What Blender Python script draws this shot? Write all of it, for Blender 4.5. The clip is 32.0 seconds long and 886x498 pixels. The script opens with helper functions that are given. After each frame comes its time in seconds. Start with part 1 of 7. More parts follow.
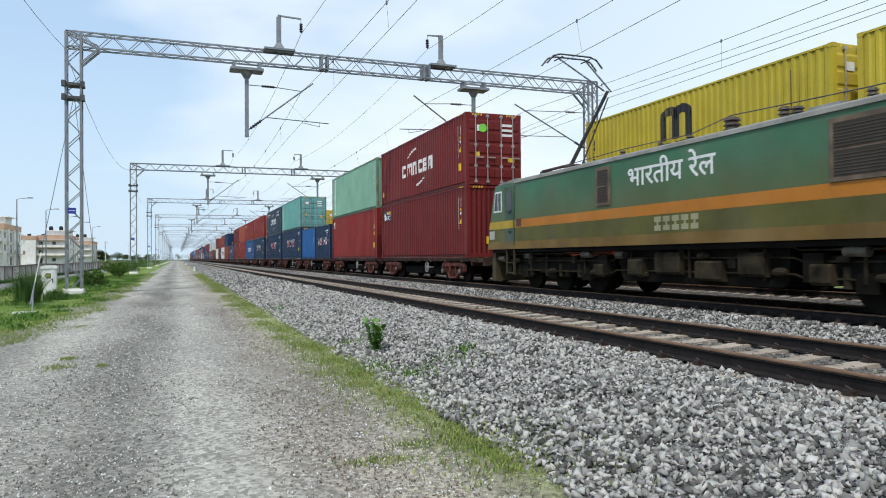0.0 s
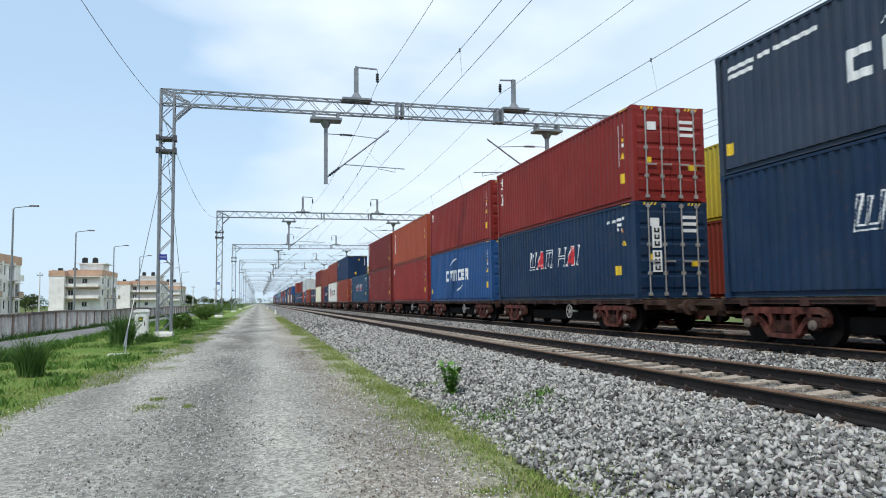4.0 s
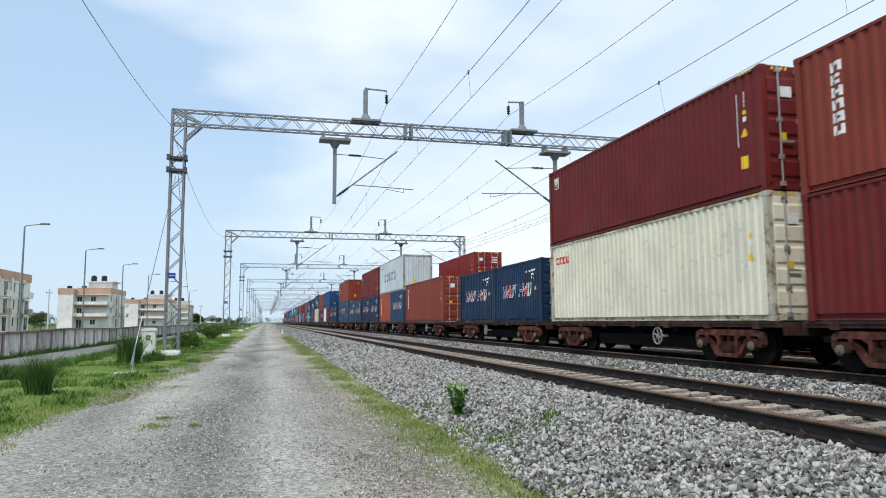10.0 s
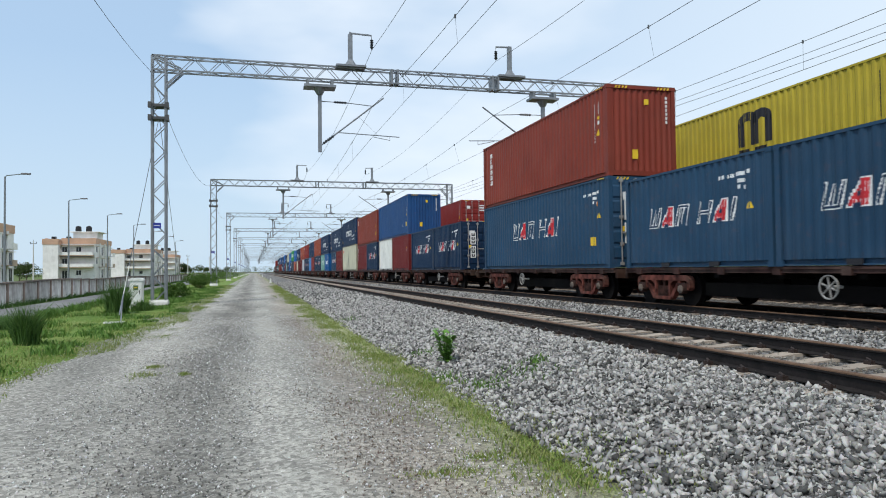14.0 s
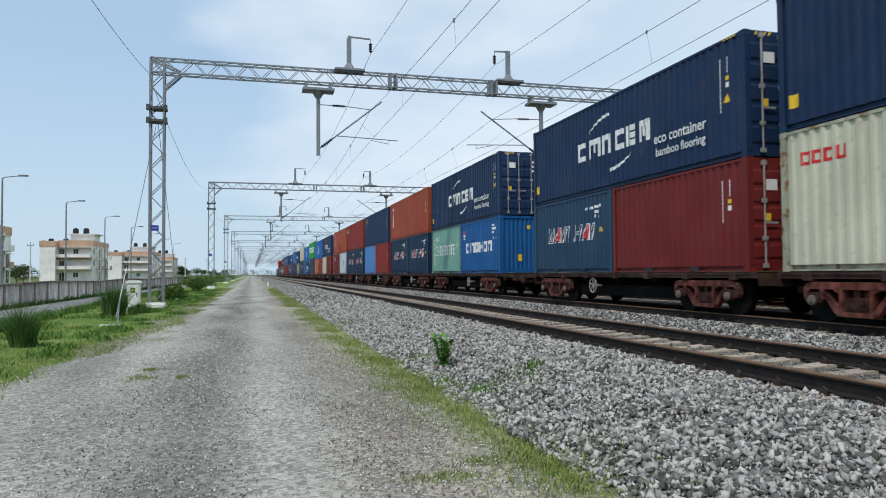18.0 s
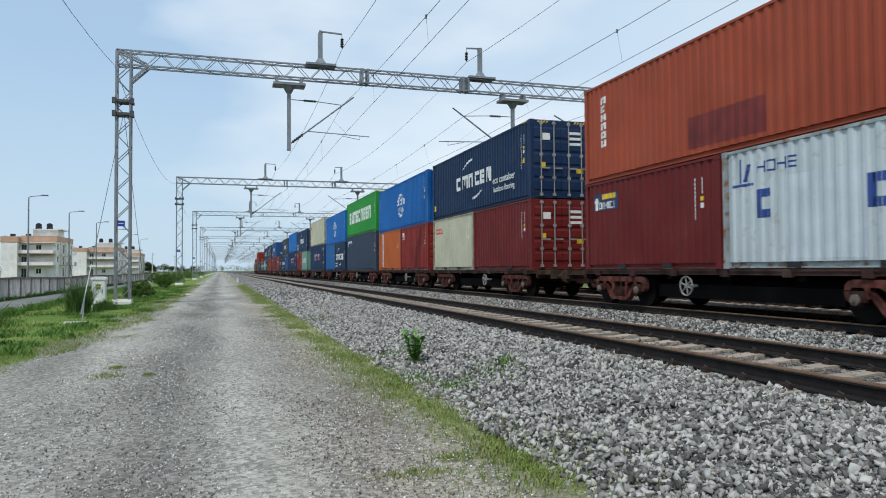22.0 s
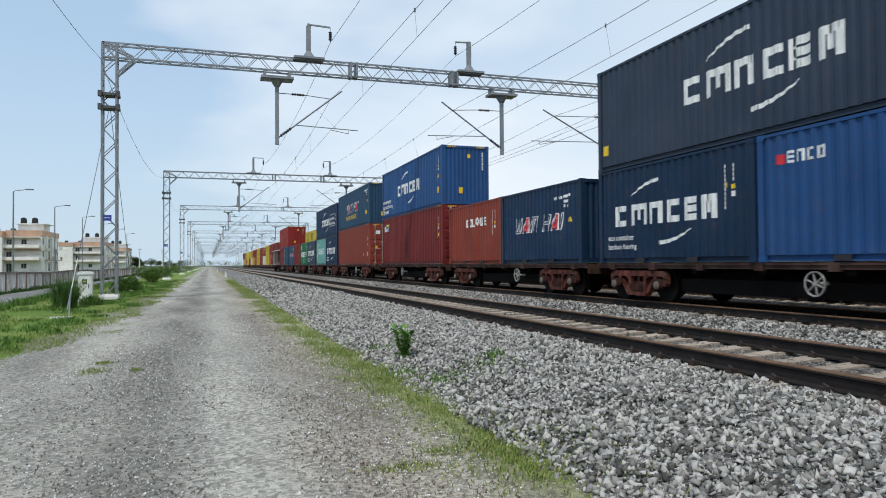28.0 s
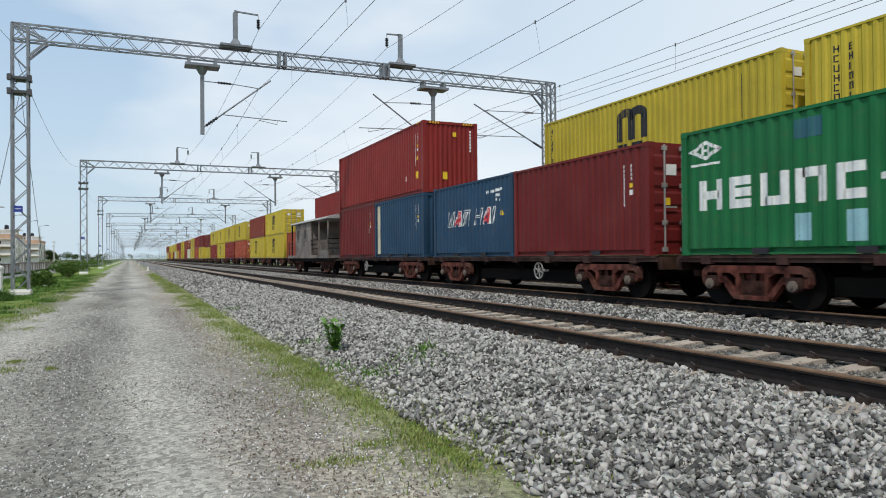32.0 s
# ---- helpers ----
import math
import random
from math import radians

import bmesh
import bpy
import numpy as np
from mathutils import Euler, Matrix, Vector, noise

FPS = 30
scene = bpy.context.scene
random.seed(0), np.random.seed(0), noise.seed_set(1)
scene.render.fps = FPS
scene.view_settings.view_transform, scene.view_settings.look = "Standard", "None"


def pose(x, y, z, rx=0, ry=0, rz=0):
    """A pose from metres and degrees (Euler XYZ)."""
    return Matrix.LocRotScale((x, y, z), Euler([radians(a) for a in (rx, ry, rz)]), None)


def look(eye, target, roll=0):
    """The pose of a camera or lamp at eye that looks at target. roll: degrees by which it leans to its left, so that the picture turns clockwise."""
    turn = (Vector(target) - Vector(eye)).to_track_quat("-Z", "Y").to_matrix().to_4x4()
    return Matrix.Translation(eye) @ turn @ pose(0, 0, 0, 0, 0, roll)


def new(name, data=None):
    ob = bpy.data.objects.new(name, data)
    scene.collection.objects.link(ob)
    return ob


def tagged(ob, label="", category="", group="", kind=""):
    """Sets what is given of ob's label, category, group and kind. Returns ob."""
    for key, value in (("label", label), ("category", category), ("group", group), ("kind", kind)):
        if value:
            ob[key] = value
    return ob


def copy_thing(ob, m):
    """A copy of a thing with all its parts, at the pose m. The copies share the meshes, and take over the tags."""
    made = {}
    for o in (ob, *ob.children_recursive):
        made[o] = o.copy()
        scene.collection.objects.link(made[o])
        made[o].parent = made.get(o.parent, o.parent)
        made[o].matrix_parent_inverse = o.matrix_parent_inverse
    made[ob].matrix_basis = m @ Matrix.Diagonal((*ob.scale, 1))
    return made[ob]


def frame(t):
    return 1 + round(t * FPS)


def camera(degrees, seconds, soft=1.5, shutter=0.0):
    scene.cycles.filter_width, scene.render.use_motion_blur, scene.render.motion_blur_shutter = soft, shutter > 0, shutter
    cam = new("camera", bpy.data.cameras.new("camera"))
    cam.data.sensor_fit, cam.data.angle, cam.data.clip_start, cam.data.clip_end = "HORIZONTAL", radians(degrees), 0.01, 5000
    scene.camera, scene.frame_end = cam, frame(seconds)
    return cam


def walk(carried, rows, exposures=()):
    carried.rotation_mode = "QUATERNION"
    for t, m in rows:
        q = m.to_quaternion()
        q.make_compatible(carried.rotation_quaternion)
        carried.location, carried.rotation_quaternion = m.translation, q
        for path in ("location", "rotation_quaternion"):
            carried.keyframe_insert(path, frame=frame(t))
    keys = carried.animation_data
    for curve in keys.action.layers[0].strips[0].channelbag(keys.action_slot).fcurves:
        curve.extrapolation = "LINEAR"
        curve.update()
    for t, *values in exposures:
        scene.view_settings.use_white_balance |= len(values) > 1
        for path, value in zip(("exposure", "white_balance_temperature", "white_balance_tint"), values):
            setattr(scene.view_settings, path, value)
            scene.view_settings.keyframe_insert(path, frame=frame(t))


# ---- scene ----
# The camera stands at the road's edge; x is across the tracks, y along them, z up from the road.
EYE = (0.0, 0.0, 1.5)
cam = camera(65.0, 32.0, soft=1.0, shutter=0.08)
# seconds, yaw, pitch, lean to the left
walk(cam, [(t, pose(*EYE, 90 + p, -r, y)) for t, y, p, r in (
    (0, -20.93, 0.68, -0.44), (0.5, -22.98, 0.60, -0.46), (1, -22.84, 0.61, -0.57), (1.5, -21.51, 0.30, -0.55),
    (2, -20.57, -0.03, -0.56), (2.5, -20.09, 1.91, -0.77), (3, -17.81, 3.57, -0.82), (3.5, -15.40, 4.17, -0.65),
    (5.5, -14.23, 4.29, -0.75), (6, -14.07, 4.25, -0.64), (6.5, -14.37, 3.41, -0.66), (7, -13.68, 3.28, -0.65),
    (7.5, -12.34, 3.83, -0.65), (8, -13.37, 4.44, -0.68), (8.5, -13.44, 5.08, -0.73), (9, -13.36, 5.83, -0.61),
    (9.5, -13.90, 5.95, -0.57), (10, -14.17, 5.94, -0.28), (10.5, -14.10, 5.34, -0.66), (11, -13.85, 3.73, -0.72),
    (11.5, -13.95, 2.92, -0.84), (12, -13.92, 1.94, -0.67), (12.5, -13.84, 1.52, -0.63), (13, -13.98, 1.53, -0.69),
    (13.5, -14.77, 1.95, -0.69), (14, -15.18, 1.67, -0.68), (14.5, -15.45, 1.59, -0.62), (16.5, -14.92, 1.64, -0.39),
    (17, -14.87, 1.91, -0.42), (17.5, -15.00, 1.99, -0.38), (18, -15.37, 1.98, -0.43), (18.5, -15.58, 1.91, -0.50),
    (19, -15.81, 1.82, -0.48), (19.5, -15.95, 1.80, -0.44), (20, -16.43, 1.82, -0.50), (20.5, -16.96, 1.77, -0.47),
    (21, -17.19, 1.70, -0.47), (21.5, -17.45, 1.64, -0.44), (22, -17.71, 1.68, -0.37), (22.5, -18.10, 1.63, -0.42),
    (23, -18.64, 1.59, -0.49), (23.5, -18.97, 1.64, -0.43), (24, -19.20, 1.62, -0.46), (24.5, -19.41, 1.63, -0.46),
    (26.5, -19.14, 1.46, -0.58), (27, -19.01, 1.35, -0.53), (27.5, -18.72, 1.34, -0.37), (28, -18.61, 1.20, -0.45),
    (28.5, -18.53, 1.06, -0.44), (29, -18.54, 0.93, -0.40), (29.5, -18.60, 0.92, -0.35), (30, -18.65, 0.83, -0.35),
    (30.5, -19.32, 0.72, -0.28), (31, -21.10, 0.54, -0.18), (31.5, -22.17, 0.50, -0.27), (32, -24.26, 0.60, -0.49),
)], [(0, 0.12, 6500, 10), (2.5, 0.17, 6450, 9), (6, 0.12, 6450, 10), (10, 0.12, 6500, 10), (12, 0.05, 6500, 10), (14.5, 0.0, 6450, 10), (17, -0.1, 6450, 9), (22, -0.1, 6400, 8), (24, -0.06, 6400, 7), (29, -0.06, 6600, 10), (32, -0.06, 6750, 10)])

# ---------------------------------------------------------------- sky and sun
SUN_EL, SUN_AZ = 54.0, 221.0          # degrees; azimuth clockwise from +y
world = bpy.data.worlds.new("sky")
scene.world = world
world.use_nodes = True
wt = world.node_tree
wt.nodes.clear()
w_out = wt.nodes.new("ShaderNodeOutputWorld")
w_bg = wt.nodes.new("ShaderNodeBackground")
w_sky = wt.nodes.new("ShaderNodeTexSky")
w_sky.sky_type = "NISHITA"
w_sky.sun_disc = False
w_sky.sun_elevation = radians(SUN_EL)
w_sky.sun_rotation = radians(SUN_AZ)
w_sky.air_density, w_sky.dust_density, w_sky.ozone_density = 1.0, 0.8, 1.6
w_co = wt.nodes.new("ShaderNodeTexCoord")
w_map = wt.nodes.new("ShaderNodeMapping")
w_map.inputs["Scale"].default_value = (1.0, 1.0, 2.6)
w_map.inputs["Location"].default_value = (1.7, 0.4, 0.2)
w_noise = wt.nodes.new("ShaderNodeTexNoise")
w_noise.inputs["Scale"].default_value = 1.9
w_noise.inputs["Detail"].default_value = 5.0
w_noise.inputs["Roughness"].default_value = 0.45
w_ramp = wt.nodes.new("ShaderNodeValToRGB")
w_ramp.color_ramp.elements[0].position, w_ramp.color_ramp.elements[1].position = 0.47, 0.66
w_ramp.color_ramp.elements[0].color = (0.0, 0.0, 0.0, 1)
w_ramp.color_ramp.elements[1].color = (0.78, 0.78, 0.78, 1)
w_bg.inputs["Strength"].default_value = 0.135
wt.links.new(w_co.outputs["Generated"], w_map.inputs["Vector"])
wt.links.new(w_map.outputs["Vector"], w_noise.inputs["Vector"])
wt.links.new(w_noise.outputs[0], w_ramp.inputs["Fac"])
w_sep = wt.nodes.new("ShaderNodeSeparateXYZ")
w_low = wt.nodes.new("ShaderNodeMapRange")        # haze whitens the sky towards the horizon
w_low.inputs["From Min"].default_value, w_low.inputs["From Max"].default_value = 0.0, 0.28
w_low.inputs["To Min"].default_value, w_low.inputs["To Max"].default_value = 0.85, 0.0
wt.links.new(w_co.outputs["Generated"], w_sep.inputs[0])
wt.links.new(w_sep.outputs["Z"], w_low.inputs["Value"])


def sky_layer(below, fac, color):
    x = wt.nodes.new("ShaderNodeMix")
    x.data_type = "RGBA"
    x.inputs[7].default_value = (*color, 1)            # on the sky texture's scale
    if isinstance(fac, float):
        x.inputs[0].default_value = fac
    else:
        wt.links.new(fac, x.inputs[0])
    wt.links.new(below, x.inputs[6])
    return x.outputs[2]


w_col = sky_layer(w_sky.outputs["Color"], 0.70, (4.0, 5.5, 7.2))       # thin high haze
w_col = sky_layer(w_col, w_low.outputs[0], (4.55, 5.65, 6.6))
w_east = wt.nodes.new("ShaderNodeMapRange")        # thin veil of cloud thickening over the tracks
w_east.inputs["From Min"].default_value, w_east.inputs["From Max"].default_value = 0.10, 0.75
w_east.inputs["To Min"].default_value, w_east.inputs["To Max"].default_value = 0.0, 0.75
wt.links.new(w_sep.outputs["X"], w_east.inputs["Value"])
w_col = sky_layer(w_col, w_east.outputs[0], (6.3, 7.05, 7.7))
w_col = sky_layer(w_col, w_ramp.outputs["Color"], (7.0, 7.5, 8.0))     # lit cloud
wt.links.new(w_col, w_bg.inputs["Color"])
wt.links.new(w_bg.outputs["Background"], w_out.inputs["Surface"])

sun = new("sun", bpy.data.lights.new("sun", "SUN"))
sun.data.energy = 2.5
sun.data.angle = radians(3.0)
sun.data.color = (1.0, 0.95, 0.87)
sun_way = Vector((math.sin(radians(SUN_AZ)) * math.cos(radians(SUN_EL)), math.cos(radians(SUN_AZ)) * math.cos(radians(SUN_EL)), math.sin(radians(SUN_EL))))
sun.matrix_world = look(sun_way * 100, (0, 0, 0))
scene.view_settings.exposure = 0.0

# ---------------------------------------------------------------- materials
MATS = {}


def paint(name, color, rough=0.6, metal=0.0, var=0.12, grain=0.06, coarse=1.5, fine=40.0, bump=0.15, rust=0.0, streak=0.0, dirt=0.0, coord="Object", rand=0.0, rust_color=(0.16, 0.065, 0.03), spec=0.3, dust=None):
    """A surface with colour variation at two scales, optional rust spots, vertical streaks, dust and fine relief."""
    if name in MATS:
        return MATS[name]
    m = bpy.data.materials.new(name)
    m.use_nodes = True
    t = m.node_tree
    N, L = t.nodes, t.links
    b = N["Principled BSDF"]
    b.inputs["Roughness"].default_value = rough
    b.inputs["Metallic"].default_value = metal
    b.inputs["Specular IOR Level"].default_value = spec
    co = N.new("ShaderNodeTexCoord")

    def noise_at(scale, detail=4.0, stretch=None):
        n = N.new("ShaderNodeTexNoise")
        n.inputs["Scale"].default_value = scale
        n.inputs["Detail"].default_value = detail
        if stretch:
            mp = N.new("ShaderNodeMapping")
            mp.inputs["Scale"].default_value = stretch
            L.new(co.outputs[coord], mp.inputs["Vector"])
            L.new(mp.outputs["Vector"], n.inputs["Vector"])
        else:
            L.new(co.outputs[coord], n.inputs["Vector"])
        return n.outputs[0]

    def ranged(value, a, z, lo, hi):
        r = N.new("ShaderNodeMapRange")
        r.inputs["From Min"].default_value, r.inputs["From Max"].default_value = a, z
        r.inputs["To Min"].default_value, r.inputs["To Max"].default_value = lo, hi
        L.new(value, r.inputs["Value"])
        return r.outputs[0]

    def mixed(fac, c1, c2, blend="MIX"):
        x = N.new("ShaderNodeMix")
        x.data_type, x.blend_type = "RGBA", blend
        for sock, val in ((x.inputs[0], fac), (x.inputs[6], c1), (x.inputs[7], c2)):
            if isinstance(val, bpy.types.NodeSocket):
                L.new(val, sock)
            elif isinstance(val, (int, float)):
                sock.default_value = val
            else:
                sock.default_value = (*val, 1)
        return x.outputs[2]

    big, small = noise_at(coarse, 5), noise_at(fine, 3)
    dark = tuple(c * (1 - var * 1.6) for c in color)
    light = tuple(min(1, c * (1 + var)) for c in color)
    col = mixed(ranged(big, 0.3, 0.7, 0, 1), dark, light)
    col = mixed(ranged(small, 0.3, 0.7, 0, grain * 4), col, tuple(c * 0.55 for c in color))
    if streak:
        st = noise_at(1.0, 4, (9.0, 9.0, 0.35))
        col = mixed(ranged(st, 0.52, 0.8, 0, streak), col, tuple(0.45 * c + 0.03 for c in color))
    if dirt:
        dn = noise_at(0.9, 6)
        col = mixed(ranged(dn, 0.45, 0.75, 0, dirt), col, (0.20, 0.17, 0.13))
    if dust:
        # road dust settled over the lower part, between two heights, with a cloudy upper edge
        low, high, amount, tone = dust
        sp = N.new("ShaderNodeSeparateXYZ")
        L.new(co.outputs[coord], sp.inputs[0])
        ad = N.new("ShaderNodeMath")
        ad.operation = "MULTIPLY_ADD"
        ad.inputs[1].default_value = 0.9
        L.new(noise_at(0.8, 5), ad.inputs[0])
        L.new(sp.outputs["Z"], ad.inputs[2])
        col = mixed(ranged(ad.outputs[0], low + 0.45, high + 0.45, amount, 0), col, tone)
    if rust:
        rn = noise_at(5.5, 8)
        col = mixed(ranged(rn, 0.60 - rust * 0.1, 0.68, 0, min(1, rust * 2)), col, rust_color)
    if rand:
        oi = N.new("ShaderNodeObjectInfo")
        hs = N.new("ShaderNodeHueSaturation")
        L.new(ranged(oi.outputs["Random"], 0, 1, 1 - rand, 1 + rand), hs.inputs["Value"])
        L.new(col, hs.inputs["Color"])
        col = hs.outputs[0]
    L.new(col, b.inputs["Base Color"])
    rr = ranged(small, 0.2, 0.8, max(0.05, rough - 0.1), min(1, rough + 0.12))
    L.new(rr, b.inputs["Roughness"])
    if bump:
        bp = N.new("ShaderNodeBump")
        bp.inputs["Strength"].default_value = bump
        bp.inputs["Distance"].default_value = 0.01
        L.new(small, bp.inputs["Height"])
        L.new(bp.outputs[0], b.inputs["Normal"])
    MATS[name] = m
    return m


def patchy(name, stops, scale, fine, bump, rough=0.95, pebble=0.0, dist=0.02, extra=None, bands=None):
    """Ground: a ramp of colours over broad noise, broken by fine grain and small bright stones."""
    m = bpy.data.materials.new(name)
    m.use_nodes = True
    t = m.node_tree
    N, L = t.nodes, t.links
    b = N["Principled BSDF"]
    b.inputs["Roughness"].default_value = rough
    b.inputs["Specular IOR Level"].default_value = 0.2
    co = N.new("ShaderNodeTexCoord")
    mp = N.new("ShaderNodeMapping")
    mp.inputs["Scale"].default_value = extra or (1, 1, 1)
    L.new(co.outputs["Object"], mp.inputs["Vector"])
    n1, n2, n3 = (N.new("ShaderNodeTexNoise") for _ in range(3))
    n1.inputs["Scale"].default_value, n1.inputs["Detail"].default_value = scale, 7
    n2.inputs["Scale"].default_value, n2.inputs["Detail"].default_value = fine, 4
    n3.inputs["Scale"].default_value, n3.inputs["Detail"].default_value = fine * 4, 2
    L.new(mp.outputs[0], n1.inputs["Vector"])
    L.new(co.outputs["Object"], n2.inputs["Vector"])
    L.new(co.outputs["Object"], n3.inputs["Vector"])
    r = N.new("ShaderNodeValToRGB")
    while len(r.color_ramp.elements) < len(stops):
        r.color_ramp.elements.new(0.5)
    for e, (p, c) in zip(r.color_ramp.elements, stops):
        e.position, e.color = p, (*c, 1)
    L.new(n1.outputs[0], r.inputs["Fac"])
    mul = N.new("ShaderNodeMix")
    mul.data_type, mul.blend_type = "RGBA", "MULTIPLY"
    mul.inputs[0].default_value = 1.0
    r2 = N.new("ShaderNodeValToRGB")
    r2.color_ramp.elements[0].position, r2.color_ramp.elements[1].position = 0.32, 0.68
    r2.color_ramp.elements[0].color, r2.color_ramp.elements[1].color = (0.62, 0.62, 0.62, 1), (1.22, 1.22, 1.22, 1)
    L.new(n2.outputs[0], r2.inputs["Fac"])
    L.new(r.outputs[0], mul.inputs[6])
    L.new(r2.outputs[0], mul.inputs[7])
    col = mul.outputs[2]
    if bands:
        # worn bands across x, with wandering edges, that the stops lighten and darken
        sx = N.new("ShaderNodeSeparateXYZ")
        L.new(co.outputs["Object"], sx.inputs[0])
        warp = N.new("ShaderNodeTexNoise")
        warp.inputs["Scale"].default_value, warp.inputs["Detail"].default_value = 0.8, 6
        L.new(mp.outputs[0], warp.inputs["Vector"])
        wv = N.new("ShaderNodeMath")
        wv.operation = "MULTIPLY_ADD"
        wv.inputs[1].default_value = 2.0
        L.new(warp.outputs[0], wv.inputs[0])
        L.new(sx.outputs["X"], wv.inputs[2])
        mr = N.new("ShaderNodeMapRange")
        lo, hi = bands[0][0], bands[-1][0]
        mr.inputs["From Min"].default_value, mr.inputs["From Max"].default_value = lo + 1.0, hi + 1.0
        L.new(wv.outputs[0], mr.inputs["Value"])
        rb_ = N.new("ShaderNodeValToRGB")
        while len(rb_.color_ramp.elements) < len(bands):
            rb_.color_ramp.elements.new(0.5)
        for e, (p, c) in zip(rb_.color_ramp.elements, bands):
            e.position, e.color = (p - lo) / (hi - lo), (*c, 1)
        L.new(mr.outputs[0], rb_.inputs["Fac"])
        mb = N.new("ShaderNodeMix")
        mb.data_type, mb.blend_type = "RGBA", "MULTIPLY"
        mb.inputs[0].default_value = 1.0
        L.new(col, mb.inputs[6])
        L.new(rb_.outputs[0], mb.inputs[7])
        col = mb.outputs[2]
    if pebble:
        vo = N.new("ShaderNodeTexVoronoi")
        vo.inputs["Scale"].default_value = 26.0
        L.new(co.outputs["Object"], vo.inputs["Vector"])
        bw = N.new("ShaderNodeRGBToBW")
        L.new(vo.outputs["Color"], bw.inputs[0])
        rg = N.new("ShaderNodeMapRange")
        rg.inputs["From Min"].default_value, rg.inputs["From Max"].default_value = 0.25, 0.8
        rg.inputs["To Min"].default_value, rg.inputs["To Max"].default_value = 1 - pebble, 1 + pebble
        L.new(bw.outputs[0], rg.inputs["Value"])
        hv = N.new("ShaderNodeHueSaturation")
        L.new(rg.outputs[0], hv.inputs["Value"])
        L.new(col, hv.inputs["Color"])
        col = hv.outputs[0]
    L.new(col, b.inputs["Base Color"])
    add = N.new("ShaderNodeMath")
    add.operation = "ADD"
    L.new(n2.outputs[0], add.inputs[0])
    L.new(n3.outputs[0], add.inputs[1])
    bp = N.new("ShaderNodeBump")
    bp.inputs["Strength"].default_value, bp.inputs["Distance"].default_value = bump, dist
    L.new(add.outputs[0], bp.inputs["Height"])
    L.new(bp.outputs[0], b.inputs["Normal"])
    MATS[name] = m
    return m


def per_island(name, c1, c2, rough=0.9, c3=None):
    """Colour that differs from piece to piece of a joined mesh."""
    m = bpy.data.materials.new(name)
    m.use_nodes = True
    t = m.node_tree
    b = t.nodes["Principled BSDF"]
    b.inputs["Roughness"].default_value = rough
    b.inputs["Specular IOR Level"].default_value = 0.25
    g = t.nodes.new("ShaderNodeNewGeometry")
    r = t.nodes.new("ShaderNodeValToRGB")
    r.color_ramp.elements[0].color, r.color_ramp.elements[1].color = (*c1, 1), (*c2, 1)
    if c3:
        e = r.color_ramp.elements.new(0.96)
        r.color_ramp.elements[1].position = 0.9
        r.color_ramp.elements[1].color, e.color = (*c2, 1), (*c3, 1)
        r.color_ramp.elements[2].color = (*c3, 1)
    t.links.new(g.outputs["Random Per Island"], r.inputs["Fac"])
    n = t.nodes.new("ShaderNodeTexNoise")
    n.inputs["Scale"].default_value = 60
    co = t.nodes.new("ShaderNodeTexCoord")
    t.links.new(co.outputs["Object"], n.inputs["Vector"])
    x = t.nodes.new("ShaderNodeMix")
    x.data_type, x.blend_type = "RGBA", "MULTIPLY"
    x.inputs[0].default_value = 0.35
    t.links.new(r.outputs[0], x.inputs[6])
    t.links.new(n.outputs[1], x.inputs[7])
    t.links.new(x.outputs[2], b.inputs["Base Color"])
    MATS[name] = m
    return m


STEEL = paint("galvanised_steel", (0.25, 0.265, 0.285), 0.5, 0.5, coarse=3)
DARK_STEEL = paint("dark_steel", (0.10, 0.10, 0.105), 0.6, 0.4)
WIRE = paint("wire", (0.13, 0.14, 0.15), 0.5, 0.5, bump=0)
PORCELAIN = paint("insulator", (0.045, 0.05, 0.06), 0.3)
# web and head sides carry their shade as near-black; only the top is rust-brown
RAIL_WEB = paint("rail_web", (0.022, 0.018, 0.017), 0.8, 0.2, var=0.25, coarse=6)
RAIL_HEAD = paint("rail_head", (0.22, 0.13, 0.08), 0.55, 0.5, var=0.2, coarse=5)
CONCRETE_TIE = paint("sleeper_concrete", (0.40, 0.335, 0.27), 0.9, var=0.2, dirt=0.3, rand=0.15)
CLIP = paint("rail_clip", (0.05, 0.035, 0.03), 0.7, 0.3)
BOGIE = paint("bogie_cast", (0.125, 0.040, 0.030), 0.85, 0.0, var=0.5, coarse=5, dirt=0.22, rand=0.25, spec=0.15)
# near-black: the shade beneath the train is put into these two colours
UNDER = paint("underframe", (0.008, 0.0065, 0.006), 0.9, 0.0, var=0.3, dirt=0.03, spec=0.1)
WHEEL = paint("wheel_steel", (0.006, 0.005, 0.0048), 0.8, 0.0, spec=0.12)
WHITE_PAINT = paint("white_paint", (0.78, 0.78, 0.76), 0.55, var=0.06, coarse=5)
WHITE_MARK = paint("white_marking", (0.78, 0.79, 0.78), 0.6, var=0.08, coarse=6, bump=0)
RED_MARK = paint("red_marking", (0.62, 0.03, 0.04), 0.6, var=0.1, bump=0)
YELLOW_MARK = paint("yellow_label", (0.78, 0.52, 0.03), 0.55, var=0.08, bump=0)
BLACK_MARK = paint("black_marking", (0.025, 0.025, 0.03), 0.6, bump=0)
BLUE_NIGHT = paint("night_blue_gap", (0.012, 0.036, 0.085), 0.6, bump=0)
BLUE_MARK = paint("blue_marking", (0.03, 0.07, 0.26), 0.6, bump=0)
CYAN_MARK = paint("pale_blue_patch", (0.28, 0.50, 0.56), 0.6, bump=0)
GREEN_MARK = paint("green_dot", (0.20, 0.62, 0.06), 0.6, bump=0)
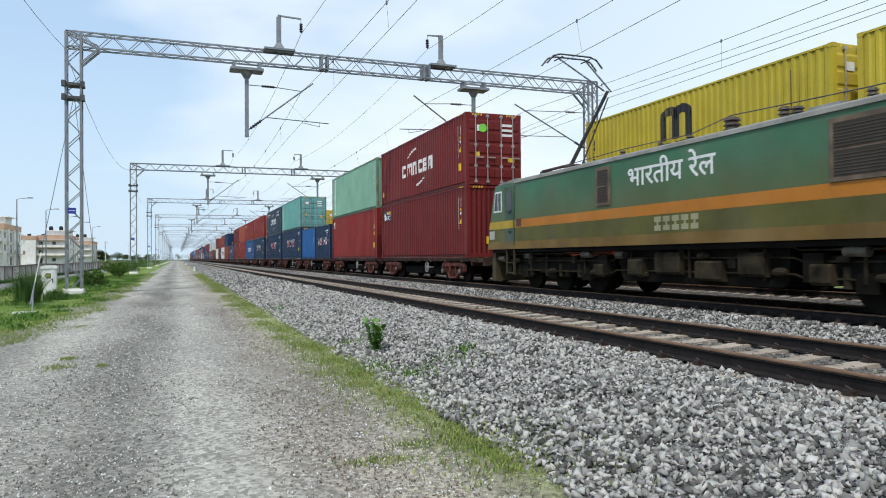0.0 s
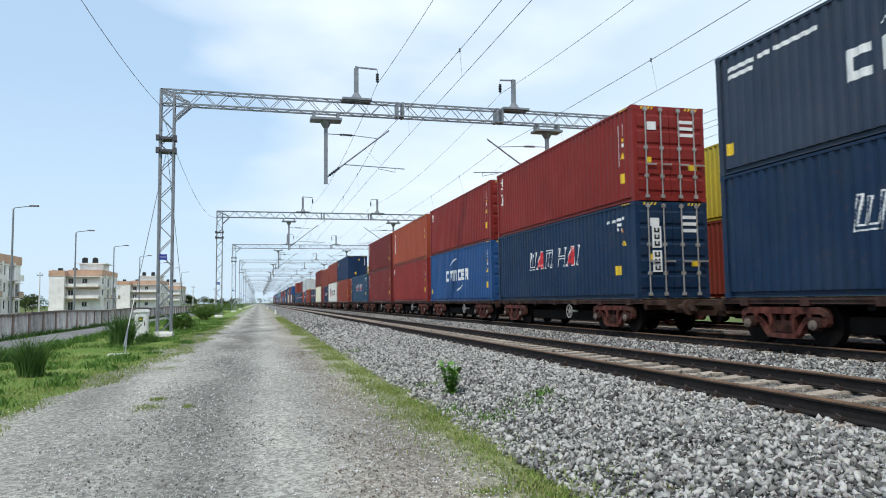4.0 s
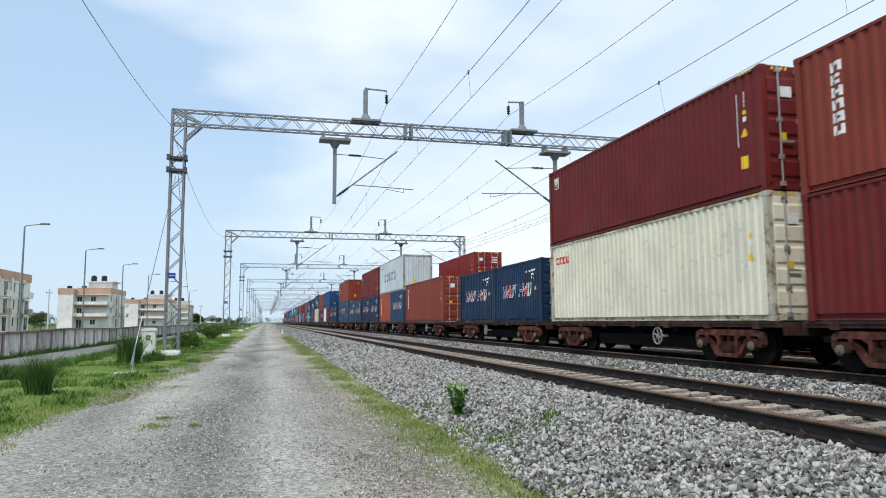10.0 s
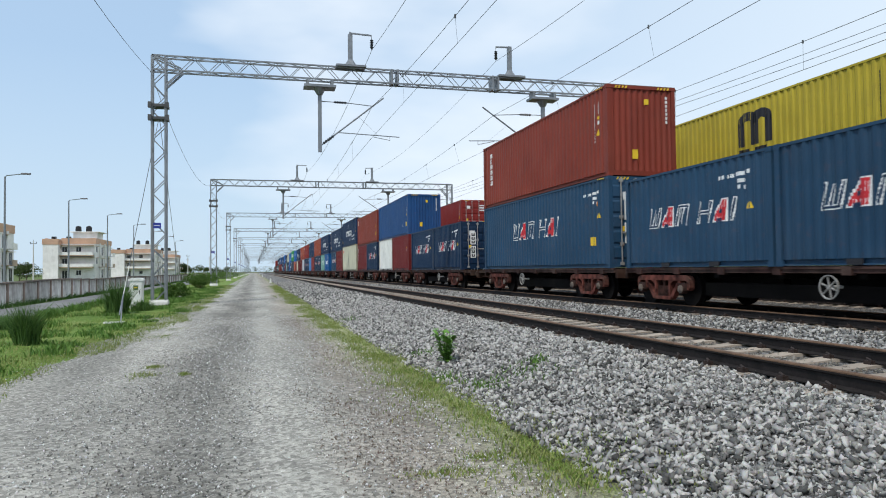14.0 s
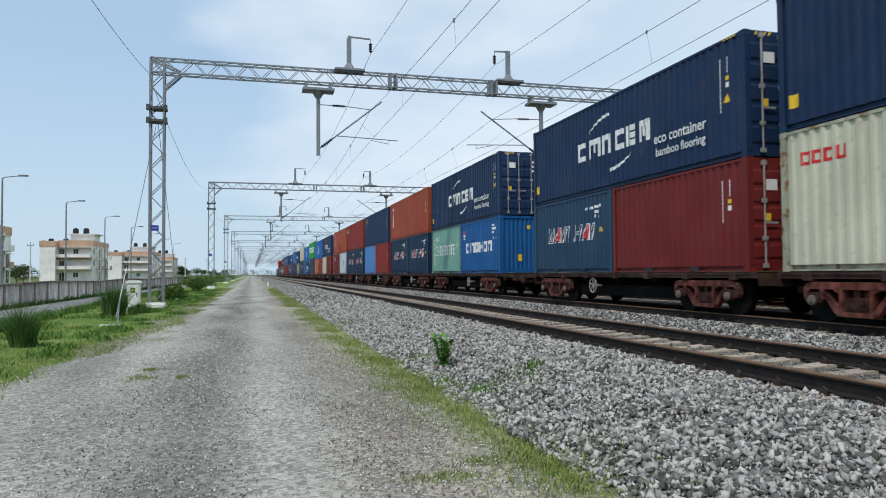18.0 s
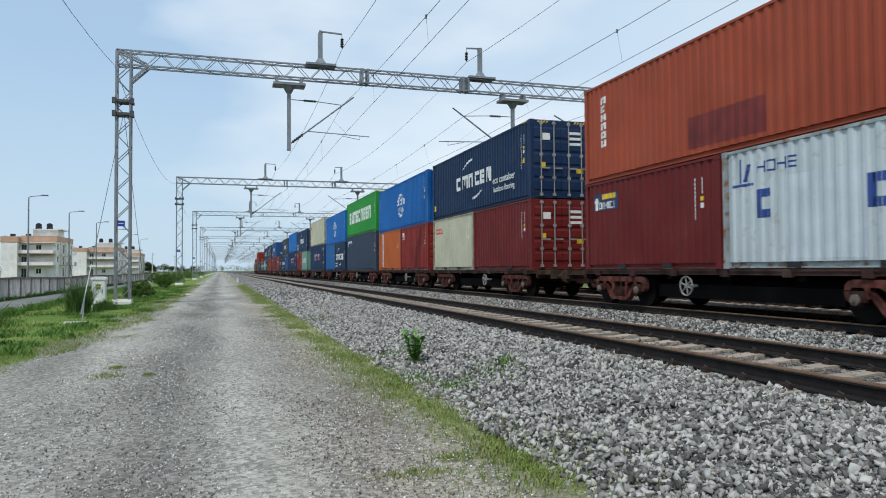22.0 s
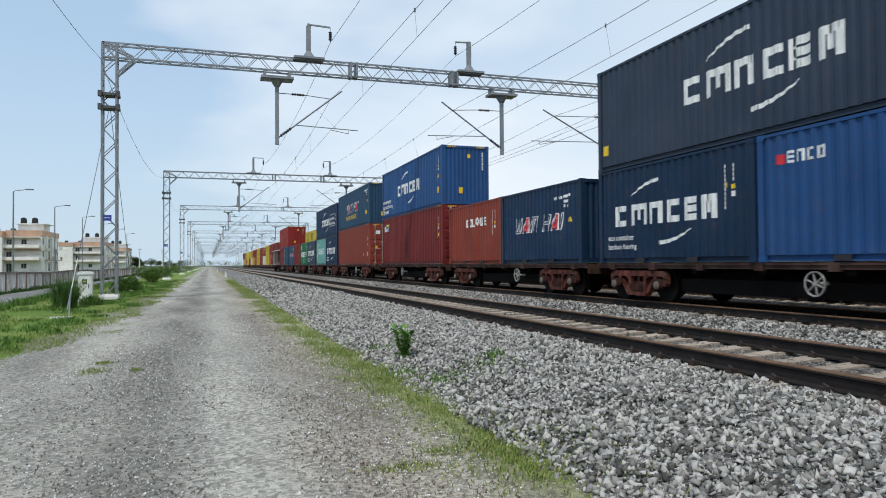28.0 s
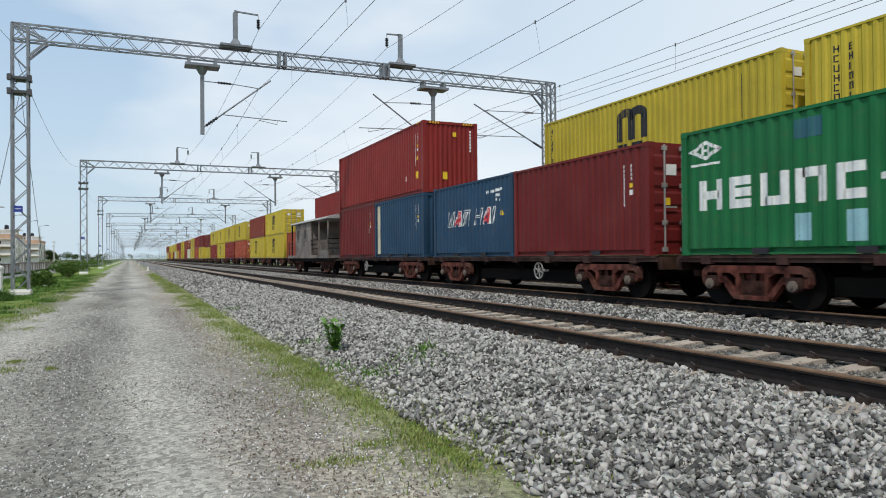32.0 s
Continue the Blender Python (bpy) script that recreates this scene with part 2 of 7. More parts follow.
GALV_BAR = paint("locking_bar", (0.38, 0.37, 0.36), 0.5, 0.4, rust=0.3)

CONTAINER_COLORS = {
    "maroon": (0.150, 0.017, 0.017), "red": (0.215, 0.022, 0.019), "brown": (0.215, 0.040, 0.025), "orange": (0.47, 0.11, 0.026),
    "brick": (0.33, 0.066, 0.032), "navy": (0.008, 0.028, 0.068), "deepnavy": (0.009, 0.030, 0.082), "greynavy": (0.032, 0.049, 0.080),
    "steel": (0.020, 0.060, 0.115), "blue": (0.011, 0.105, 0.31), "midblue": (0.018, 0.075, 0.215), "brightblue": (0.010, 0.135, 0.44), "lightblue": (0.075, 0.22, 0.47),
    "teal": (0.135, 0.36, 0.33), "palegreen": (0.23, 0.43, 0.32), "seagreen": (0.165, 0.34, 0.285), "green": (0.026, 0.27, 0.042), "darkgreen": (0.012, 0.15, 0.052),
    "white": (0.73, 0.74, 0.69), "cream": (0.74, 0.71, 0.56), "tan": (0.56, 0.555, 0.42), "grey": (0.53, 0.59, 0.61), "yellow": (0.50, 0.39, 0.042),
}


def frame_coat(c):
    """The rails and posts, which rust first on the pale containers."""
    if c not in ("white", "cream", "tan", "grey", "palegreen", "seagreen", "teal"):
        return coat(c)
    return paint("frame_" + c, tuple(0.72 * v for v in CONTAINER_COLORS[c]), 0.65, var=0.3, grain=0.05, coarse=1.6, fine=30, bump=0.1, rust=0.75, streak=0.5, dirt=0.45, rand=0.1, rust_color=(0.20, 0.10, 0.045), spec=0.15)


def coat(c):
    worn = c in ("white", "cream", "tan", "grey", "palegreen", "seagreen", "teal")
    return paint("container_" + c, CONTAINER_COLORS[c], 0.5, var=0.10, grain=0.03, coarse=0.7, fine=30, bump=0.06, rust=0.10 if worn else 0.05, streak=0.16 if worn else 0.25, dirt=0.06, rand=0.09, spec=0.18)


# ---------------------------------------------------------------- mesh helpers
class Shape:
    """Collects boxes, bars, tubes and plates into one mesh."""

    def __init__(self):
        self.v, self.f = [], []

    def add(self, verts, faces):
        n = len(self.v)
        self.v += [tuple(p) for p in verts]
        self.f += [tuple(i + n for i in f) for f in faces]
        return self

    def box(self, x0, x1, y0, y1, z0, z1):
        return self.add([(x, y, z) for x in (x0, x1) for y in (y0, y1) for z in (z0, z1)],
                        [(0, 1, 3, 2), (4, 6, 7, 5), (0, 4, 5, 1), (2, 3, 7, 6), (0, 2, 6, 4), (1, 5, 7, 3)])

    def tube(self, a, b, r, n=6, r2=None):
        a, b = Vector(a), Vector(b)
        q = (b - a).to_track_quat("Z", "Y").to_matrix()
        r2 = r if r2 is None else r2
        ring = [Vector((math.cos(2 * math.pi * i / n + math.pi / n), math.sin(2 * math.pi * i / n + math.pi / n), 0)) for i in range(n)]
        vs = [a + q @ (p * r) for p in ring] + [b + q @ (p * r2) for p in ring]
        return self.add(vs, [(i, (i + 1) % n, n + (i + 1) % n, n + i) for i in range(n)] + [tuple(range(n - 1, -1, -1)), tuple(range(n, 2 * n))])

    def bar(self, a, b, w):
        return self.tube(a, b, w * 0.707, 4)

    def path(self, pts, r, n=5):
        for a, b in zip(pts, pts[1:]):
            self.tube(a, b, r, n)
        return self

    def lathe(self, a, b, radii, n=8):
        """One turned body along a to b through evenly spaced radii."""
        a, b = Vector(a), Vector(b)
        q = (b - a).to_track_quat("Z", "Y").to_matrix()
        vs = []
        for k, r in enumerate(radii):
            c = a.lerp(b, k / (len(radii) - 1))
            vs += [c + q @ Vector((r * math.cos(2 * math.pi * i / n), r * math.sin(2 * math.pi * i / n), 0)) for i in range(n)]
        fs = [(k * n + i, k * n + (i + 1) % n, (k + 1) * n + (i + 1) % n, (k + 1) * n + i) for k in range(len(radii) - 1) for i in range(n)]
        return self.add(vs, fs + [tuple(range(n - 1, -1, -1)), tuple((len(radii) - 1) * n + i for i in range(n))])

    def sweep(self, pts, r, n=4):
        """One unbroken thin tube along a line that runs mostly along y."""
        ring = [(r * math.cos(2 * math.pi * i / n), r * math.sin(2 * math.pi * i / n)) for i in range(n)]
        vs = [(x + a, y, z + b) for x, y, z in pts for a, b in ring]
        fs = [(k * n + i, k * n + (i + 1) % n, (k + 1) * n + (i + 1) % n, (k + 1) * n + i) for k in range(len(pts) - 1) for i in range(n)]
        return self.add(vs, fs + [tuple(range(n - 1, -1, -1)), tuple((len(pts) - 1) * n + i for i in range(n))])

    def prism(self, outline, y0, y1):
        """An outline in x, z drawn out along y."""
        n = len(outline)
        vs = [(x, y0, z) for x, z in outline] + [(x, y1, z) for x, z in outline]
        return self.add(vs, [(i, n + i, n + (i + 1) % n, (i + 1) % n) for i in range(n)] + [tuple(range(n)), tuple(range(2 * n - 1, n - 1, -1))])

    def slab(self, outline, x0, x1):
        """An outline in y, z drawn out along x."""
        n = len(outline)
        vs = [(x0, y, z) for y, z in outline] + [(x1, y, z) for y, z in outline]
        return self.add(vs, [(i, (i + 1) % n, n + (i + 1) % n, n + i) for i in range(n)] + [tuple(range(n - 1, -1, -1)), tuple(range(n, 2 * n))])

    def disc(self, c, r, x0, x1, n=20):
        return self.slab([(c[0] + r * math.cos(2 * math.pi * i / n), c[1] + r * math.sin(2 * math.pi * i / n)) for i in range(n)], x0, x1)

    def ring(self, c, r, w, x0, x1, n=20, a0=0.0, a1=360.0):
        """A flat band round c in y, z."""
        k = max(3, int(n * (a1 - a0) / 360))
        for i in range(k):
            p, q = (radians(a0 + (a1 - a0) * j / k) for j in (i, i + 1))
            self.slab([(c[0] + s * math.cos(g), c[1] + s * math.sin(g)) for s, g in ((r, p), (r, q), (r - w, q), (r - w, p))], x0, x1)
        return self

    def mesh(self, name):
        me = bpy.data.meshes.new(name)
        me.from_pydata(self.v, [], self.f)
        me.update()
        return me


def part(name, shape, material, parent=None, label="", smooth=False):
    me = shape if isinstance(shape, bpy.types.Mesh) else shape.mesh(name)
    if not isinstance(shape, bpy.types.Mesh):
        bm = bmesh.new()
        bm.from_mesh(me)
        bmesh.ops.recalc_face_normals(bm, faces=bm.faces)
        bm.to_mesh(me)
        bm.free()
    ob = new(name, me)
    if not me.materials:
        me.materials.append(material)
    else:
        ob.material_slots[0].link = "OBJECT"
        ob.material_slots[0].material = material
    ob.parent = parent
    if label:
        tagged(ob, label)
    if smooth:
        for p in me.polygons:
            p.use_smooth = True
    return ob


def thing(name, at, label, category, group="", kind=""):
    ob = new(name)
    ob.empty_display_size = 0.2
    ob.matrix_basis = at if isinstance(at, Matrix) else Matrix.Translation(at)
    return tagged(ob, label, category, group, kind)


def bulk(name, verts, faces_per, count, material, base_faces, parent=None):
    """Many small pieces in one mesh: verts (count, k, 3), the same faces for each."""
    k = verts.shape[1]
    f = np.asarray(base_faces)
    idx = (np.arange(count)[:, None, None] * k + f[None]).reshape(-1)
    me = bpy.data.meshes.new(name)
    me.vertices.add(count * k)
    me.vertices.foreach_set("co", verts.reshape(-1).astype(np.float32))
    me.loops.add(len(idx))
    me.loops.foreach_set("vertex_index", idx.astype(np.int32))
    nf, side = count * f.shape[0], f.shape[1]
    me.polygons.add(nf)
    me.polygons.foreach_set("loop_start", (np.arange(nf) * side).astype(np.int32))
    me.polygons.foreach_set("loop_total", np.full(nf, side, np.int32))
    me.update(calc_edges=True)
    me.validate()
    me.materials.append(material)
    ob = new(name, me)
    ob.parent = parent
    return ob


# ---------------------------------------------------------------- plan, in metres
TRACKS = (6.2, 11.92, 17.86)          # centre lines
RAIL_TOP = 0.47
GAUGE = 1.676
PORTAL_Y, PORTAL_STEP = 35.0, 45.5
MAST_L, MAST_R = -4.3, 22.75
S = 0.96                              # true size of the overhead line and the rolling stock against their drawings below

DECK = RAIL_TOP + 1.046 * S           # underside of the lower containers

# ---------------------------------------------------------------- ground
GRASS_SOIL = patchy("grassy_soil", [(0.28, (0.085, 0.165, 0.026)), (0.46, (0.150, 0.240, 0.045)), (0.62, (0.215, 0.285, 0.075)), (0.80, (0.30, 0.295, 0.14))], 0.5, 22, 0.7, dist=0.03)
FAR_FIELD = patchy("far_field", [(0.35, (0.07, 0.11, 0.025)), (0.55, (0.12, 0.16, 0.045)), (0.72, (0.22, 0.21, 0.12))], 0.06, 3.0, 0.5)
ROAD_GRAVEL = patchy("gravel_road", [(0.32, (0.80, 0.79, 0.77)), (0.45, (1.03, 1.02, 1.0)), (0.56, (1.20, 1.18, 1.15)), (0.70, (1.40, 1.38, 1.34))], 0.7, 95, 0.45, pebble=0.34, dist=0.010, extra=(1.0, 0.25, 1.0),
                     bands=[(-5.0, (0.271, 0.264, 0.239)), (-3.2, (0.251, 0.246, 0.222)), (-2.3, (0.294, 0.286, 0.259)), (-1.7, (0.351, 0.342, 0.310)), (-1.15, (0.285, 0.277, 0.251)), (-0.7, (0.214, 0.208, 0.189)), (-0.25, (0.271, 0.264, 0.239)), (0.15, (0.356, 0.347, 0.314)), (0.6, (0.327, 0.319, 0.288)),
                            (1.1, (0.293, 0.268, 0.233)), (1.6, (0.305, 0.285, 0.236)), (1.95, (0.270, 0.266, 0.185)), (2.25, (0.225, 0.250, 0.115)), (2.5, (0.215, 0.240, 0.105))])
ASPHALT = patchy("asphalt", [(0.35, (0.17, 0.17, 0.17)), (0.65, (0.24, 0.24, 0.235))], 0.3, 30, 0.3)
BALLAST_BED = patchy("ballast_bed", [(0.30, (0.13, 0.126, 0.118)), (0.50, (0.22, 0.214, 0.204)), (0.70, (0.34, 0.332, 0.318))], 3.0, 24, 1.0, pebble=0.55, dist=0.05)


def grid_sheet(name, xs, ys, zfun, material):
    xs, ys = np.asarray(xs, float), np.asarray(ys, float)
    gx, gy = np.meshgrid(xs, ys)
    gz = zfun(gx, gy)
    v = np.stack([gx, gy, gz], -1).reshape(-1, 3)
    nx, ny = len(xs), len(ys)
    i = (np.arange(ny - 1)[:, None] * nx + np.arange(nx - 1)[None]).reshape(-1)
    f = np.stack([i, i + 1, i + nx + 1, i + nx], 1)
    me = bpy.data.meshes.new(name)
    me.from_pydata(v.tolist(), [], f.tolist())
    me.update()
    me.materials.append(material)
    for p in me.polygons:
        p.use_smooth = True
    return new(name, me)


def lumps(x, y, seed=0.0):
    return (np.sin(x * 2.1 + seed) * np.cos(y * 1.3 + seed) + 0.6 * np.sin(x * 4.7 + y * 3.1 + seed) + 0.4 * np.sin(y * 6.3 - x * 2.2))


def stepped(a, b, first, grow):
    out, s = [a], first
    while out[-1] < b:
        out.append(min(b, out[-1] + s))
        s *= grow
    return out


ground = grid_sheet("ground", [-2500, -400, -60, -25, 0, 30, 60, 400, 2500], [-1500, -700, -60, 0, 60, 200, 600, 1500, 4000], lambda x, y: 0 * x - 0.06, FAR_FIELD)
tagged(ground, "flat green and brown scrub land reaching the horizon", "ground", kind="structure")



def road_edge(y):
    """The road's ragged edge on the mast side."""
    return -2.15 - 1.05 * np.exp(-((y - 9.0) / 9.0) ** 2) - 1.6 * np.exp(-((y - 1.0) / 5.0) ** 2) + 0.16 * np.sin(y * 0.9) + 0.1 * np.sin(y * 2.3)


BEHIND = [-720, -420, -240, -140, -80, -45, -25]
verge_ys = np.array(BEHIND + stepped(-12, 420, 0.6, 1.02))
verge_us = np.linspace(0, 1, 36)
vy, vu = np.meshgrid(verge_ys, verge_us, indexing="ij")
vx = -22.0 + vu * (road_edge(vy) + 22.0)
vz = 0.045 + 0.03 * lumps(vx, vy * 0.6) * np.clip((1 - vu) * 6, 0, 1) - 0.04 * (1 - np.clip((1 - vu) * 8, 0, 1)) - 0.10 * np.clip((-6.5 - vx) / 2, 0, 1)
vi = (np.arange(len(verge_ys) - 1)[:, None] * len(verge_us) + np.arange(len(verge_us) - 1)[None]).reshape(-1)
vme = bpy.data.meshes.new("verge")
vme.from_pydata(np.stack([vx, vy, vz], -1).reshape(-1, 3).tolist(), [], np.stack([vi, vi + 1, vi + len(verge_us) + 1, vi + len(verge_us)], 1).tolist())
vme.materials.append(GRASS_SOIL)
for p in vme.polygons:
    p.use_smooth = True
verge = tagged(new("verge", vme), "uneven grass verge between the gravel road and the wall", "verge", kind="structure")

road = grid_sheet("gravel_road", list(np.linspace(-6.5, 2.7, 47)), BEHIND + stepped(-12, 900, 0.22, 1.025),
                  lambda x, y: 0.004 + 0.012 * np.sin(x * 1.9 + 0.4) + 0.006 * lumps(x * 1.3, y * 0.7, 1.0) - 0.02 * np.exp(-((x + 0.55) / 0.5) ** 2) - 0.02 * np.exp(-((x - 0.9) / 0.45) ** 2) - 0.05 * (x < -5), ROAD_GRAVEL)
tagged(road, "grey stony service road with worn wheel tracks", "road", kind="structure")
lane = grid_sheet("asphalt_lane", [-10.4, -9.4, -8.4, -7.5], BEHIND + stepped(-12, 420, 3, 1.05), lambda x, y: 0 * x + 0.022 + 0.03 * np.clip((-7.9 - x) / 0.3, -1, 0), ASPHALT)
tagged(lane, "narrow worn asphalt lane beside the boundary wall", "road", kind="structure")

# ---------------------------------------------------------------- ballast and tracks
PROFILE_X = [2.35, 2.8, 3.4, 4.0, 4.45, 4.75, 5.1, 6.2, 7.4, 7.8, 8.4, 9.1, 9.8, 10.35, 10.65, 11.9, 13.2, 13.6, 14.8, 16.1, 16.5, 17.8, 19.2, 19.8, 21.8]
PROFILE_Z = [-0.02, 0.05, 0.14, 0.23, 0.29, 0.302, 0.297, 0.286, 0.297, 0.29, 0.24, 0.20, 0.24, 0.272, 0.262, 0.25, 0.262, 0.272, 0.2, 0.272, 0.262, 0.25, 0.27, 0.24, -0.03]


def bed_height(x, y):
    toe = 0.16 * np.sin(y * 0.7 + 1) + 0.10 * np.sin(y * 1.9)
    return np.interp(x - toe * np.clip((4.4 - x) / 2, 0, 1), PROFILE_X, PROFILE_Z) + 0.010 * lumps(x * 2, y * 2)


bed_x = sorted(set(list(np.linspace(2.35, 5.2, 34)) + list(np.linspace(5.2, 11.2, 40)) + [11.6, 12.4, 13.2, 14, 14.8, 16.3, 17.8, 19.2, 19.8, 20.8, 22.6]))
ballast = grid_sheet("ballast_bed", bed_x, BEHIND + stepped(-14, 900, 0.12, 1.012), bed_height, BALLAST_BED)
tagged(ballast, "grey crushed-stone ballast embankment under three tracks", "ballast", kind="structure")


def stones(name, n, x0, x1, y0, y1, size, seed, material, power=1.0, lift=0.35, height=bed_height, parent=None, small=False, patches=False):
    """Loose angular stones strewn on a surface, denser towards y0."""
    r = np.random.default_rng(seed)
    base = np.array([(-1, -.8, -.6), (.9, -1, -.5), (1, .85, -.7), (-.85, 1, -.55), (-.6, -.75, .7), (.75, -.5, .85), (.5, .8, .6), (-.8, .55, .5)]) * 0.5
    faces = [(0, 3, 2, 1), (4, 5, 6, 7), (0, 1, 5, 4), (1, 2, 6, 5), (2, 3, 7, 6), (3, 0, 4, 7)]
    if small:
        base, faces = np.array([(-1, -.8, -.6), (1, -.6, -.5), (0.1, 1, -.5), (0, 0, .9)]) * 0.5, [(0, 2, 1), (0, 1, 3), (1, 2, 3), (2, 0, 3)]
    y = y0 + (y1 - y0) * r.random(n) ** power
    x = x0 + (x1 - x0) * r.random(n)
    if patches:      # thins out towards both sides, in drifts
        x = (x0 + x1) / 2 + (x1 - x0) * 0.30 * r.normal(size=n) + 0.22 * np.sin(y * 0.55 + x0) + 0.12 * np.sin(y * 1.7 + x1)
        keep = np.sin(x * 2.3 + y * 0.9) + np.sin(y * 1.3 - x * 1.9 + 1) + 0.9 * r.normal(size=n) > -0.9
        x, y, n = x[keep], y[keep], int(keep.sum())
    s = size * (0.5 + 1.0 * r.random(n) ** 2)
    v = (base[None] * (0.62 + 0.6 * r.random((n, len(base), 1))) + 0.075 * r.normal(size=(n, len(base), 3))) * s[:, None, None] * (0.7 + 0.6 * r.random((n, 1, 3))) * ((1, 1, 1) if small else (1.28, 1.0, 0.74))
    q = r.normal(size=(n, 4))
    q /= np.linalg.norm(q, axis=1, keepdims=True)
    w, a, b, c = q.T
    m = np.stack([1 - 2 * (b * b + c * c), 2 * (a * b - c * w), 2 * (a * c + b * w), 2 * (a * b + c * w), 1 - 2 * (a * a + c * c), 2 * (b * c - a * w), 2 * (a * c - b * w), 2 * (b * c + a * w), 1 - 2 * (a * a + b * b)], -1).reshape(n, 3, 3)
    v = np.einsum("nij,nkj->nki", m, v)
    v += np.stack([x, y, height(x, y) + s * lift * (0.3 + r.random(n))], -1)[:, None]
    return tagged(bulk(name, v, 6, n, material, faces, parent), kind="stuff")


def extruded_rail(x, y0, y1, parent, top):
    h = top
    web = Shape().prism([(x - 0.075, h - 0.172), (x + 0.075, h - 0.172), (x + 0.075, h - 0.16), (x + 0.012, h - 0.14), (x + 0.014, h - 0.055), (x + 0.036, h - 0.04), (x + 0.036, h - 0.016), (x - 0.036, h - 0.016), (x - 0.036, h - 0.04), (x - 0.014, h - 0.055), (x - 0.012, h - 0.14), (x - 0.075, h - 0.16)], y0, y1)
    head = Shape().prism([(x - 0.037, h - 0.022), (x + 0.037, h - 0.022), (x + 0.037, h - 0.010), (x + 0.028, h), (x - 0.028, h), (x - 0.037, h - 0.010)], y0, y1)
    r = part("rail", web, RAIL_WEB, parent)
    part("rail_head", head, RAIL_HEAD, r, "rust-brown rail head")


def sleeper_mesh():
    s = Shape()
    zt = RAIL_TOP - 0.178
    out = [(-1.375, zt - 0.2), (1.375, zt - 0.2), (1.375, zt - 0.03), (0.95, zt), (0.7, zt), (0.45, zt - 0.02), (-0.45, zt - 0.02), (-0.7, zt), (-0.95, zt), (-1.375, zt - 0.03)]
    return s.prism(out, -0.12, 0.12).mesh("sleeper")


def clips_mesh():
    s = Shape()
    zt = RAIL_TOP - 0.178
    for side in (-1, 1):
        for d in (-0.115, 0.115):
            cx = side * GAUGE / 2 + side * 0.036 + d
            s.box(cx - 0.035, cx + 0.035, -0.05, 0.05, zt, zt + 0.045)
            s.tube((cx - 0.03, -0.06, zt + 0.05), (cx + 0.03, 0.06, zt + 0.06), 0.016, 6)
    return s.mesh("rail_clips")


SLEEPER, CLIPS = sleeper_mesh(), clips_mesh()
SLEEPER.materials.append(CONCRETE_TIE)
CLIPS.materials.append(CLIP)


def track(x, near, far, singles, lift=0.0):
    t = thing("railway_track", (0, 0, 0), "broad-gauge track with rusty rails on concrete sleepers", "railway track", "parallel tracks", "structure")
    for side in (-1, 1):
        extruded_rail(x + side * (GAUGE / 2 + 0.036), -720, 900, t, RAIL_TOP + lift)
    rest, rest_clips = Shape(), Shape()
    sl, cl = np.array([v.co for v in SLEEPER.vertices]), np.array([v.co for v in CLIPS.vertices])
    sf, cf = [tuple(p.vertices) for p in SLEEPER.polygons], [tuple(p.vertices) for p in CLIPS.polygons]
    for i in range(int((far - near) / 0.6)):
        y = near + 0.6 * i
        if i < singles:
            for name, me in (("sleeper", SLEEPER), ("rail_clips", CLIPS)):
                ob = new(name, me)
                ob.location, ob.parent = (x, y, lift), t
        else:
            rest.add(sl + (x, y, lift), sf)
            if y < 60:
                rest_clips.add(cl + (x, y, lift), cf)
    tagged(part("far_sleepers", rest, CONCRETE_TIE, t), kind="stuff")
    if rest_clips.v:
        tagged(part("far_clips", rest_clips, CLIP, t), kind="stuff")
    return t


# ---------------------------------------------------------------- overhead line
def lattice(s, a, b, w, d, legs, lace, step):
    """A box lattice of four legs and zigzag lacing from a to b; w along x or z, d along y."""
    a, b = Vector(a), Vector(b)
    along = (b - a).normalized()
    side = Vector((1, 0, 0)) if abs(along.z) > 0.5 else Vector((0, 0, 1))
    dep = Vector((0, 1, 0))
    n = max(2, int((b - a).length / step))
    for i in (-1, 1):
        for j in (-1, 1):
            o = side * (w / 2 * i) + dep * (d / 2 * j)
            s.bar(a + o, b + o, legs)
    for k in range(n):
        p, q = a.lerp(b, k / n), a.lerp(b, (k + 1) / n)
        for j in (-1, 1):
            o1, o2 = side * (w / 2) * (1 if k % 2 else -1), side * (w / 2) * (-1 if k % 2 else 1)
            s.bar(p + o1 + dep * (d / 2 * j), q + o2 + dep * (d / 2 * j), lace)
        for i in (-1, 1):
            e1, e2 = dep * (d / 2) * (1 if k % 2 else -1), dep * (d / 2) * (-1 if k % 2 else 1)
            s.bar(p + side * (w / 2 * i) + e1, q + side * (w / 2 * i) + e2, lace)
    return s


TOP, BOTTOM = 11.72, 11.05            # beam chords
WIRES = ((5.85, 8.28, 9.85), (12.4, 8.28, 9.70), (18.45, 8.28, 9.75))   # x, contact wire, messenger at a portal
RETURNS = ((5.85, 12.55), (12.58, 12.45))
RUNS = ((5.85, 6.05, 0.85), (12.85, 12.05, 0.45), (18.45, 18.45, 0.55))   # contact wire at even and odd portals, messenger sag


def insulator(s, a, b, r):
    s.lathe(a, b, [r * 0.3] + [r, r * 0.45] * 5 + [r * 0.3])


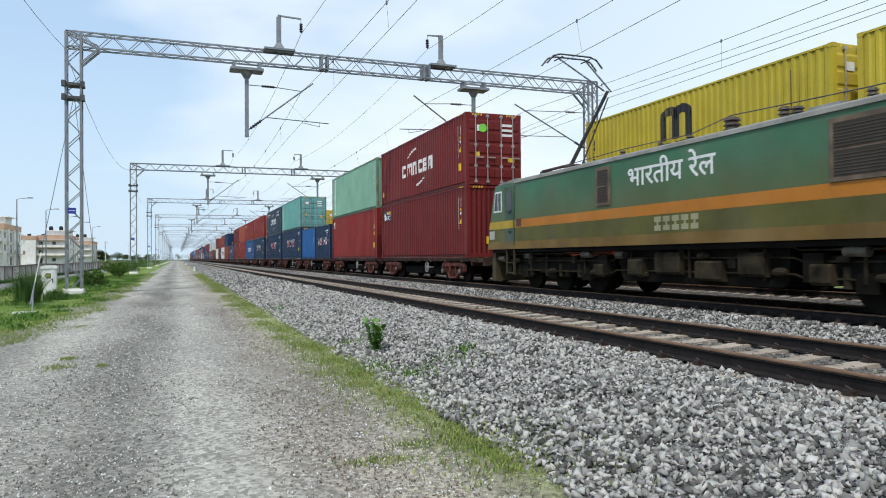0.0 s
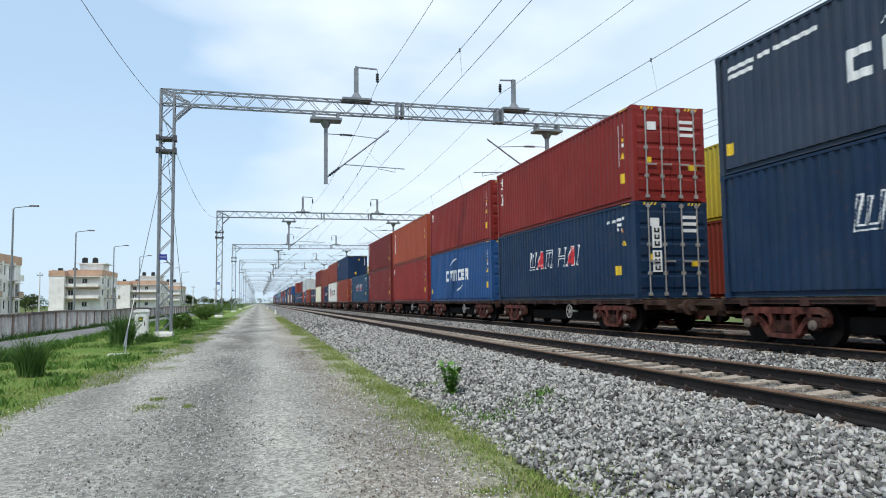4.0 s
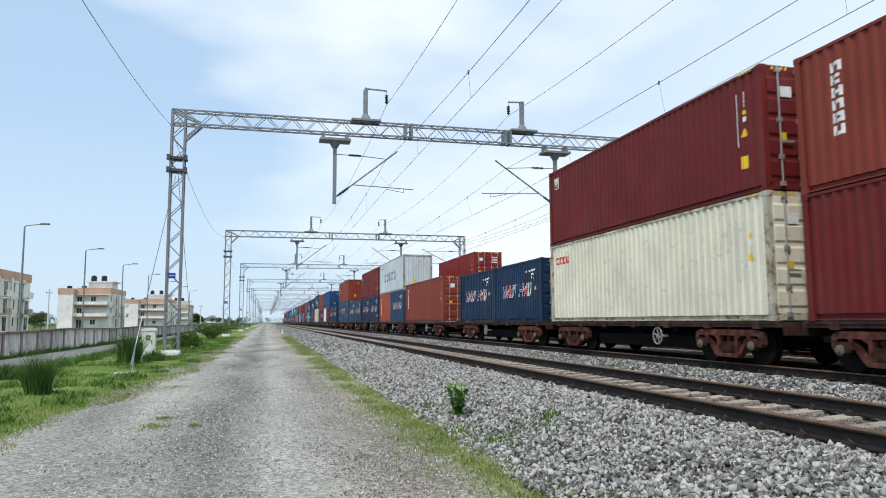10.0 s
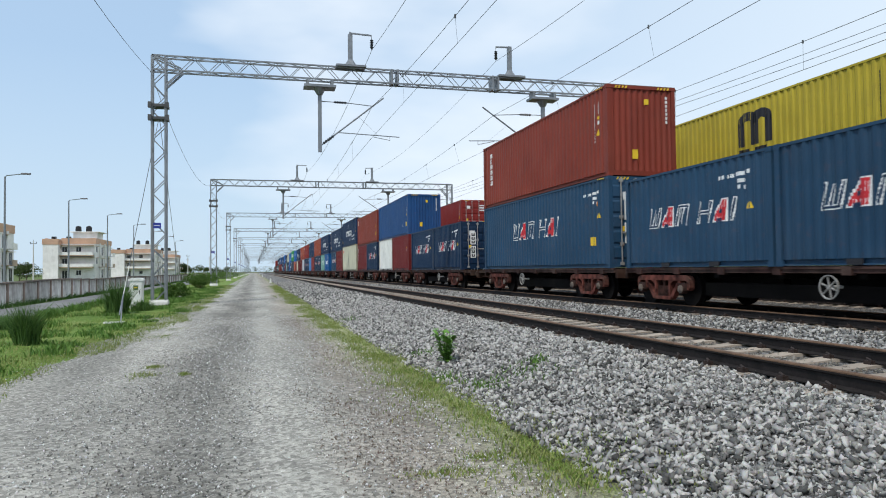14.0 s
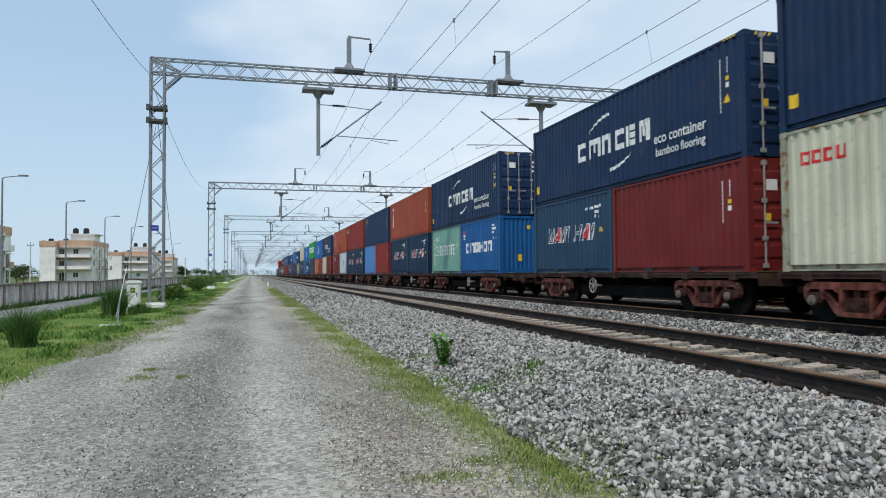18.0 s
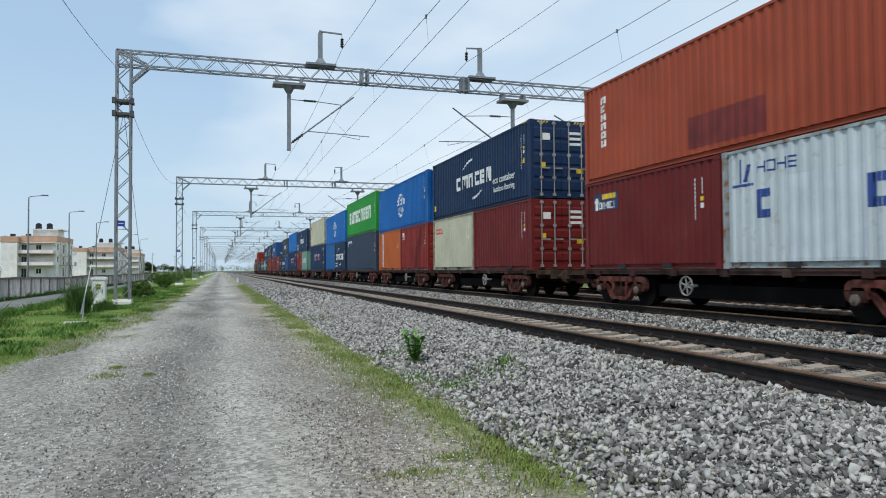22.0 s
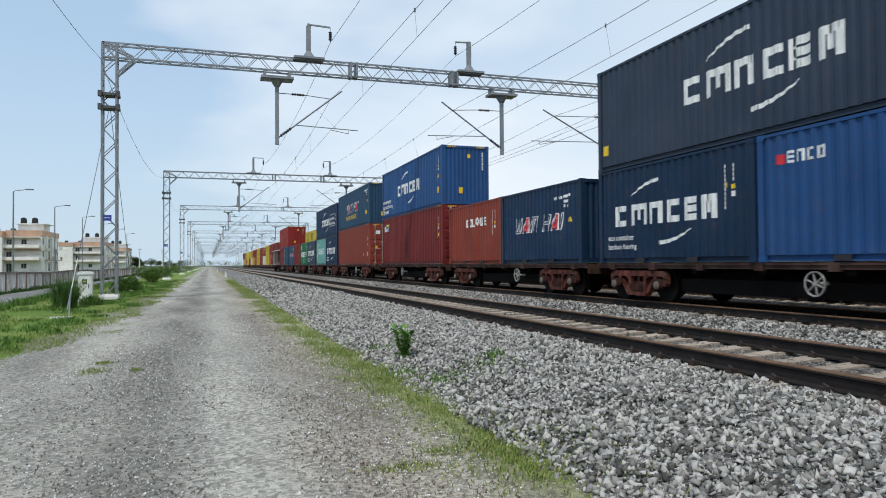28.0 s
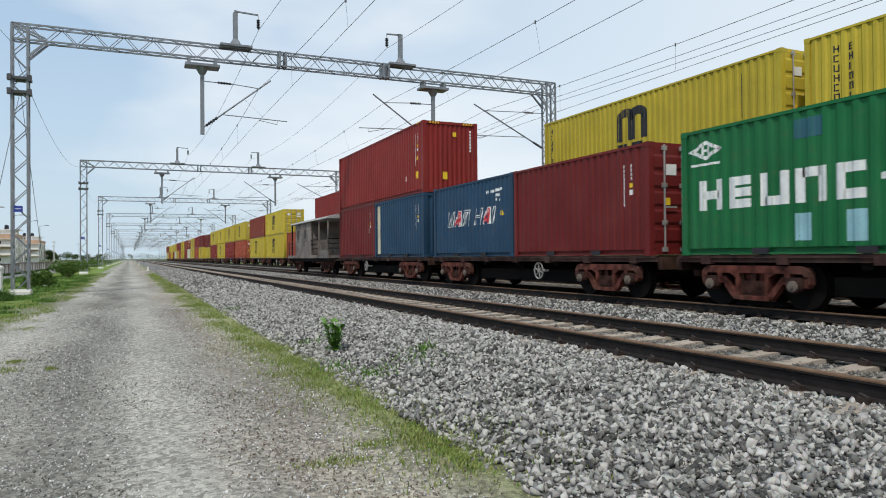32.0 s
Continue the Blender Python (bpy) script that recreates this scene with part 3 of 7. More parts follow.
def portal(at_y):
    t = thing("portal_gantry", pose(0, at_y * S, 1.5 * (1 - S)) @ Matrix.Scale(S, 4), "galvanised lattice steel portal carrying overhead wires across the tracks", "gantry", "portals over the tracks")
    m = Shape()
    lattice(m, (MAST_L, 0, 0.05), (MAST_L, 0, TOP - 0.02), 0.60, 0.5, 0.085, 0.035, 0.62)
    part("mast", m, STEEL, t)
    m = Shape()
    lattice(m, (MAST_R, 0, 0.05), (MAST_R, 0, TOP - 0.02), 0.60, 0.5, 0.085, 0.035, 0.62)
    part("mast", m, STEEL, t)
    m = Shape()
    lattice(m, (MAST_L - 0.3, 0, (TOP + BOTTOM) / 2), (MAST_R + 0.3, 0, (TOP + BOTTOM) / 2), TOP - BOTTOM, 0.5, 0.07, 0.03, 0.62)
    for x in (6.85, 12.3, 12.6, 7.15):
        m.box(x - 0.05, x + 0.05, -0.31, 0.31, BOTTOM - 0.05, TOP + 0.05)
    part("beam", m, STEEL, t)
    for side, x in ((1, MAST_L + 0.3), (-1, MAST_R - 0.3)):
        m = Shape()
        for d in (-0.25, 0.25):
            m.bar((x, d, BOTTOM - 0.75), (x + side * 0.75, d, BOTTOM), 0.09)
            m.bar((x - side * 0.6, d, TOP), (x + side * 0.7, d, BOTTOM + 0.1), 0.07)
        part("knee_brace", m, STEEL, t)
    m = Shape()
    for z in (9.35, 8.75):
        m.box(MAST_L - 0.42, MAST_L + 0.42, -0.34, 0.34, z - 0.06, z + 0.06)
        m.box(MAST_L - 0.46, MAST_L - 0.3, -0.4, -0.2, z - 0.13, z + 0.13)
        m.box(MAST_L + 0.3, MAST_L + 0.46, -0.4, -0.2, z - 0.13, z + 0.13)
    part("clamp_band", m, DARK_STEEL, t)
    m = Shape()
    m.box(MAST_L - 0.22, MAST_L + 0.12, -0.36, -0.345, 3.56, 3.82)
    part("sign_plate", m, paint("sign_blue", (0.03, 0.05, 0.30), 0.5, bump=0), t, "small blue enamel plate")
    m = Shape()
    m.box(MAST_L - 0.17, MAST_L + 0.07, -0.3635, -0.362, 3.68, 3.705)
    part("plate_marking", m, WHITE_MARK, t)
    m = Shape()
    m.slab([(-0.42, -0.1), (0.42, -0.1), (0.40, 0.12), (0.30, 0.22), (-0.26, 0.24), (-0.38, 0.12)], MAST_L - 0.40, MAST_L + 0.40)
    part("footing", m, paint("footing_concrete", (0.62, 0.61, 0.58), 0.9), t, "whitewashed concrete footing")
    m = Shape()
    m.box(MAST_R - 0.8, MAST_R + 0.8, -0.8, 0.8, -0.05, 0.2)
    part("footing", m, MATS["footing_concrete"], t)
    # drop arms with their cantilevers
    for x, wire, side in ((3.2, WIRES[0], 1), (15.25, WIRES[1], -1), (MAST_R - 0.35, WIRES[2], -1)):
        if x < 20:
            m = Shape()
            m.box(x - 0.78, x + 0.78, -0.42, 0.42, BOTTOM - 0.42, BOTTOM - 0.30)
            for dx in (-0.6, 0.6):
                m.box(x + dx - 0.06, x + dx + 0.06, -0.3, 0.3, BOTTOM - 0.32, BOTTOM + 0.02)
            m.tube((x, 0, BOTTOM - 0.40), (x, 0, BOTTOM - 0.75), 0.34, 8, 0.14)
            m.box(x - 0.09, x + 0.09, -0.08, 0.08, BOTTOM - 3.62, BOTTOM - 0.6)
            part("drop_arm", m, STEEL, t)
        mx, mz = wire[0], wire[2]
        low = Vector((x + side * 0.15, 0, 7.85))
        knee = Vector((mx + side * 0.0, 0, mz))
        way = (knee - low).normalized()
        m = Shape()
        m.tube(low + way * 0.75, knee + way * 0.75, 0.04, 8)
        m.tube((x + side * 1.4, 0, mz + 0.12), (mx, 0, mz + 0.02), 0.022, 6)
        reg = low.lerp(knee, 0.30)
        m.tube(reg, (mx + side * 1.4, 0, reg.z - 0.12), 0.024, 6)
        m.tube((mx + side * 0.9, 0, reg.z - 0.1), (mx + side * 0.9, 0, reg.z - 0.32), 0.012, 5)
        m.tube((mx + side * 0.9, 0, reg.z - 0.3), (mx, 0, wire[1] + 0.02), 0.016, 5)
        m.tube(low.lerp(knee, 0.72), (mx + side * 0.3, 0, reg.z - 0.08), 0.006, 4)
        part("cantilever", m, STEEL, t)
        m = Shape()
        insulator(m, low, low + way * 0.75, 0.085)
        part("insulator", m, PORCELAIN, t)
        m = Shape()
        insulator(m, (x + side * 0.7, 0, mz + 0.13), (x + side * 1.4, 0, mz + 0.12), 0.075)
        part("insulator", m, PORCELAIN, t)
        part("arm_fitting", Shape().tube(low, low - way * 0.12, 0.03), DARK_STEEL, t)
        part("tie_rod", Shape().tube((x, 0, mz + 0.14), (x + side * 0.75, 0, mz + 0.13), 0.02), DARK_STEEL, t)
    # upright brackets for the return conductors
    for bx, side, (rx, rz) in ((4.75, 1, RETURNS[0]), (13.35, -1, RETURNS[1])):
        m = Shape()
        m.box(bx - 0.75, bx + 0.75, -0.42, 0.42, TOP + 0.02, TOP + 0.12)
        m.tube((bx, 0, TOP + 0.1), (bx, 0, TOP + 0.45), 0.36, 8, 0.14)
        m.box(bx - 0.11, bx + 0.11, -0.09, 0.09, TOP + 0.3, TOP + 1.75)
        m.box(bx - 0.05, bx + 0.05, -0.05, 0.05, TOP + 1.7, rz + 1.05)
        m.bar((bx, 0, rz + 1.0), (rx, 0, rz + 0.96), 0.07)
        part("bracket", m, STEEL, t)
        m = Shape()
        part("link", Shape().tube((rx, 0, rz + 0.95), (rx, 0, rz + 0.74), 0.012), DARK_STEEL, t)
        insulator(m, (rx, 0, rz + 0.75), (rx, 0, rz + 0.25), 0.10)
        part("insulator", m, PORCELAIN, t)
    return t


# ---------------------------------------------------------------- rolling stock parts
SIDE_X = 1.219
PITCH = 0.2785


def rib(y, y0):
    """How far a corrugated wall is pushed in at y, 0 to 1."""
    ph = np.mod((np.asarray(y, float) - y0) / PITCH, 1.0)
    return np.interp(ph, [0, 0.32, 0.5, 0.82, 1.0], [0, 0, 1, 1, 0])


MESHES = {}


def cached(key, build):
    if key not in MESHES:
        s = build()
        me = s.mesh(key[0])
        bm = bmesh.new()
        bm.from_mesh(me)
        if key[0] not in ("marking", "logo"):
            bmesh.ops.recalc_face_normals(bm, faces=bm.faces)
        bm.to_mesh(me)
        bm.free()
        MESHES[key] = me
    return MESHES[key]


def shell_shape(L, H):
    y0, y1 = -L / 2 + 0.17, L / 2 - 0.17
    n = int((y1 - y0) / PITCH)
    ys = [y0]
    for i in range(n):
        ys += [y0 + PITCH * (i + p) for p in (0.32, 0.5, 0.82, 1.0)]
    ys.append(y1)
    left = [(-SIDE_X + 0.008 + 0.036 * float(rib(y, y0)), y) for y in ys]
    right = [(SIDE_X - 0.008 - 0.036 * float(rib(y, y0)), y) for y in reversed(ys)]
    xs = np.linspace(-1.05, 1.05, 41)
    near = [(float(x), -L / 2 + 0.03 + 0.04 * (1 if k % 4 in (2, 3) else 0)) for k, x in enumerate(xs)]
    out = left + [(-1.1, L / 2 - 0.05), (1.1, L / 2 - 0.05)] + right + [(x, y) for x, y in reversed(near)]
    s = Shape()
    m = len(out)
    z0, z1 = 0.14, H - 0.07
    s.add([(x, y, z0) for x, y in out] + [(x, y, z1) for x, y in out], [(i, (i + 1) % m, m + (i + 1) % m, m + i) for i in range(m)] + [tuple(range(m)), tuple(range(2 * m - 1, m - 1, -1))])
    return s


def frame_shape(L, H, castings=False):
    s = Shape()
    if castings:
        for sx in (-1, 1):
            for sy in (-1, 1):
                for cz in (0.0, H - 0.118):
                    x, y = sx * (SIDE_X - 0.079), sy * (L / 2 - 0.0875)
                    s.box(x - 0.083, x + 0.083, y - 0.0905, y + 0.0905, cz, cz + 0.118)
    for sx in (-1, 1):
        a, b = sorted((sx * SIDE_X, sx * (SIDE_X - 0.09)))
        c, d = sorted((sx * (SIDE_X - 0.085), sx * (SIDE_X - 0.12)))
        s.box(c, d, -L / 2 + 0.1, L / 2 - 0.1, 0.03, 0.17)
        c, d = sorted((sx * (SIDE_X - 0.012), sx * (SIDE_X - 0.10)))
        s.box(c, d, -L / 2 + 0.1, L / 2 - 0.1, 0.014, 0.044)
        s.box(a, b, -L / 2 + 0.1, L / 2 - 0.1, H - 0.075, H - 0.012)
        for sy in (-1, 1):
            c, d = sorted((sy * L / 2, sy * (L / 2 - 0.15)))
            e, g = sorted((sx * (SIDE_X - 0.003), sx * (SIDE_X - 0.15)))
            s.box(e, g, c + (0.004 if sy < 0 else 0), d - (0.004 if sy > 0 else 0), 0.1, H - 0.1)
    for sy in (-1, 1):
        c, d = sorted((sy * (L / 2 - 0.004), sy * (L / 2 - 0.12)))
        s.box(-SIDE_X + 0.1, SIDE_X - 0.1, c, d, 0.02, 0.17)
        s.box(-SIDE_X + 0.1, SIDE_X - 0.1, c, d, H - 0.12, H - 0.012)
    return s


def casting_shape():
    return Shape().box(-0.083, 0.083, -0.0905, 0.0905, 0, 0.118)


def door_shape(H, side):
    x0, x1 = (-1.08, -0.01) if side < 0 else (0.01, 1.08)
    face = [(0.0, 0.17)]
    for k in range(5):
        z, p = 0.28 + k * (H - 0.5) / 5, (H - 0.5) / 5
        face += [(0.0, z), (-0.028, z + 0.06), (-0.028, z + p - 0.12), (0.0, z + p - 0.06)]
    face += [(0.0, H - 0.12), (0.04, H - 0.12), (0.04, 0.17)]
    return Shape().slab(face, x0, x1)


def lockbar_shape(H, x):
    s = Shape()
    s.tube((x, -0.06, 0.1), (x, -0.06, H - 0.06), 0.022, 8)
    for z in (0.14, 0.75, 1.6, H - 0.14):
        s.box(x - 0.06, x + 0.06, -0.085, -0.03, z - 0.05, z + 0.05)
    s.box(x - 0.02, x + 0.32, -0.10, -0.075, 1.08, 1.13)
    return s


class Skin:
    """Paint on a corrugated side: rectangles that follow the ribs. u runs from the far end, as one reads."""

    def __init__(self, L):
        self.L, self.y0, self.s = L, -L / 2 + 0.17, Shape()

    def quad(self, u, z, w, h, slant=0.0, tail=None):
        if slant and h > 0.05:
            m = max(2, int(abs(slant * h) / 0.02) + 1)
            for q in range(m):
                self.quad(u + slant * h * (q + 0.5) / m, z + h * q / m, w, h / m)
            return self
        n = max(1, int(round(w / 0.03)))
        vs = []
        for k in range(n + 1):
            for zz in (z, z + h):
                uu = u + w * k / n + slant * (zz - z)
                y = self.L / 2 - uu
                vs.append((-SIDE_X + 0.004 + 0.036 * float(rib(y, self.y0)), y, zz))
        self.s.add(vs, [(2 * k, 2 * k + 1, 2 * k + 3, 2 * k + 2) for k in range(n)])
        return self

    def columns(self, u0, u1, low, high):
        """A patch between two height lines along u."""
        n = max(2, int((u1 - u0) / 0.04))
        vs = []
        for k in range(n + 1):
            u = u0 + (u1 - u0) * k / n
            y = self.L / 2 - u
            a, b = low(u), high(u)
            for zz in (min(a, b), max(a, b)):
                vs.append((-SIDE_X + 0.004 + 0.036 * float(rib(y, self.y0)), y, zz))
        self.s.add(vs, [(2 * k, 2 * k + 1, 2 * k + 3, 2 * k + 2) for k in range(n)])
        return self

    def arc(self, u, z, r, w, a0, a1, squash=1.0):
        k = 40
        for i in range(k):
            p, q = (radians(a0 + (a1 - a0) * j / k) for j in (i, i + 1))
            g = w * (0.35 + 0.65 * math.sin(math.pi * (i + 0.5) / k))
            vs = []
            for rr, an in ((r, p), (r - g, p), (r, q), (r - g, q)):
                uu, zz = u + rr * math.cos(an), z + rr * squash * math.sin(an)
                y = self.L / 2 - uu
                vs.append((-SIDE_X + 0.001 + 0.036 * float(rib(y, self.y0)), y, zz))
            self.s.add(vs, [(0, 1, 3, 2)])
        return self

    def glyphs(self, u, z, w, h, cells, gap, slant=0.0, t=None):
        """A row of plain blocks: # solid, o ring, c open to one side, n open below, u open above, h open twice, i narrow."""
        t = t or w * 0.27
        for ch in cells:
            if ch == " ":
                u += w * 0.7
                continue
            if ch == "#":
                self.quad(u, z, w, h, slant)
            elif ch == "i":
                self.quad(u, z, t * 1.1, h, slant)
                u += t * 1.1 + gap
                continue
            else:
                self.quad(u, z, t, h, slant)
                if ch in "onuhm":
                    self.quad(u + w - t, z, t, h, slant)
                if ch in "oncem":
                    self.quad(u + t * 0.5 + slant * (h - t), z + h - t, w - t, t, slant)
                if ch in "ouce":
                    self.quad(u + t * 0.5, z, w - t, t, slant)
                if ch in "he":
                    self.quad(u + t * 0.5 + slant * (h / 2 - t / 2), z + h / 2 - t / 2, w - t, t, slant)
                if ch == "m":
                    self.quad(u + w / 2 - t / 2, z + h * 0.25, t, h * 0.75, slant)
            u += w + gap
        return self



def letters(text, size, spacing=1.0):
    """Flat lettering as a mesh, in x (reading way) and y (up)."""
    cu = bpy.data.curves.new("lettering", "FONT")
    cu.body, cu.size, cu.space_character = text, size, spacing
    cu.extrude = 0.001
    cu.resolution_u = 3
    cu.offset = size * 0.012
    ob = bpy.data.objects.new("lettering", cu)
    me = bpy.data.meshes.new_from_object(ob)
    bpy.data.objects.remove(ob)
    return me


def side_text(L, lines):
    """Readable words on a container's side; lines of (text, u, z, size)."""
    s = Shape()
    for text, u, z, size in lines:
        me = letters(text, size)
        vs = [(-SIDE_X - 0.002 - v.co.z, L / 2 - u - v.co.x, z + v.co.y) for v in me.vertices]
        s.add(vs, [tuple(p.vertices) for p in me.polygons])
        bpy.data.meshes.remove(me)
    return s


def emblem(kind, L, H):
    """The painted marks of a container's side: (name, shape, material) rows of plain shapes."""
    c = L / 2
    out = []

    def skin():
        return Skin(L)

    if kind.startswith("italic"):   # slanted outlined blocks, one red in each word
        k = 1.0 if L > 8 else 0.79
        w, h, g, sl = 0.66 * k, 0.70 * k, 0.15 * k, 0.24
        u, z = (3.74, 1.20) if L > 8 else (1.2, 1.08)
        white, red, white2 = skin(), skin(), skin()
        for ch in "uAn hAi":
            if ch == " ":
                u += 0.34 * k
                continue
            if ch == "A":
                for lay, m in ((white, 0.0), (red, 0.075)):
                    a0, a1, b0, b1 = u - 0.06 + m, u + w + 0.02 - m, u + w * 0.36 + sl * h + m * 0.5, u + w * 0.82 + sl * h - m * 0.5
                    for q in range(8):
                        f0 = q / 8
                        lay.quad(a0 + (b0 - a0) * (f0 + 0.06), z + (0.03 if m else 0) + (h - m * 0.8) * f0, (a1 - a0) + ((b1 - b0) - (a1 - a0)) * (f0 + 0.06), (h - m * 0.8) / 8)
                white2.quad(u + w * 0.28, z + 0.0, w * 0.30, h * 0.16, sl).quad(u + w * 0.42, z + h * 0.38, w * 0.20, h * 0.16, sl)
            else:
                ww = w if ch != "i" else w * 0.42
                white.glyphs(u, z, ww if ch != "i" else w, h, ch, 0, sl, w * 0.20)
                white2.glyphs(u + w * 0.055, z + h * 0.05, w * 0.89, h * 0.90, ch, 0, sl, w * 0.09)
                if ch in "un":
                    white.quad(u + w * 0.41, z + h * (0.1 if ch == "n" else 0.15), w * 0.18, h * 0.75, sl)
                    white2.quad(u + w * 0.46, z + h * (0.1 if ch == "n" else 0.15), w * 0.08, h * 0.72, sl)
            u += (w if ch != "i" else w * 0.4) + g
        red.s.v = [(x - 0.002, y, zz) for x, y, zz in red.s.v]
        white2.s.v = [(x - 0.004, y, zz) for x, y, zz in white2.s.v]
        if kind == "italic_hazard":
            dia = lambda r: (lambda v: 0.62 - max(0.0, r - abs(v - L + 0.62)), lambda v: 0.62 + max(0.0, r - abs(v - L + 0.62)))
            wd_, rd_ = skin().columns(L - 0.86, L - 0.38, *dia(0.24)), skin().columns(L - 0.86, L - 0.62, lambda v: dia(0.2)[0](v), lambda v: 0.62)
            rd_.s.v = [(x - 0.003, y, zz) for x, y, zz in rd_.s.v]
            out += [("hazard_label", wd_, WHITE_MARK), ("hazard_label", rd_, RED_MARK)]
        if kind == "italic_words":
            out += [("lettering", side_text(L, [("WE CARE. WE CARE.", 3.5, H * 0.45 - 0.62, 0.44)]), YELLOW_MARK)]
        small = skin()
        for du, dz, ww in ((1.80, 0.42, 0.06), (1.66, 0.42, 0.10), (1.48, 0.42, 0.06), (1.34, 0.42, 0.10), (1.18, 0.40, 0.30), (0.78, 0.38, 0.08), (1.10, 0.56, 0.22), (1.10, 0.70, 0.10), (0.92, 0.72, 0.07)):
            small.quad(L - du, H - dz - 0.1, ww, 0.09)
        out += [("logo", white, WHITE_MARK), ("logo", red, RED_MARK), ("logo", white2, BLUE_NIGHT), ("marking", small, WHITE_MARK)]
        lab = skin().columns(L - 0.83, L - 0.61, lambda v: H - 1.28, lambda v: H - 1.28 + max(0.0, 0.2 - 1.9 * abs(v - L + 0.72)))
        if L > 8:
            lab.quad(L - 1.28, 0.74, 0.32, 0.28)
            out.append(("label", skin().quad(L - 0.86, H - 0.88, 0.12, 0.13), paint("orange_label", (0.75, 0.25, 0.02), 0.55, bump=0)))
        out.append(("label", lab, YELLOW_MARK))
    elif kind.startswith("arc"):    # two words of white blocks between two swooping arcs
        k = 1.0 if L > 8 else 0.91
        u, z = (3.80, 1.13) if L > 8 else (0.85, 1.00)
        s = skin()
        for ch, du, ww in (("c", 0.0, 0.66), ("m", 0.80, 0.78), ("n", 1.68, 0.60), ("c", 2.50, 0.62), ("e", 3.20, 0.60), ("m", 3.88, 0.56)):
            s.glyphs(u + du * k, z, ww * k, 0.61 * k, ch, 0, 0, 0.17 * k)
        # the two swooping arcs, thick at their outer ends
        out.append(("logo", s, WHITE_MARK))
        s = skin()
        bow = lambda q: 1 - (1 - q) ** 2
        s.columns(u + 0.80 * k, u + 2.15 * k, lambda v: z + k * (0.84 + 0.33 * bow((v - u - 0.80 * k) / (1.35 * k))), lambda v: z + k * (0.87 + 0.40 * bow((v - u - 0.80 * k) / (1.35 * k))))
        out.append(("logo", s, WHITE_MARK))
        s = skin()
        s.columns(u + 2.15 * k, u + 3.45 * k, lambda v: z - k * (0.23 + 0.36 * bow((u + 3.45 * k - v) / (1.3 * k))), lambda v: z - k * (0.20 + 0.28 * bow((u + 3.45 * k - v) / (1.3 * k))))
        out.append(("logo", s, WHITE_MARK))
        if kind == "arc_words":
            out += [("lettering", side_text(L, [ln]), WHITE_MARK) for ln in (("eco container", 8.48, 0.93, 0.41), ("bamboo flooring", 8.56, 0.58, 0.325))]
        elif kind == "arc_boxed":
            fr = skin()
            fr.quad(8.6, 0.95, 2.8, 0.04).quad(8.6, 1.98, 2.8, 0.04).quad(8.6, 0.95, 0.05, 1.05).quad(11.35, 0.95, 0.05, 1.05)
            out.append(("logo", fr, WHITE_MARK))
            out += [("lettering", side_text(L, [ln]), WHITE_MARK) for ln in (("eco container", 8.75, 1.52, 0.42), ("bamboo flooring", 8.75, 1.10, 0.375))]
        elif kind == "arc_low":
            out += [("lettering", side_text(L, [ln]), WHITE_MARK) for ln in (("eco container", 0.27, 0.92, 0.36), ("bamboo flooring", 0.27, 0.60, 0.35), ("light steel", 0.27, 0.28, 0.36))]
        elif kind == "arc_small":
            out += [("lettering", side_text(L, [ln]), WHITE_MARK) for ln in (("eco container", 0.5, 0.62, 0.22), ("bamboo flooring", 0.5, 0.38, 0.20))]
        elif kind == "arc_top":
            out += [("lettering", side_text(L, [ln]), WHITE_MARK) for ln in (("eco container", 9.0, 2.34, 0.335), ("bamboo flooring", 8.68, 1.99, 0.335))]
            fine = skin()
            for du, ww in ((0.4, 0.9), (1.45, 0.35), (1.95, 1.2)):
                fine.quad(du, 2.42, ww, 0.10)
            out.append(("marking", fine.quad(0.4, 2.24, 0.85, 0.10), WHITE_MARK))
        lab = skin().quad(0.28, 0.45, 0.26, 0.28) if L > 8 else skin().quad(L - 0.9, H - 0.95, 0.1, 0.12)
        out.append(("label", lab, YELLOW_MARK))
    elif kind in ("column", "column_short", "column_patched", "panel_column"):    # marks one above another at the far end
        s = skin()
        if kind == "panel_column":
            u = 0.66 if L > 8 else 0.92
            s.quad(u, 0.24, 0.48, H - 0.38)
            out.append(("logo", s, WHITE_MARK))
            d = skin()
            if L > 8:
                for k in range(9):
                    if k != 4:
                        d.glyphs(u + 0.11, H - 0.44 - k * 0.255, 0.24, 0.19, "oonc hnnc"[k], 0, 0, 0.06)
            else:
                for k in range(4):
                    d.glyphs(u + 0.11, H - 1.10 - k * 0.40, 0.26, 0.33, "ecoc"[k], 0, 0, 0.08)
                d.arc(u + 0.24, H - 0.42, 0.17, 0.17, 0, 360)
            d.s.v = [(x - 0.002, y, z) for x, y, z in d.s.v]
            out.append(("logo", d, paint("dull_green_mark", (0.10, 0.22, 0.17), 0.6, bump=0) if L > 8 else paint("dull_blue_mark", (0.10, 0.24, 0.36), 0.6, bump=0)))
        else:
            cells, size, u = ("nchnou", 0.20, 0.92) if kind != "column_short" else ("hcu", 0.38, 0.42)
            for k, ch in enumerate(cells):
                s.glyphs(u, H - 0.62 - k * (size + 0.055), 0.28, size, ch, 0, 0, 0.075)
            out.append(("logo", s, WHITE_MARK))
            if kind == "column_patched":
                out.append(("patch", skin().quad(4.97, 0.26, 2.5, 0.77), paint("maroon_patch", (0.18, 0.028, 0.026), 0.55, var=0.25, streak=0.3)))
    elif kind == "badge":           # small square badge in the far upper corner
        s = skin().quad(0.50, H - 0.74, 0.40, 0.42)
        d = skin().quad(0.53, H - 0.70, 0.34, 0.15)
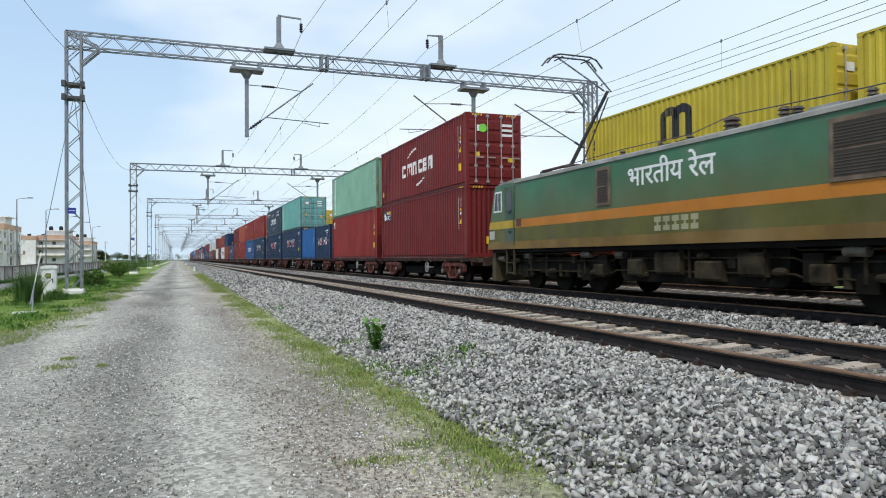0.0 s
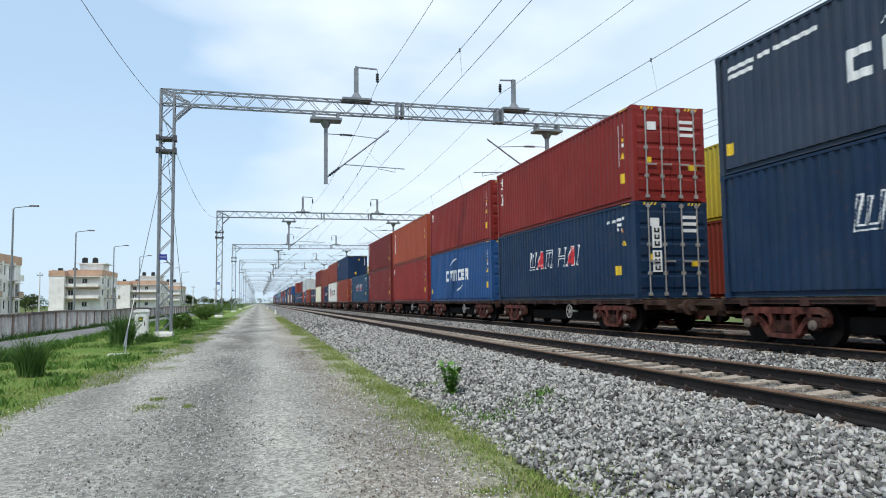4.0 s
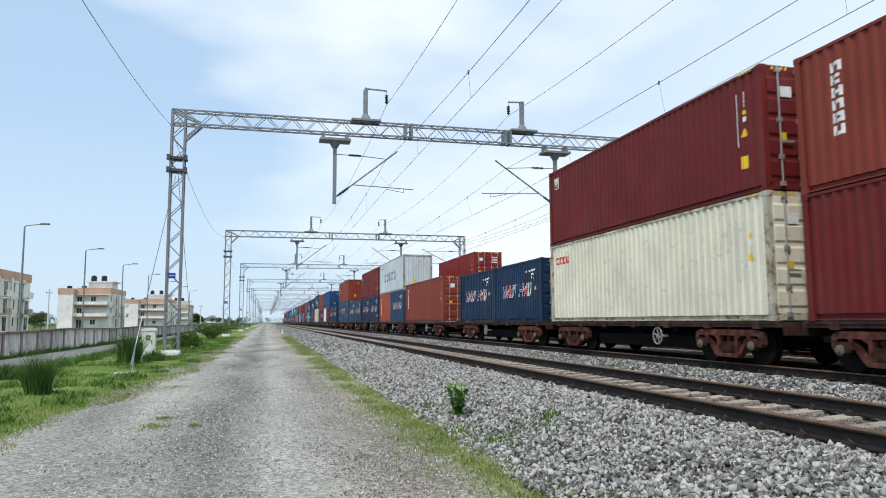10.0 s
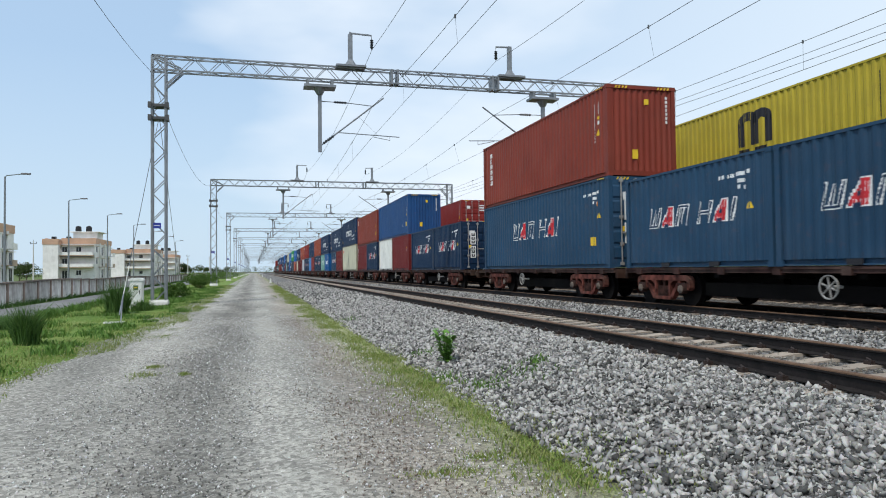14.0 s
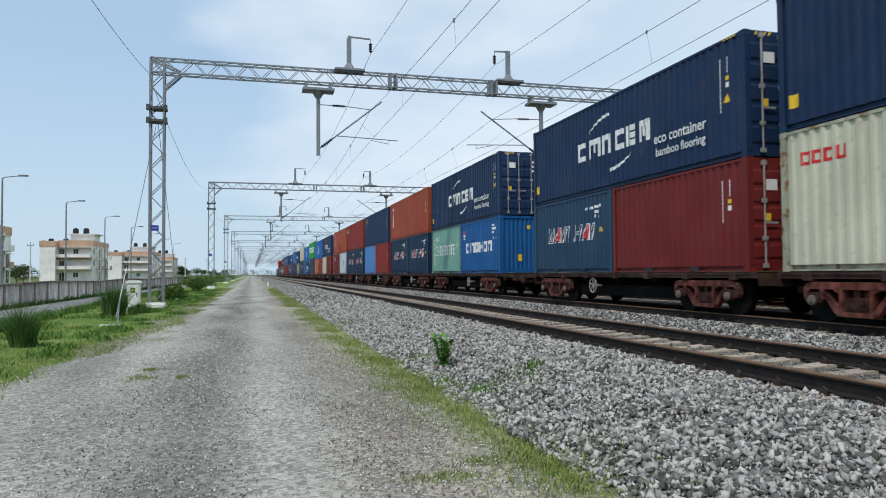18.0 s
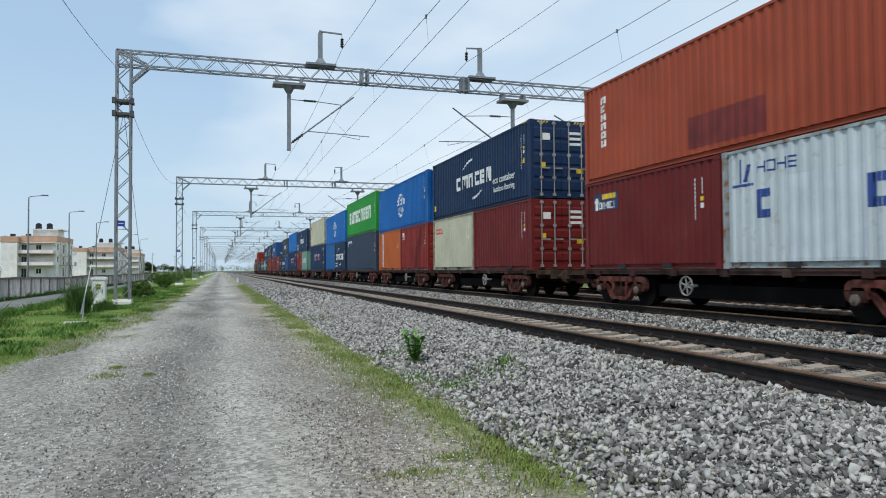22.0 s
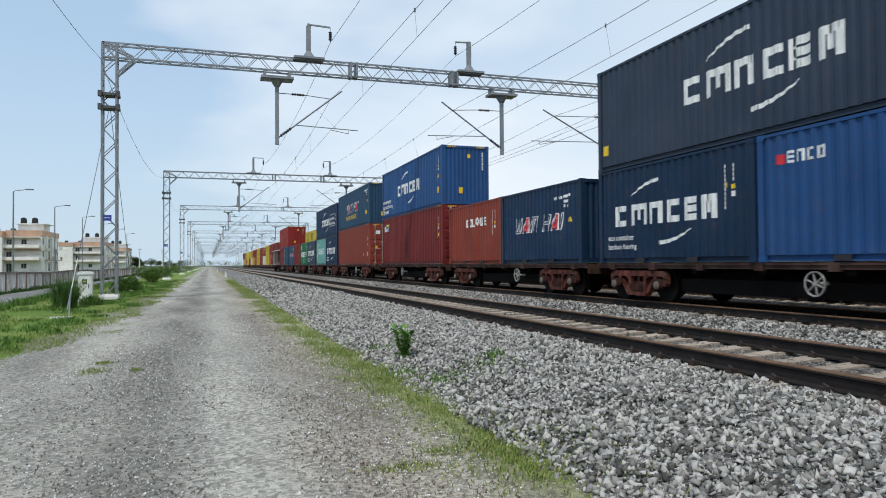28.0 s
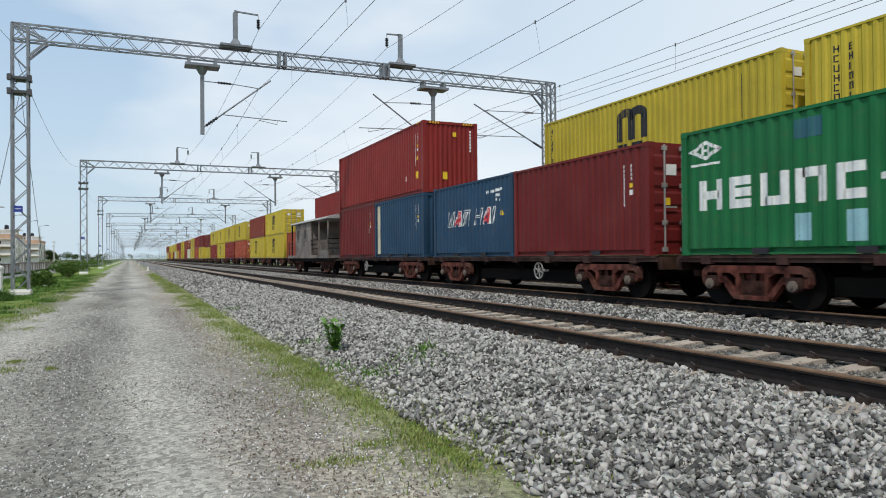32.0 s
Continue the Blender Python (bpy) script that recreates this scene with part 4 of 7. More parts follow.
        e = skin().quad(0.58, H - 0.51, 0.22, 0.07, 0.4).quad(0.55, H - 0.63, 0.18, 0.05, 0.4)
        d.s.v = [(x - 0.002, y, z) for x, y, z in d.s.v]
        e.s.v = [(x - 0.003, y, z) for x, y, z in e.s.v]
        out += [("logo", s, WHITE_MARK), ("logo", d, BLUE_MARK), ("logo", e, YELLOW_MARK)]
    elif kind == "flag":            # a small panel with a lower band of white blocks
        s = skin().quad(0.52, H - 0.86, 1.25, 0.50)
        d = skin().glyphs(0.80, H - 0.82, 0.13, 0.20, "onhoce", 0.02).quad(0.60, H - 0.84, 0.09, 0.36).quad(0.55, H - 0.62, 0.2, 0.07)
        e = skin().quad(0.92, H - 0.54, 0.80, 0.15)
        d.s.v = [(x - 0.002, y, z) for x, y, z in d.s.v]
        e.s.v = [(x - 0.002, y, z) for x, y, z in e.s.v]
        out += [("logo", s, paint("slate_panel", (0.03, 0.05, 0.12), 0.6, bump=0)), ("logo", d, WHITE_MARK), ("logo", e, YELLOW_MARK)]
    elif kind == "red_four":        # four red blocks in the far upper part
        s = skin().glyphs(0.55 if L > 8 else 0.5, H - 0.76, 0.25, 0.27, "oocu", 0.04)
        out.append(("logo", s, RED_MARK))
    elif kind == "spaced":          # five wide-set dark blue blocks
        s = skin()
        if L > 8:
            for k, ch in enumerate("cocco"):
                s.glyphs(3.06 + k * 1.21, 1.06, 0.66, 0.75, ch, 0, 0, 0.19)
            s.glyphs(1.25, H - 0.55, 0.16, 0.17, "ohce", 0.05).quad(0.45, H - 0.62, 0.5, 0.05).quad(0.66, H - 0.58, 0.05, 0.36)
        else:
            pale = skin().quad(1.76, 0.20, 1.88, 1.66)
            out.append(("patch", pale, paint("pale_patch", (0.56, 0.62, 0.66), 0.6, var=0.08, streak=0.3)))
            s.glyphs(1.0, 1.06, 0.50, 0.60, "c", 0, 0, 0.17).glyphs(3.66, 1.06, 0.50, 0.60, "c", 0, 0, 0.17).glyphs(1.04, 2.0, 0.22, 0.24, "hohe", 0.06, 0, 0.04)
            s.quad(0.32, 1.76, 0.6, 0.06).quad(0.55, 1.84, 0.05, 0.52).quad(0.62, 1.86, 0.16, 0.36, 0.3)
        out.append(("logo", s, BLUE_MARK))
    elif kind == "globe":           # white globe rings with a line of blocks through them
        s = skin()
        g, zz = c + 0.05, H * 0.50
        for r, w, q in ((0.74, 0.09, 1.0), (0.40, 0.07, 1.75)):
            s.arc(g, zz, r, w, 0, 180, q).arc(g, zz, r, w, 180, 360, q)
        s.glyphs(g - 0.98, zz + 0.04, 0.32, 0.34, "cocco", 0.08).glyphs(g - 0.75, zz - 0.34, 0.14, 0.20, "ohinnohe", 0.05)
        for k in range(6):
            s.glyphs(0.40, H - 0.80 - k * 0.27, 0.20, 0.20, "nchceo"[k], 0)
        out.append(("logo", s, WHITE_MARK))
    elif kind == "nine":            # nine heavy white blocks
        out.append(("logo", skin().glyphs(1.4, 1.05, 0.87, 0.97, "eunecneen", 0.12, 0, 0.27), WHITE_MARK))
    elif kind == "yellow_five":     # five small yellow blocks, a fine line below
        out.append(("logo", skin().glyphs(0.40, H - 0.66, 0.23, 0.32, "cenco", 0.045, 0, 0.06), YELLOW_MARK))
        out.append(("logo", skin().quad(0.5, H - 0.80, 0.4, 0.06).quad(1.2, H - 0.78, 0.35, 0.04), WHITE_MARK))
    elif kind == "white_five":      # five small white blocks, first one red
        out.append(("logo", skin().glyphs(0.75, H - 0.66, 0.20, 0.24, "enco", 0.04), WHITE_MARK))
        out.append(("logo", skin().quad(0.46, H - 0.66, 0.24, 0.20), RED_MARK))
    elif kind == "winged":          # small winged emblem with six small blocks
        s = skin().arc(0.75, H - 0.62, 0.26, 0.16, 20, 300).quad(0.35, H - 0.66, 0.5, 0.10, 0.3).glyphs(1.15, H - 0.58, 0.17, 0.20, "cnonou", 0.04)
        out.append(("logo", s, WHITE_MARK))
    elif kind == "hexagon":         # red and black hexagon, nine dark blocks
        u, z = 3.0, H * 0.5
        hexa = lambda v: 0.78 - 0.50 * abs(v - u - 0.62)
        core = lambda v: max(0.0, 0.26 - 0.85 * abs(v - u - 0.70))
        out.append(("logo", skin().columns(u, u + 1.24, lambda v: z + 0.03 + core(v), lambda v: z + hexa(v)), BLACK_MARK))
        out.append(("logo", skin().columns(u, u + 1.24, lambda v: z - hexa(v), lambda v: z - 0.03 - core(v)), RED_MARK))
        w = skin()
        w.glyphs(u + 1.5, z - 0.46, 0.2, 1.0, "i", 0.0, 0, 0.2).glyphs(u + 1.95, z - 0.46, 0.62, 0.74, "n", 0.14).glyphs(u + 2.7, z - 0.46, 0.2, 0.92, "i", 0.14, 0, 0.18).quad(u + 2.6, z + 0.16, 0.42, 0.14).glyphs(u + 3.1, z - 0.46, 0.62, 0.74, "e", 0.14).glyphs(u + 3.9, z - 0.46, 0.2, 0.74, "i", 0.1, 0, 0.18).quad(u + 4.0, z + 0.12, 0.28, 0.16).glyphs(u + 4.45, z - 0.46, 0.60, 0.74, "oeio", 0.14)
        out.append(("logo", w, BLACK_MARK))
    elif kind == "seven":           # seven heavy white blocks, a round red and white sign above
        out.append(("logo", skin().glyphs(0.90, 1.03, 0.54, 0.50, "cinohon", 0.095, 0, 0.15), WHITE_MARK))
        out.append(("logo", skin().columns(0.46, 0.84, lambda v: 2.03, lambda v: 2.03 + max(0.0, 0.19 ** 2 - (v - 0.65) ** 2) ** 0.5), RED_MARK))
        out.append(("logo", skin().columns(0.46, 0.84, lambda v: 2.02 - max(0.0, 0.19 ** 2 - (v - 0.65) ** 2) ** 0.5, lambda v: 2.01).quad(0.48, 1.74, 0.34, 0.05), WHITE_MARK))
        out.append(("marking", skin().quad(4.95, H - 0.42, 0.36, 0.10).quad(4.95, H - 0.58, 0.62, 0.11).quad(4.95, H - 0.74, 0.30, 0.10).quad(5.08, H - 1.0, 0.1, 0.1), WHITE_MARK))
        out.append(("label", skin().quad(5.40, H - 1.06, 0.15, 0.15), YELLOW_MARK))
    elif kind == "two_words":       # thirteen condensed white blocks in two words
        s = skin().glyphs(0.97, 1.04, 0.27, 0.57, "chinn", 0.06).glyphs(2.74, 1.04, 0.27, 0.57, "ehinnine", 0.06)
        for k in range(6):
            s.glyphs(0.48, H - 0.66 - 0.285 * k, 0.20, 0.18, "honoch"[k], 0, 0, 0.045)
        s.quad(1.04, 1.92, 0.76, 0.03).quad(1.04, 2.10, 0.76, 0.03).quad(1.04, 1.92, 0.03, 0.2).quad(1.77, 1.92, 0.03, 0.2).glyphs(1.12, 1.97, 0.09, 0.10, "ohnoe", 0.03)
        out.append(("logo", s, WHITE_MARK))
    elif kind == "slab_six":        # six tall white blocks, a diamond emblem above, two pale patches below
        s = skin()
        for k, ch in enumerate("heunc"):
            s.glyphs(0.50 + k * 0.755, 0.91, 0.60, 0.61, ch, 0, 0, 0.17)
        s.quad(4.28, 1.18, 0.22, 0.11).glyphs(4.60, 0.91, 0.55, 0.61, "n", 0, 0, 0.17)
        s.columns(0.22, 1.10, lambda v: 2.14 - max(0.0, 0.20 - 0.45 * abs(v - 0.66)), lambda v: 2.16 - max(0.0, 0.14 - 0.45 * abs(v - 0.66))).columns(0.22, 1.10, lambda v: 2.12 + max(0.0, 0.14 - 0.45 * abs(v - 0.66)), lambda v: 2.14 + max(0.0, 0.20 - 0.45 * abs(v - 0.66)))
        s.glyphs(0.57, 2.05, 0.18, 0.18, "h", 0, 0, 0.05).quad(0.28, 1.83, 0.76, 0.05)
        for k in range(4):
            s.quad(L - 1.3 + 0.26 * (k % 2), H - 0.35 - 0.16 * k, 0.16, 0.1)
        out.append(("logo", s, WHITE_MARK))
        out += [("patch", skin().quad(2.75, 0.25, 0.32, 0.48), CYAN_MARK), ("patch", skin().quad(3.70, 0.22, 0.35, 0.52), CYAN_MARK)]
        out.append(("patch", skin().quad(2.75, H - 0.55, 0.55, 0.34), paint("dull_blue_patch", (0.03, 0.12, 0.16), 0.6, bump=0)))
    elif kind == "script":          # five thin white blocks with a round flower
        s = skin().glyphs(2.25, H * 0.61, 0.30, 0.34, "cou", 0.08, 0, 0.08).arc(3.55, H * 0.69, 0.19, 0.17, 0, 180).arc(3.55, H * 0.69, 0.19, 0.17, 180, 360).glyphs(3.9, H * 0.61, 0.29, 0.34, "ue", 0.08, 0, 0.08)
        out.append(("logo", s, WHITE_MARK))
    elif kind == "monogram":        # big black arched monogram
        s = skin()
        z = H * 0.45
        for k in range(3):
            s.quad(4.95 + k * 0.66, z, 0.34, 0.85)
        for k in range(2):
            s.columns(4.95 + k * 0.66, 5.95 + k * 0.66, lambda v: z + 0.72 + 0.16 * max(0.0, 1 - ((v - 5.45 - 0.66 * k) / 0.3) ** 2), lambda v: z + 0.85 + 0.34 * max(0.0, 1 - ((v - 5.45 - 0.66 * k) / 0.5) ** 2) ** 0.5)
        s.glyphs(5.0, z - 0.62, 0.62, 0.52, "eo", 0.14, 0, 0.17)
        for k in range(8):
            s.glyphs(0.5, H - 0.55 - 0.25 * k, 0.14, 0.19, "hcuhcnoh"[k], 0)
        for k in range(11):
            s.quad(10.75, H - 0.50 - 0.12 * k, 0.045, 0.09)
        out.append(("logo", s, BLACK_MARK))
    elif kind == "two_columns":     # two columns of small black marks at the far end
        s = skin()
        for k in range(8):
            s.glyphs(0.85, H - 0.6 - 0.25 * k, 0.14, 0.19, "hcuhcnoh"[k], 0).glyphs(1.25, H - 0.62 - 0.25 * k, 0.14, 0.19, "ehinnino"[k], 0)
        out.append(("logo", s, BLACK_MARK))
    elif kind == "plain" and L > 8:          # small white notice low on the side
        out.append(("notice", skin().quad(L - 2.05, 0.62, 0.20, 0.20), WHITE_MARK))
    elif kind == "strip":           # cream upright band near the far end
        out.append(("logo", skin().quad(0.35, 0.15, 0.45, H - 0.35), paint("cream_band", (0.6, 0.55, 0.4), 0.6, bump=0)))
    if kind not in ("italic", "italic_words", "italic_hazard", "seven", "slab_six", "plain_bare", "monogram", "two_columns"):
        s = skin()
        for k in range(13 if L > 8 else 10):      # a long and a short upright line of small characters
            s.quad(L - 0.93, H - 0.52 - 0.10 * k, 0.036, 0.078)
            if k < 4:
                s.quad(L - 0.67, H - 0.52 - 0.10 * k, 0.036, 0.078)
        s.quad(L - 0.70, H - 1.16, 0.10, 0.12)
        out.append(("marking", s, WHITE_MARK))
        lab = skin().quad(L - 0.70, H - 0.99, 0.10, 0.10)
        if L > 8:
            lab.columns(L - 0.78, L - 0.54, lambda v: H - 1.52, lambda v: H - 1.52 + max(0.0, 0.21 - 1.75 * abs(v - L + 0.66)))
            if kind in ("badge", "plain", "arc", "arc_low", "column_short"):
                lab.quad(L - 0.80, 0.62, 0.24, 0.30)
        out.append(("label", lab, YELLOW_MARK))
    return out


END_MARKS = {}


def pieces(shape, kind):
    """The separate marks of a painted name: split along the side, or up it for names that stand upright."""
    lean = 0.24 if kind.startswith("italic") else 0.0
    upright = kind in ("column", "column_short", "column_patched", "panel_column")
    place = [v[2] if upright else v[1] + lean * v[2] for v in shape.v]
    spans = sorted((min(place[i] for i in f), max(place[i] for i in f), f) for f in shape.f)
    groups, end = [], None
    for a, b, f in spans:
        if end is None or a > end + 0.02:
            groups.append([])
            end = b
        groups[-1].append(f)
        end = max(end, b)
    out = []
    for g in groups:
        used = sorted({i for f in g for i in f})
        at = {i: k for k, i in enumerate(used)}
        out.append(Shape().add([shape.v[i] for i in used], [tuple(at[i] for i in f) for f in g]))
    return out




def end_marks(H):
    s, y = Shape(), Shape()
    for k in range(3):
        s.box(0.35, 0.85, -0.036, -0.031, H - 0.52 - 0.2 * k, H - 0.42 - 0.2 * k)
    s.box(-0.75, -0.45, -0.036, -0.031, H - 0.75, H - 0.5)
    y.box(-0.80, -0.64, -0.036, -0.031, 1.15, 1.32)
    y.box(0.6, 0.9, -0.036, -0.031, 0.95, 1.12)
    return s, y


def plain_end_marks(H):
    s, y = Shape(), Shape()
    for k in range(7):
        s.box(0.86, 0.93, 0.020, 0.026, H - 0.4 - 0.13 * k, H - 0.31 - 0.13 * k)
    y.box(-0.35, -0.15, 0.020, 0.026, 0.55, 0.85)
    y.box(0.1, 0.26, 0.020, 0.026, H - 0.6, H - 0.42)
    return s, y


def hazard_shape(L, H):
    """Slanted yellow bars on the upper rails of a high container's near end."""
    s = Shape()
    for k in range(4):
        y = -L / 2 + 0.30 + 0.12 * k
        s.slab([(y, H - 0.066), (y + 0.06, H - 0.066), (y + 0.10, H - 0.02), (y + 0.04, H - 0.02)], -SIDE_X - 0.003, -SIDE_X + 0.004)
        for x in (-0.95 + 0.12 * k, 0.55 + 0.12 * k):
            s.prism([(x, H - 0.11), (x + 0.06, H - 0.11), (x + 0.10, H - 0.03), (x + 0.04, H - 0.03)], -L / 2 - 0.001, -L / 2 + 0.006)
    return s


def plate_bars(z0, y):
    s = Shape()
    for k in range(3):
        s.box(-0.64, -0.46, y, y + 0.004, z0 + 0.05 + 0.2 * k, z0 + 0.10 + 0.2 * k)
        s.box(-0.64, -0.58, y, y + 0.004, z0 + 0.10 + 0.2 * k, z0 + 0.19 + 0.2 * k)
        s.box(-0.52, -0.46, y, y + 0.004, z0 + 0.10 + 0.2 * k, z0 + 0.19 + 0.2 * k)
    return s


WORDS = {"maroon": "dark maroon", "red": "dull red", "brown": "red-brown", "orange": "orange", "brick": "brick-orange", "navy": "navy blue", "deepnavy": "very dark navy", "greynavy": "dark slate blue",
         "steel": "steel blue", "blue": "royal blue", "midblue": "mid blue", "brightblue": "bright blue", "lightblue": "light blue", "teal": "turquoise", "palegreen": "pale green", "seagreen": "faded sea-green",
         "green": "bright green", "darkgreen": "dark green", "white": "dirty white", "cream": "rust-streaked cream", "tan": "dull cream", "grey": "pale grey", "yellow": "ochre yellow"}
MARK_WORDS = {"italic": "slanted white and red side marks", "italic_words": "slanted marks over yellow words", "italic_hazard": "slanted marks and a hazard label", "column": "white marks in a column", "column_patched": "a repainted maroon patch", "column_short": "three white marks in a column", "panel_column": "a white upright name panel", "badge": "a small corner badge", "flag": "a small corner panel",
              "red_four": "a small red mark", "spaced": "wide-set dark blue marks", "globe": "a white globe emblem", "nine": "heavy white block marks", "yellow_five": "a small yellow mark", "white_five": "a small white mark",
              "winged": "a small winged emblem", "hexagon": "a red and black hexagon emblem", "seven": "bold white marks", "two_words": "condensed white marks", "slab_six": "tall white marks and a diamond", "script": "thin white marks",
              "monogram": "a big black monogram", "two_columns": "black marks in columns", "strip": "a cream upright band"}


def container(color, kind, feet, x, y_far, z, door, place, high=None):
    """One corrugated steel container whose far end is at y_far."""
    L = 12.192 if feet == 40 else 6.058
    H = high or (2.896 if feet == 40 else 2.591)
    mark = "white arcs and block marks" if kind.startswith("arc") else MARK_WORDS.get(kind, "few marks")
    size = "long" if feet == 40 else "short"
    t = thing("shipping_container", (x, y_far - L / 2, z), f"{WORDS[color]} {size} container with {mark}", "shipping container", "containers on the trains")
    m = coat(color)
    body = part("shell", cached(("shell", L, H), lambda: shell_shape(L, H)), m, t)
    part("frame", cached(("frame", L, H, "passing" in place), lambda: frame_shape(L, H, "passing" not in place)), frame_coat(color), t)
    for sx in (-1, 1) if "passing" in place else ():
        for sy in (-1, 1):
            for cz in (0.0, H - 0.118):
                o = part("corner_casting", cached(("corner_casting",), casting_shape), frame_coat(color), t)
                o.location = (sx * (SIDE_X - 0.079), sy * (L / 2 - 0.0875), cz)
    if door:
        for side in (-1, 1):
            d = part("door", cached(("door", H, side), lambda: door_shape(H, side)), m, t)
            d.location.y = -L / 2 + 0.0
            for xx in ((-0.82, -0.3) if side < 0 else (0.3, 0.82)):
                b = part("locking_bar", cached(("locking_bar", H, xx), lambda: lockbar_shape(H, xx)), GALV_BAR, d)
        for key, i, mat in (("door_marking", 0, WHITE_MARK), ("door_label", 1, YELLOW_MARK)):
            e = tagged(part(key, cached((key, H), lambda: end_marks(H)[i]), mat, t), kind="stuff")
            e.location.y = -L / 2
    else:
        for key, i, mat in (("end_marking", 0, WHITE_MARK), ("end_label", 1, YELLOW_MARK)):
            e = tagged(part(key, cached((key, H), lambda: plain_end_marks(H)[i]), mat, t), kind="stuff")
            e.location.y = -L / 2
    if kind.startswith("italic") and door:
        for z0 in (H * 0.52, H * 0.52 - 0.72):
            p = part("name_plate", cached(("name_plate", door, z0), lambda: Shape().box(-0.70, -0.40, -0.048 if door else 0.014, -0.03 if door else 0.032, z0, z0 + 0.64)), WHITE_MARK, t, "white upright plate")
            p.location.y = -L / 2
            bars = tagged(part("plate_marking", cached(("plate_marking", door, z0), lambda: plate_bars(z0, -0.052 if door else 0.010)), BLACK_MARK, p), kind="stuff")
    if H > 2.7:
        tagged(part("hazard_stripes", cached(("hazard_stripes", L, H), lambda: hazard_shape(L, H)), YELLOW_MARK, t, "yellow height warning stripes"), kind="stuff")
    if feet == 20:
        # black plates paint the dark inside of the two pocket openings
        for yy in (-1.03, 1.03):
            fp = part("fork_pocket", cached(("fork_pocket",), lambda: Shape().box(-SIDE_X - 0.003, -SIDE_X + 0.02, -0.18, 0.18, 0.022, 0.135)), BLACK_MARK, t, "dark fork-lift pocket")
            fp.location.y = yy
    if kind == "arc" and door:
        g = part("round_sticker", cached(("round_sticker", H), lambda: Shape().tube((-0.5, -0.052, H - 0.62), (-0.5, -0.03, H - 0.62), 0.17, 20)), GREEN_MARK, t, "round green sticker")
        g.location.y = -L / 2
    near = "passing" in place
    key = (kind, L, H, near)
    if key not in END_MARKS:
        END_MARKS[key] = []
        for n, s, mt in emblem(kind, L, H):
            s = s.s if isinstance(s, Skin) else s
            END_MARKS[key] += [(n, p.mesh(n), mt) for p in (pieces(s, kind) if near and n == "logo" else [s])]
    for n, me, mt in END_MARKS[key]:
        if len(me.polygons):
            o = part(n, me, mt, t)
            if n in ("marking", "label") or not near:
                tagged(o, kind="stuff")
    return t


# ---------------------------------------------------------------- wagons
def bogie_frame_shape(side):
    """A cast side frame: a flat top bar that hooks down over the axles, two splayed struts with open windows and a spring seat."""
    s = Shape()
    x0, x1 = (-1.15, -1.0) if side < 0 else (1.0, 1.15)
    s.slab([(-1.30, 0.62), (-1.29, 0.72), (-1.22, 0.80), (-1.10, 0.835), (1.10, 0.835), (1.22, 0.80), (1.29, 0.72), (1.30, 0.62), (1.20, 0.60), (1.14, 0.685), (-1.14, 0.685), (-1.20, 0.60)], x0, x1)
    for d in (-1, 1):
        s.slab([(d * 1.30, 0.63), (d * 1.29, 0.50), (d * 1.24, 0.42), (d * 1.17, 0.46), (d * 1.19, 0.63)], x0, x1)
        s.slab([(d * 0.88, 0.69), (d * 0.85, 0.52), (d * 0.80, 0.46), (d * 0.74, 0.50), (d * 0.76, 0.69)], x0, x1)
        # splayed strut from the axle to the spring seat, in two facets
        s.slab([(d * 0.80, 0.58), (d * 0.70, 0.62), (d * 0.34, 0.22), (d * 0.44, 0.17), (d * 0.50, 0.21)], x0 + 0.015 * (side > 0), x1 - 0.015 * (side < 0))
        # upright guide beside the springs
        s.slab([(d * 0.40, 0.69), (d * 0.31, 0.69), (d * 0.31, 0.22), (d * 0.38, 0.22)], x0, x1)
        s.slab([(d * 0.40, 0.69), (d * 0.56, 0.69), (d * 0.40, 0.60)], x0, x1)
    s.slab([(-0.47, 0.24), (-0.42, 0.155), (0.42, 0.155), (0.47, 0.24)], x0 - 0.02 * (side < 0), x1 + 0.02 * (side > 0))
    return s


def bolster_end_shape(side):
    """The bolster's flat end on its spring plank, with two small openings above."""
    s = Shape()
    x = side * 1.05
    s.slab([(-0.31, 0.24), (0.31, 0.24), (0.31, 0.50), (0.26, 0.535), (-0.26, 0.535), (-0.31, 0.50)], x - 0.05, x + 0.05)
    for y0, y1 in ((-0.31, -0.25), (-0.05, 0.05), (0.25, 0.31)):
        s.box(x - 0.045, x + 0.045, y0, y1, 0.535, 0.69)
    for y0 in (-0.22, 0.04):
        s.box(min(x, x + side * 0.065), max(x, x + side * 0.065), y0, y0 + 0.18, 0.29, 0.33)
    return s


def wheelset_shape():
    s = Shape()
    for d in (-1, 1):
        s.disc((0, 0), 0.455, d * 0.84 - 0.065, d * 0.84 + 0.065, 28)
        s.disc((0, 0), 0.485, d * 0.775 - 0.015, d * 0.775 + 0.015, 28)
    s.tube((-1.05, 0, 0), (1.05, 0, 0), 0.085, 10)
    return s


def axle_box_shape(side):
    s = Shape()
    a, b = (-1.22, -1.06) if side < 0 else (1.06, 1.22)
    s.disc((0, 0), 0.13, a, b, 14)
    s.box(min(a, b) + 0.02, max(a, b), -0.16, 0.16, -0.05, 0.16)
    return s


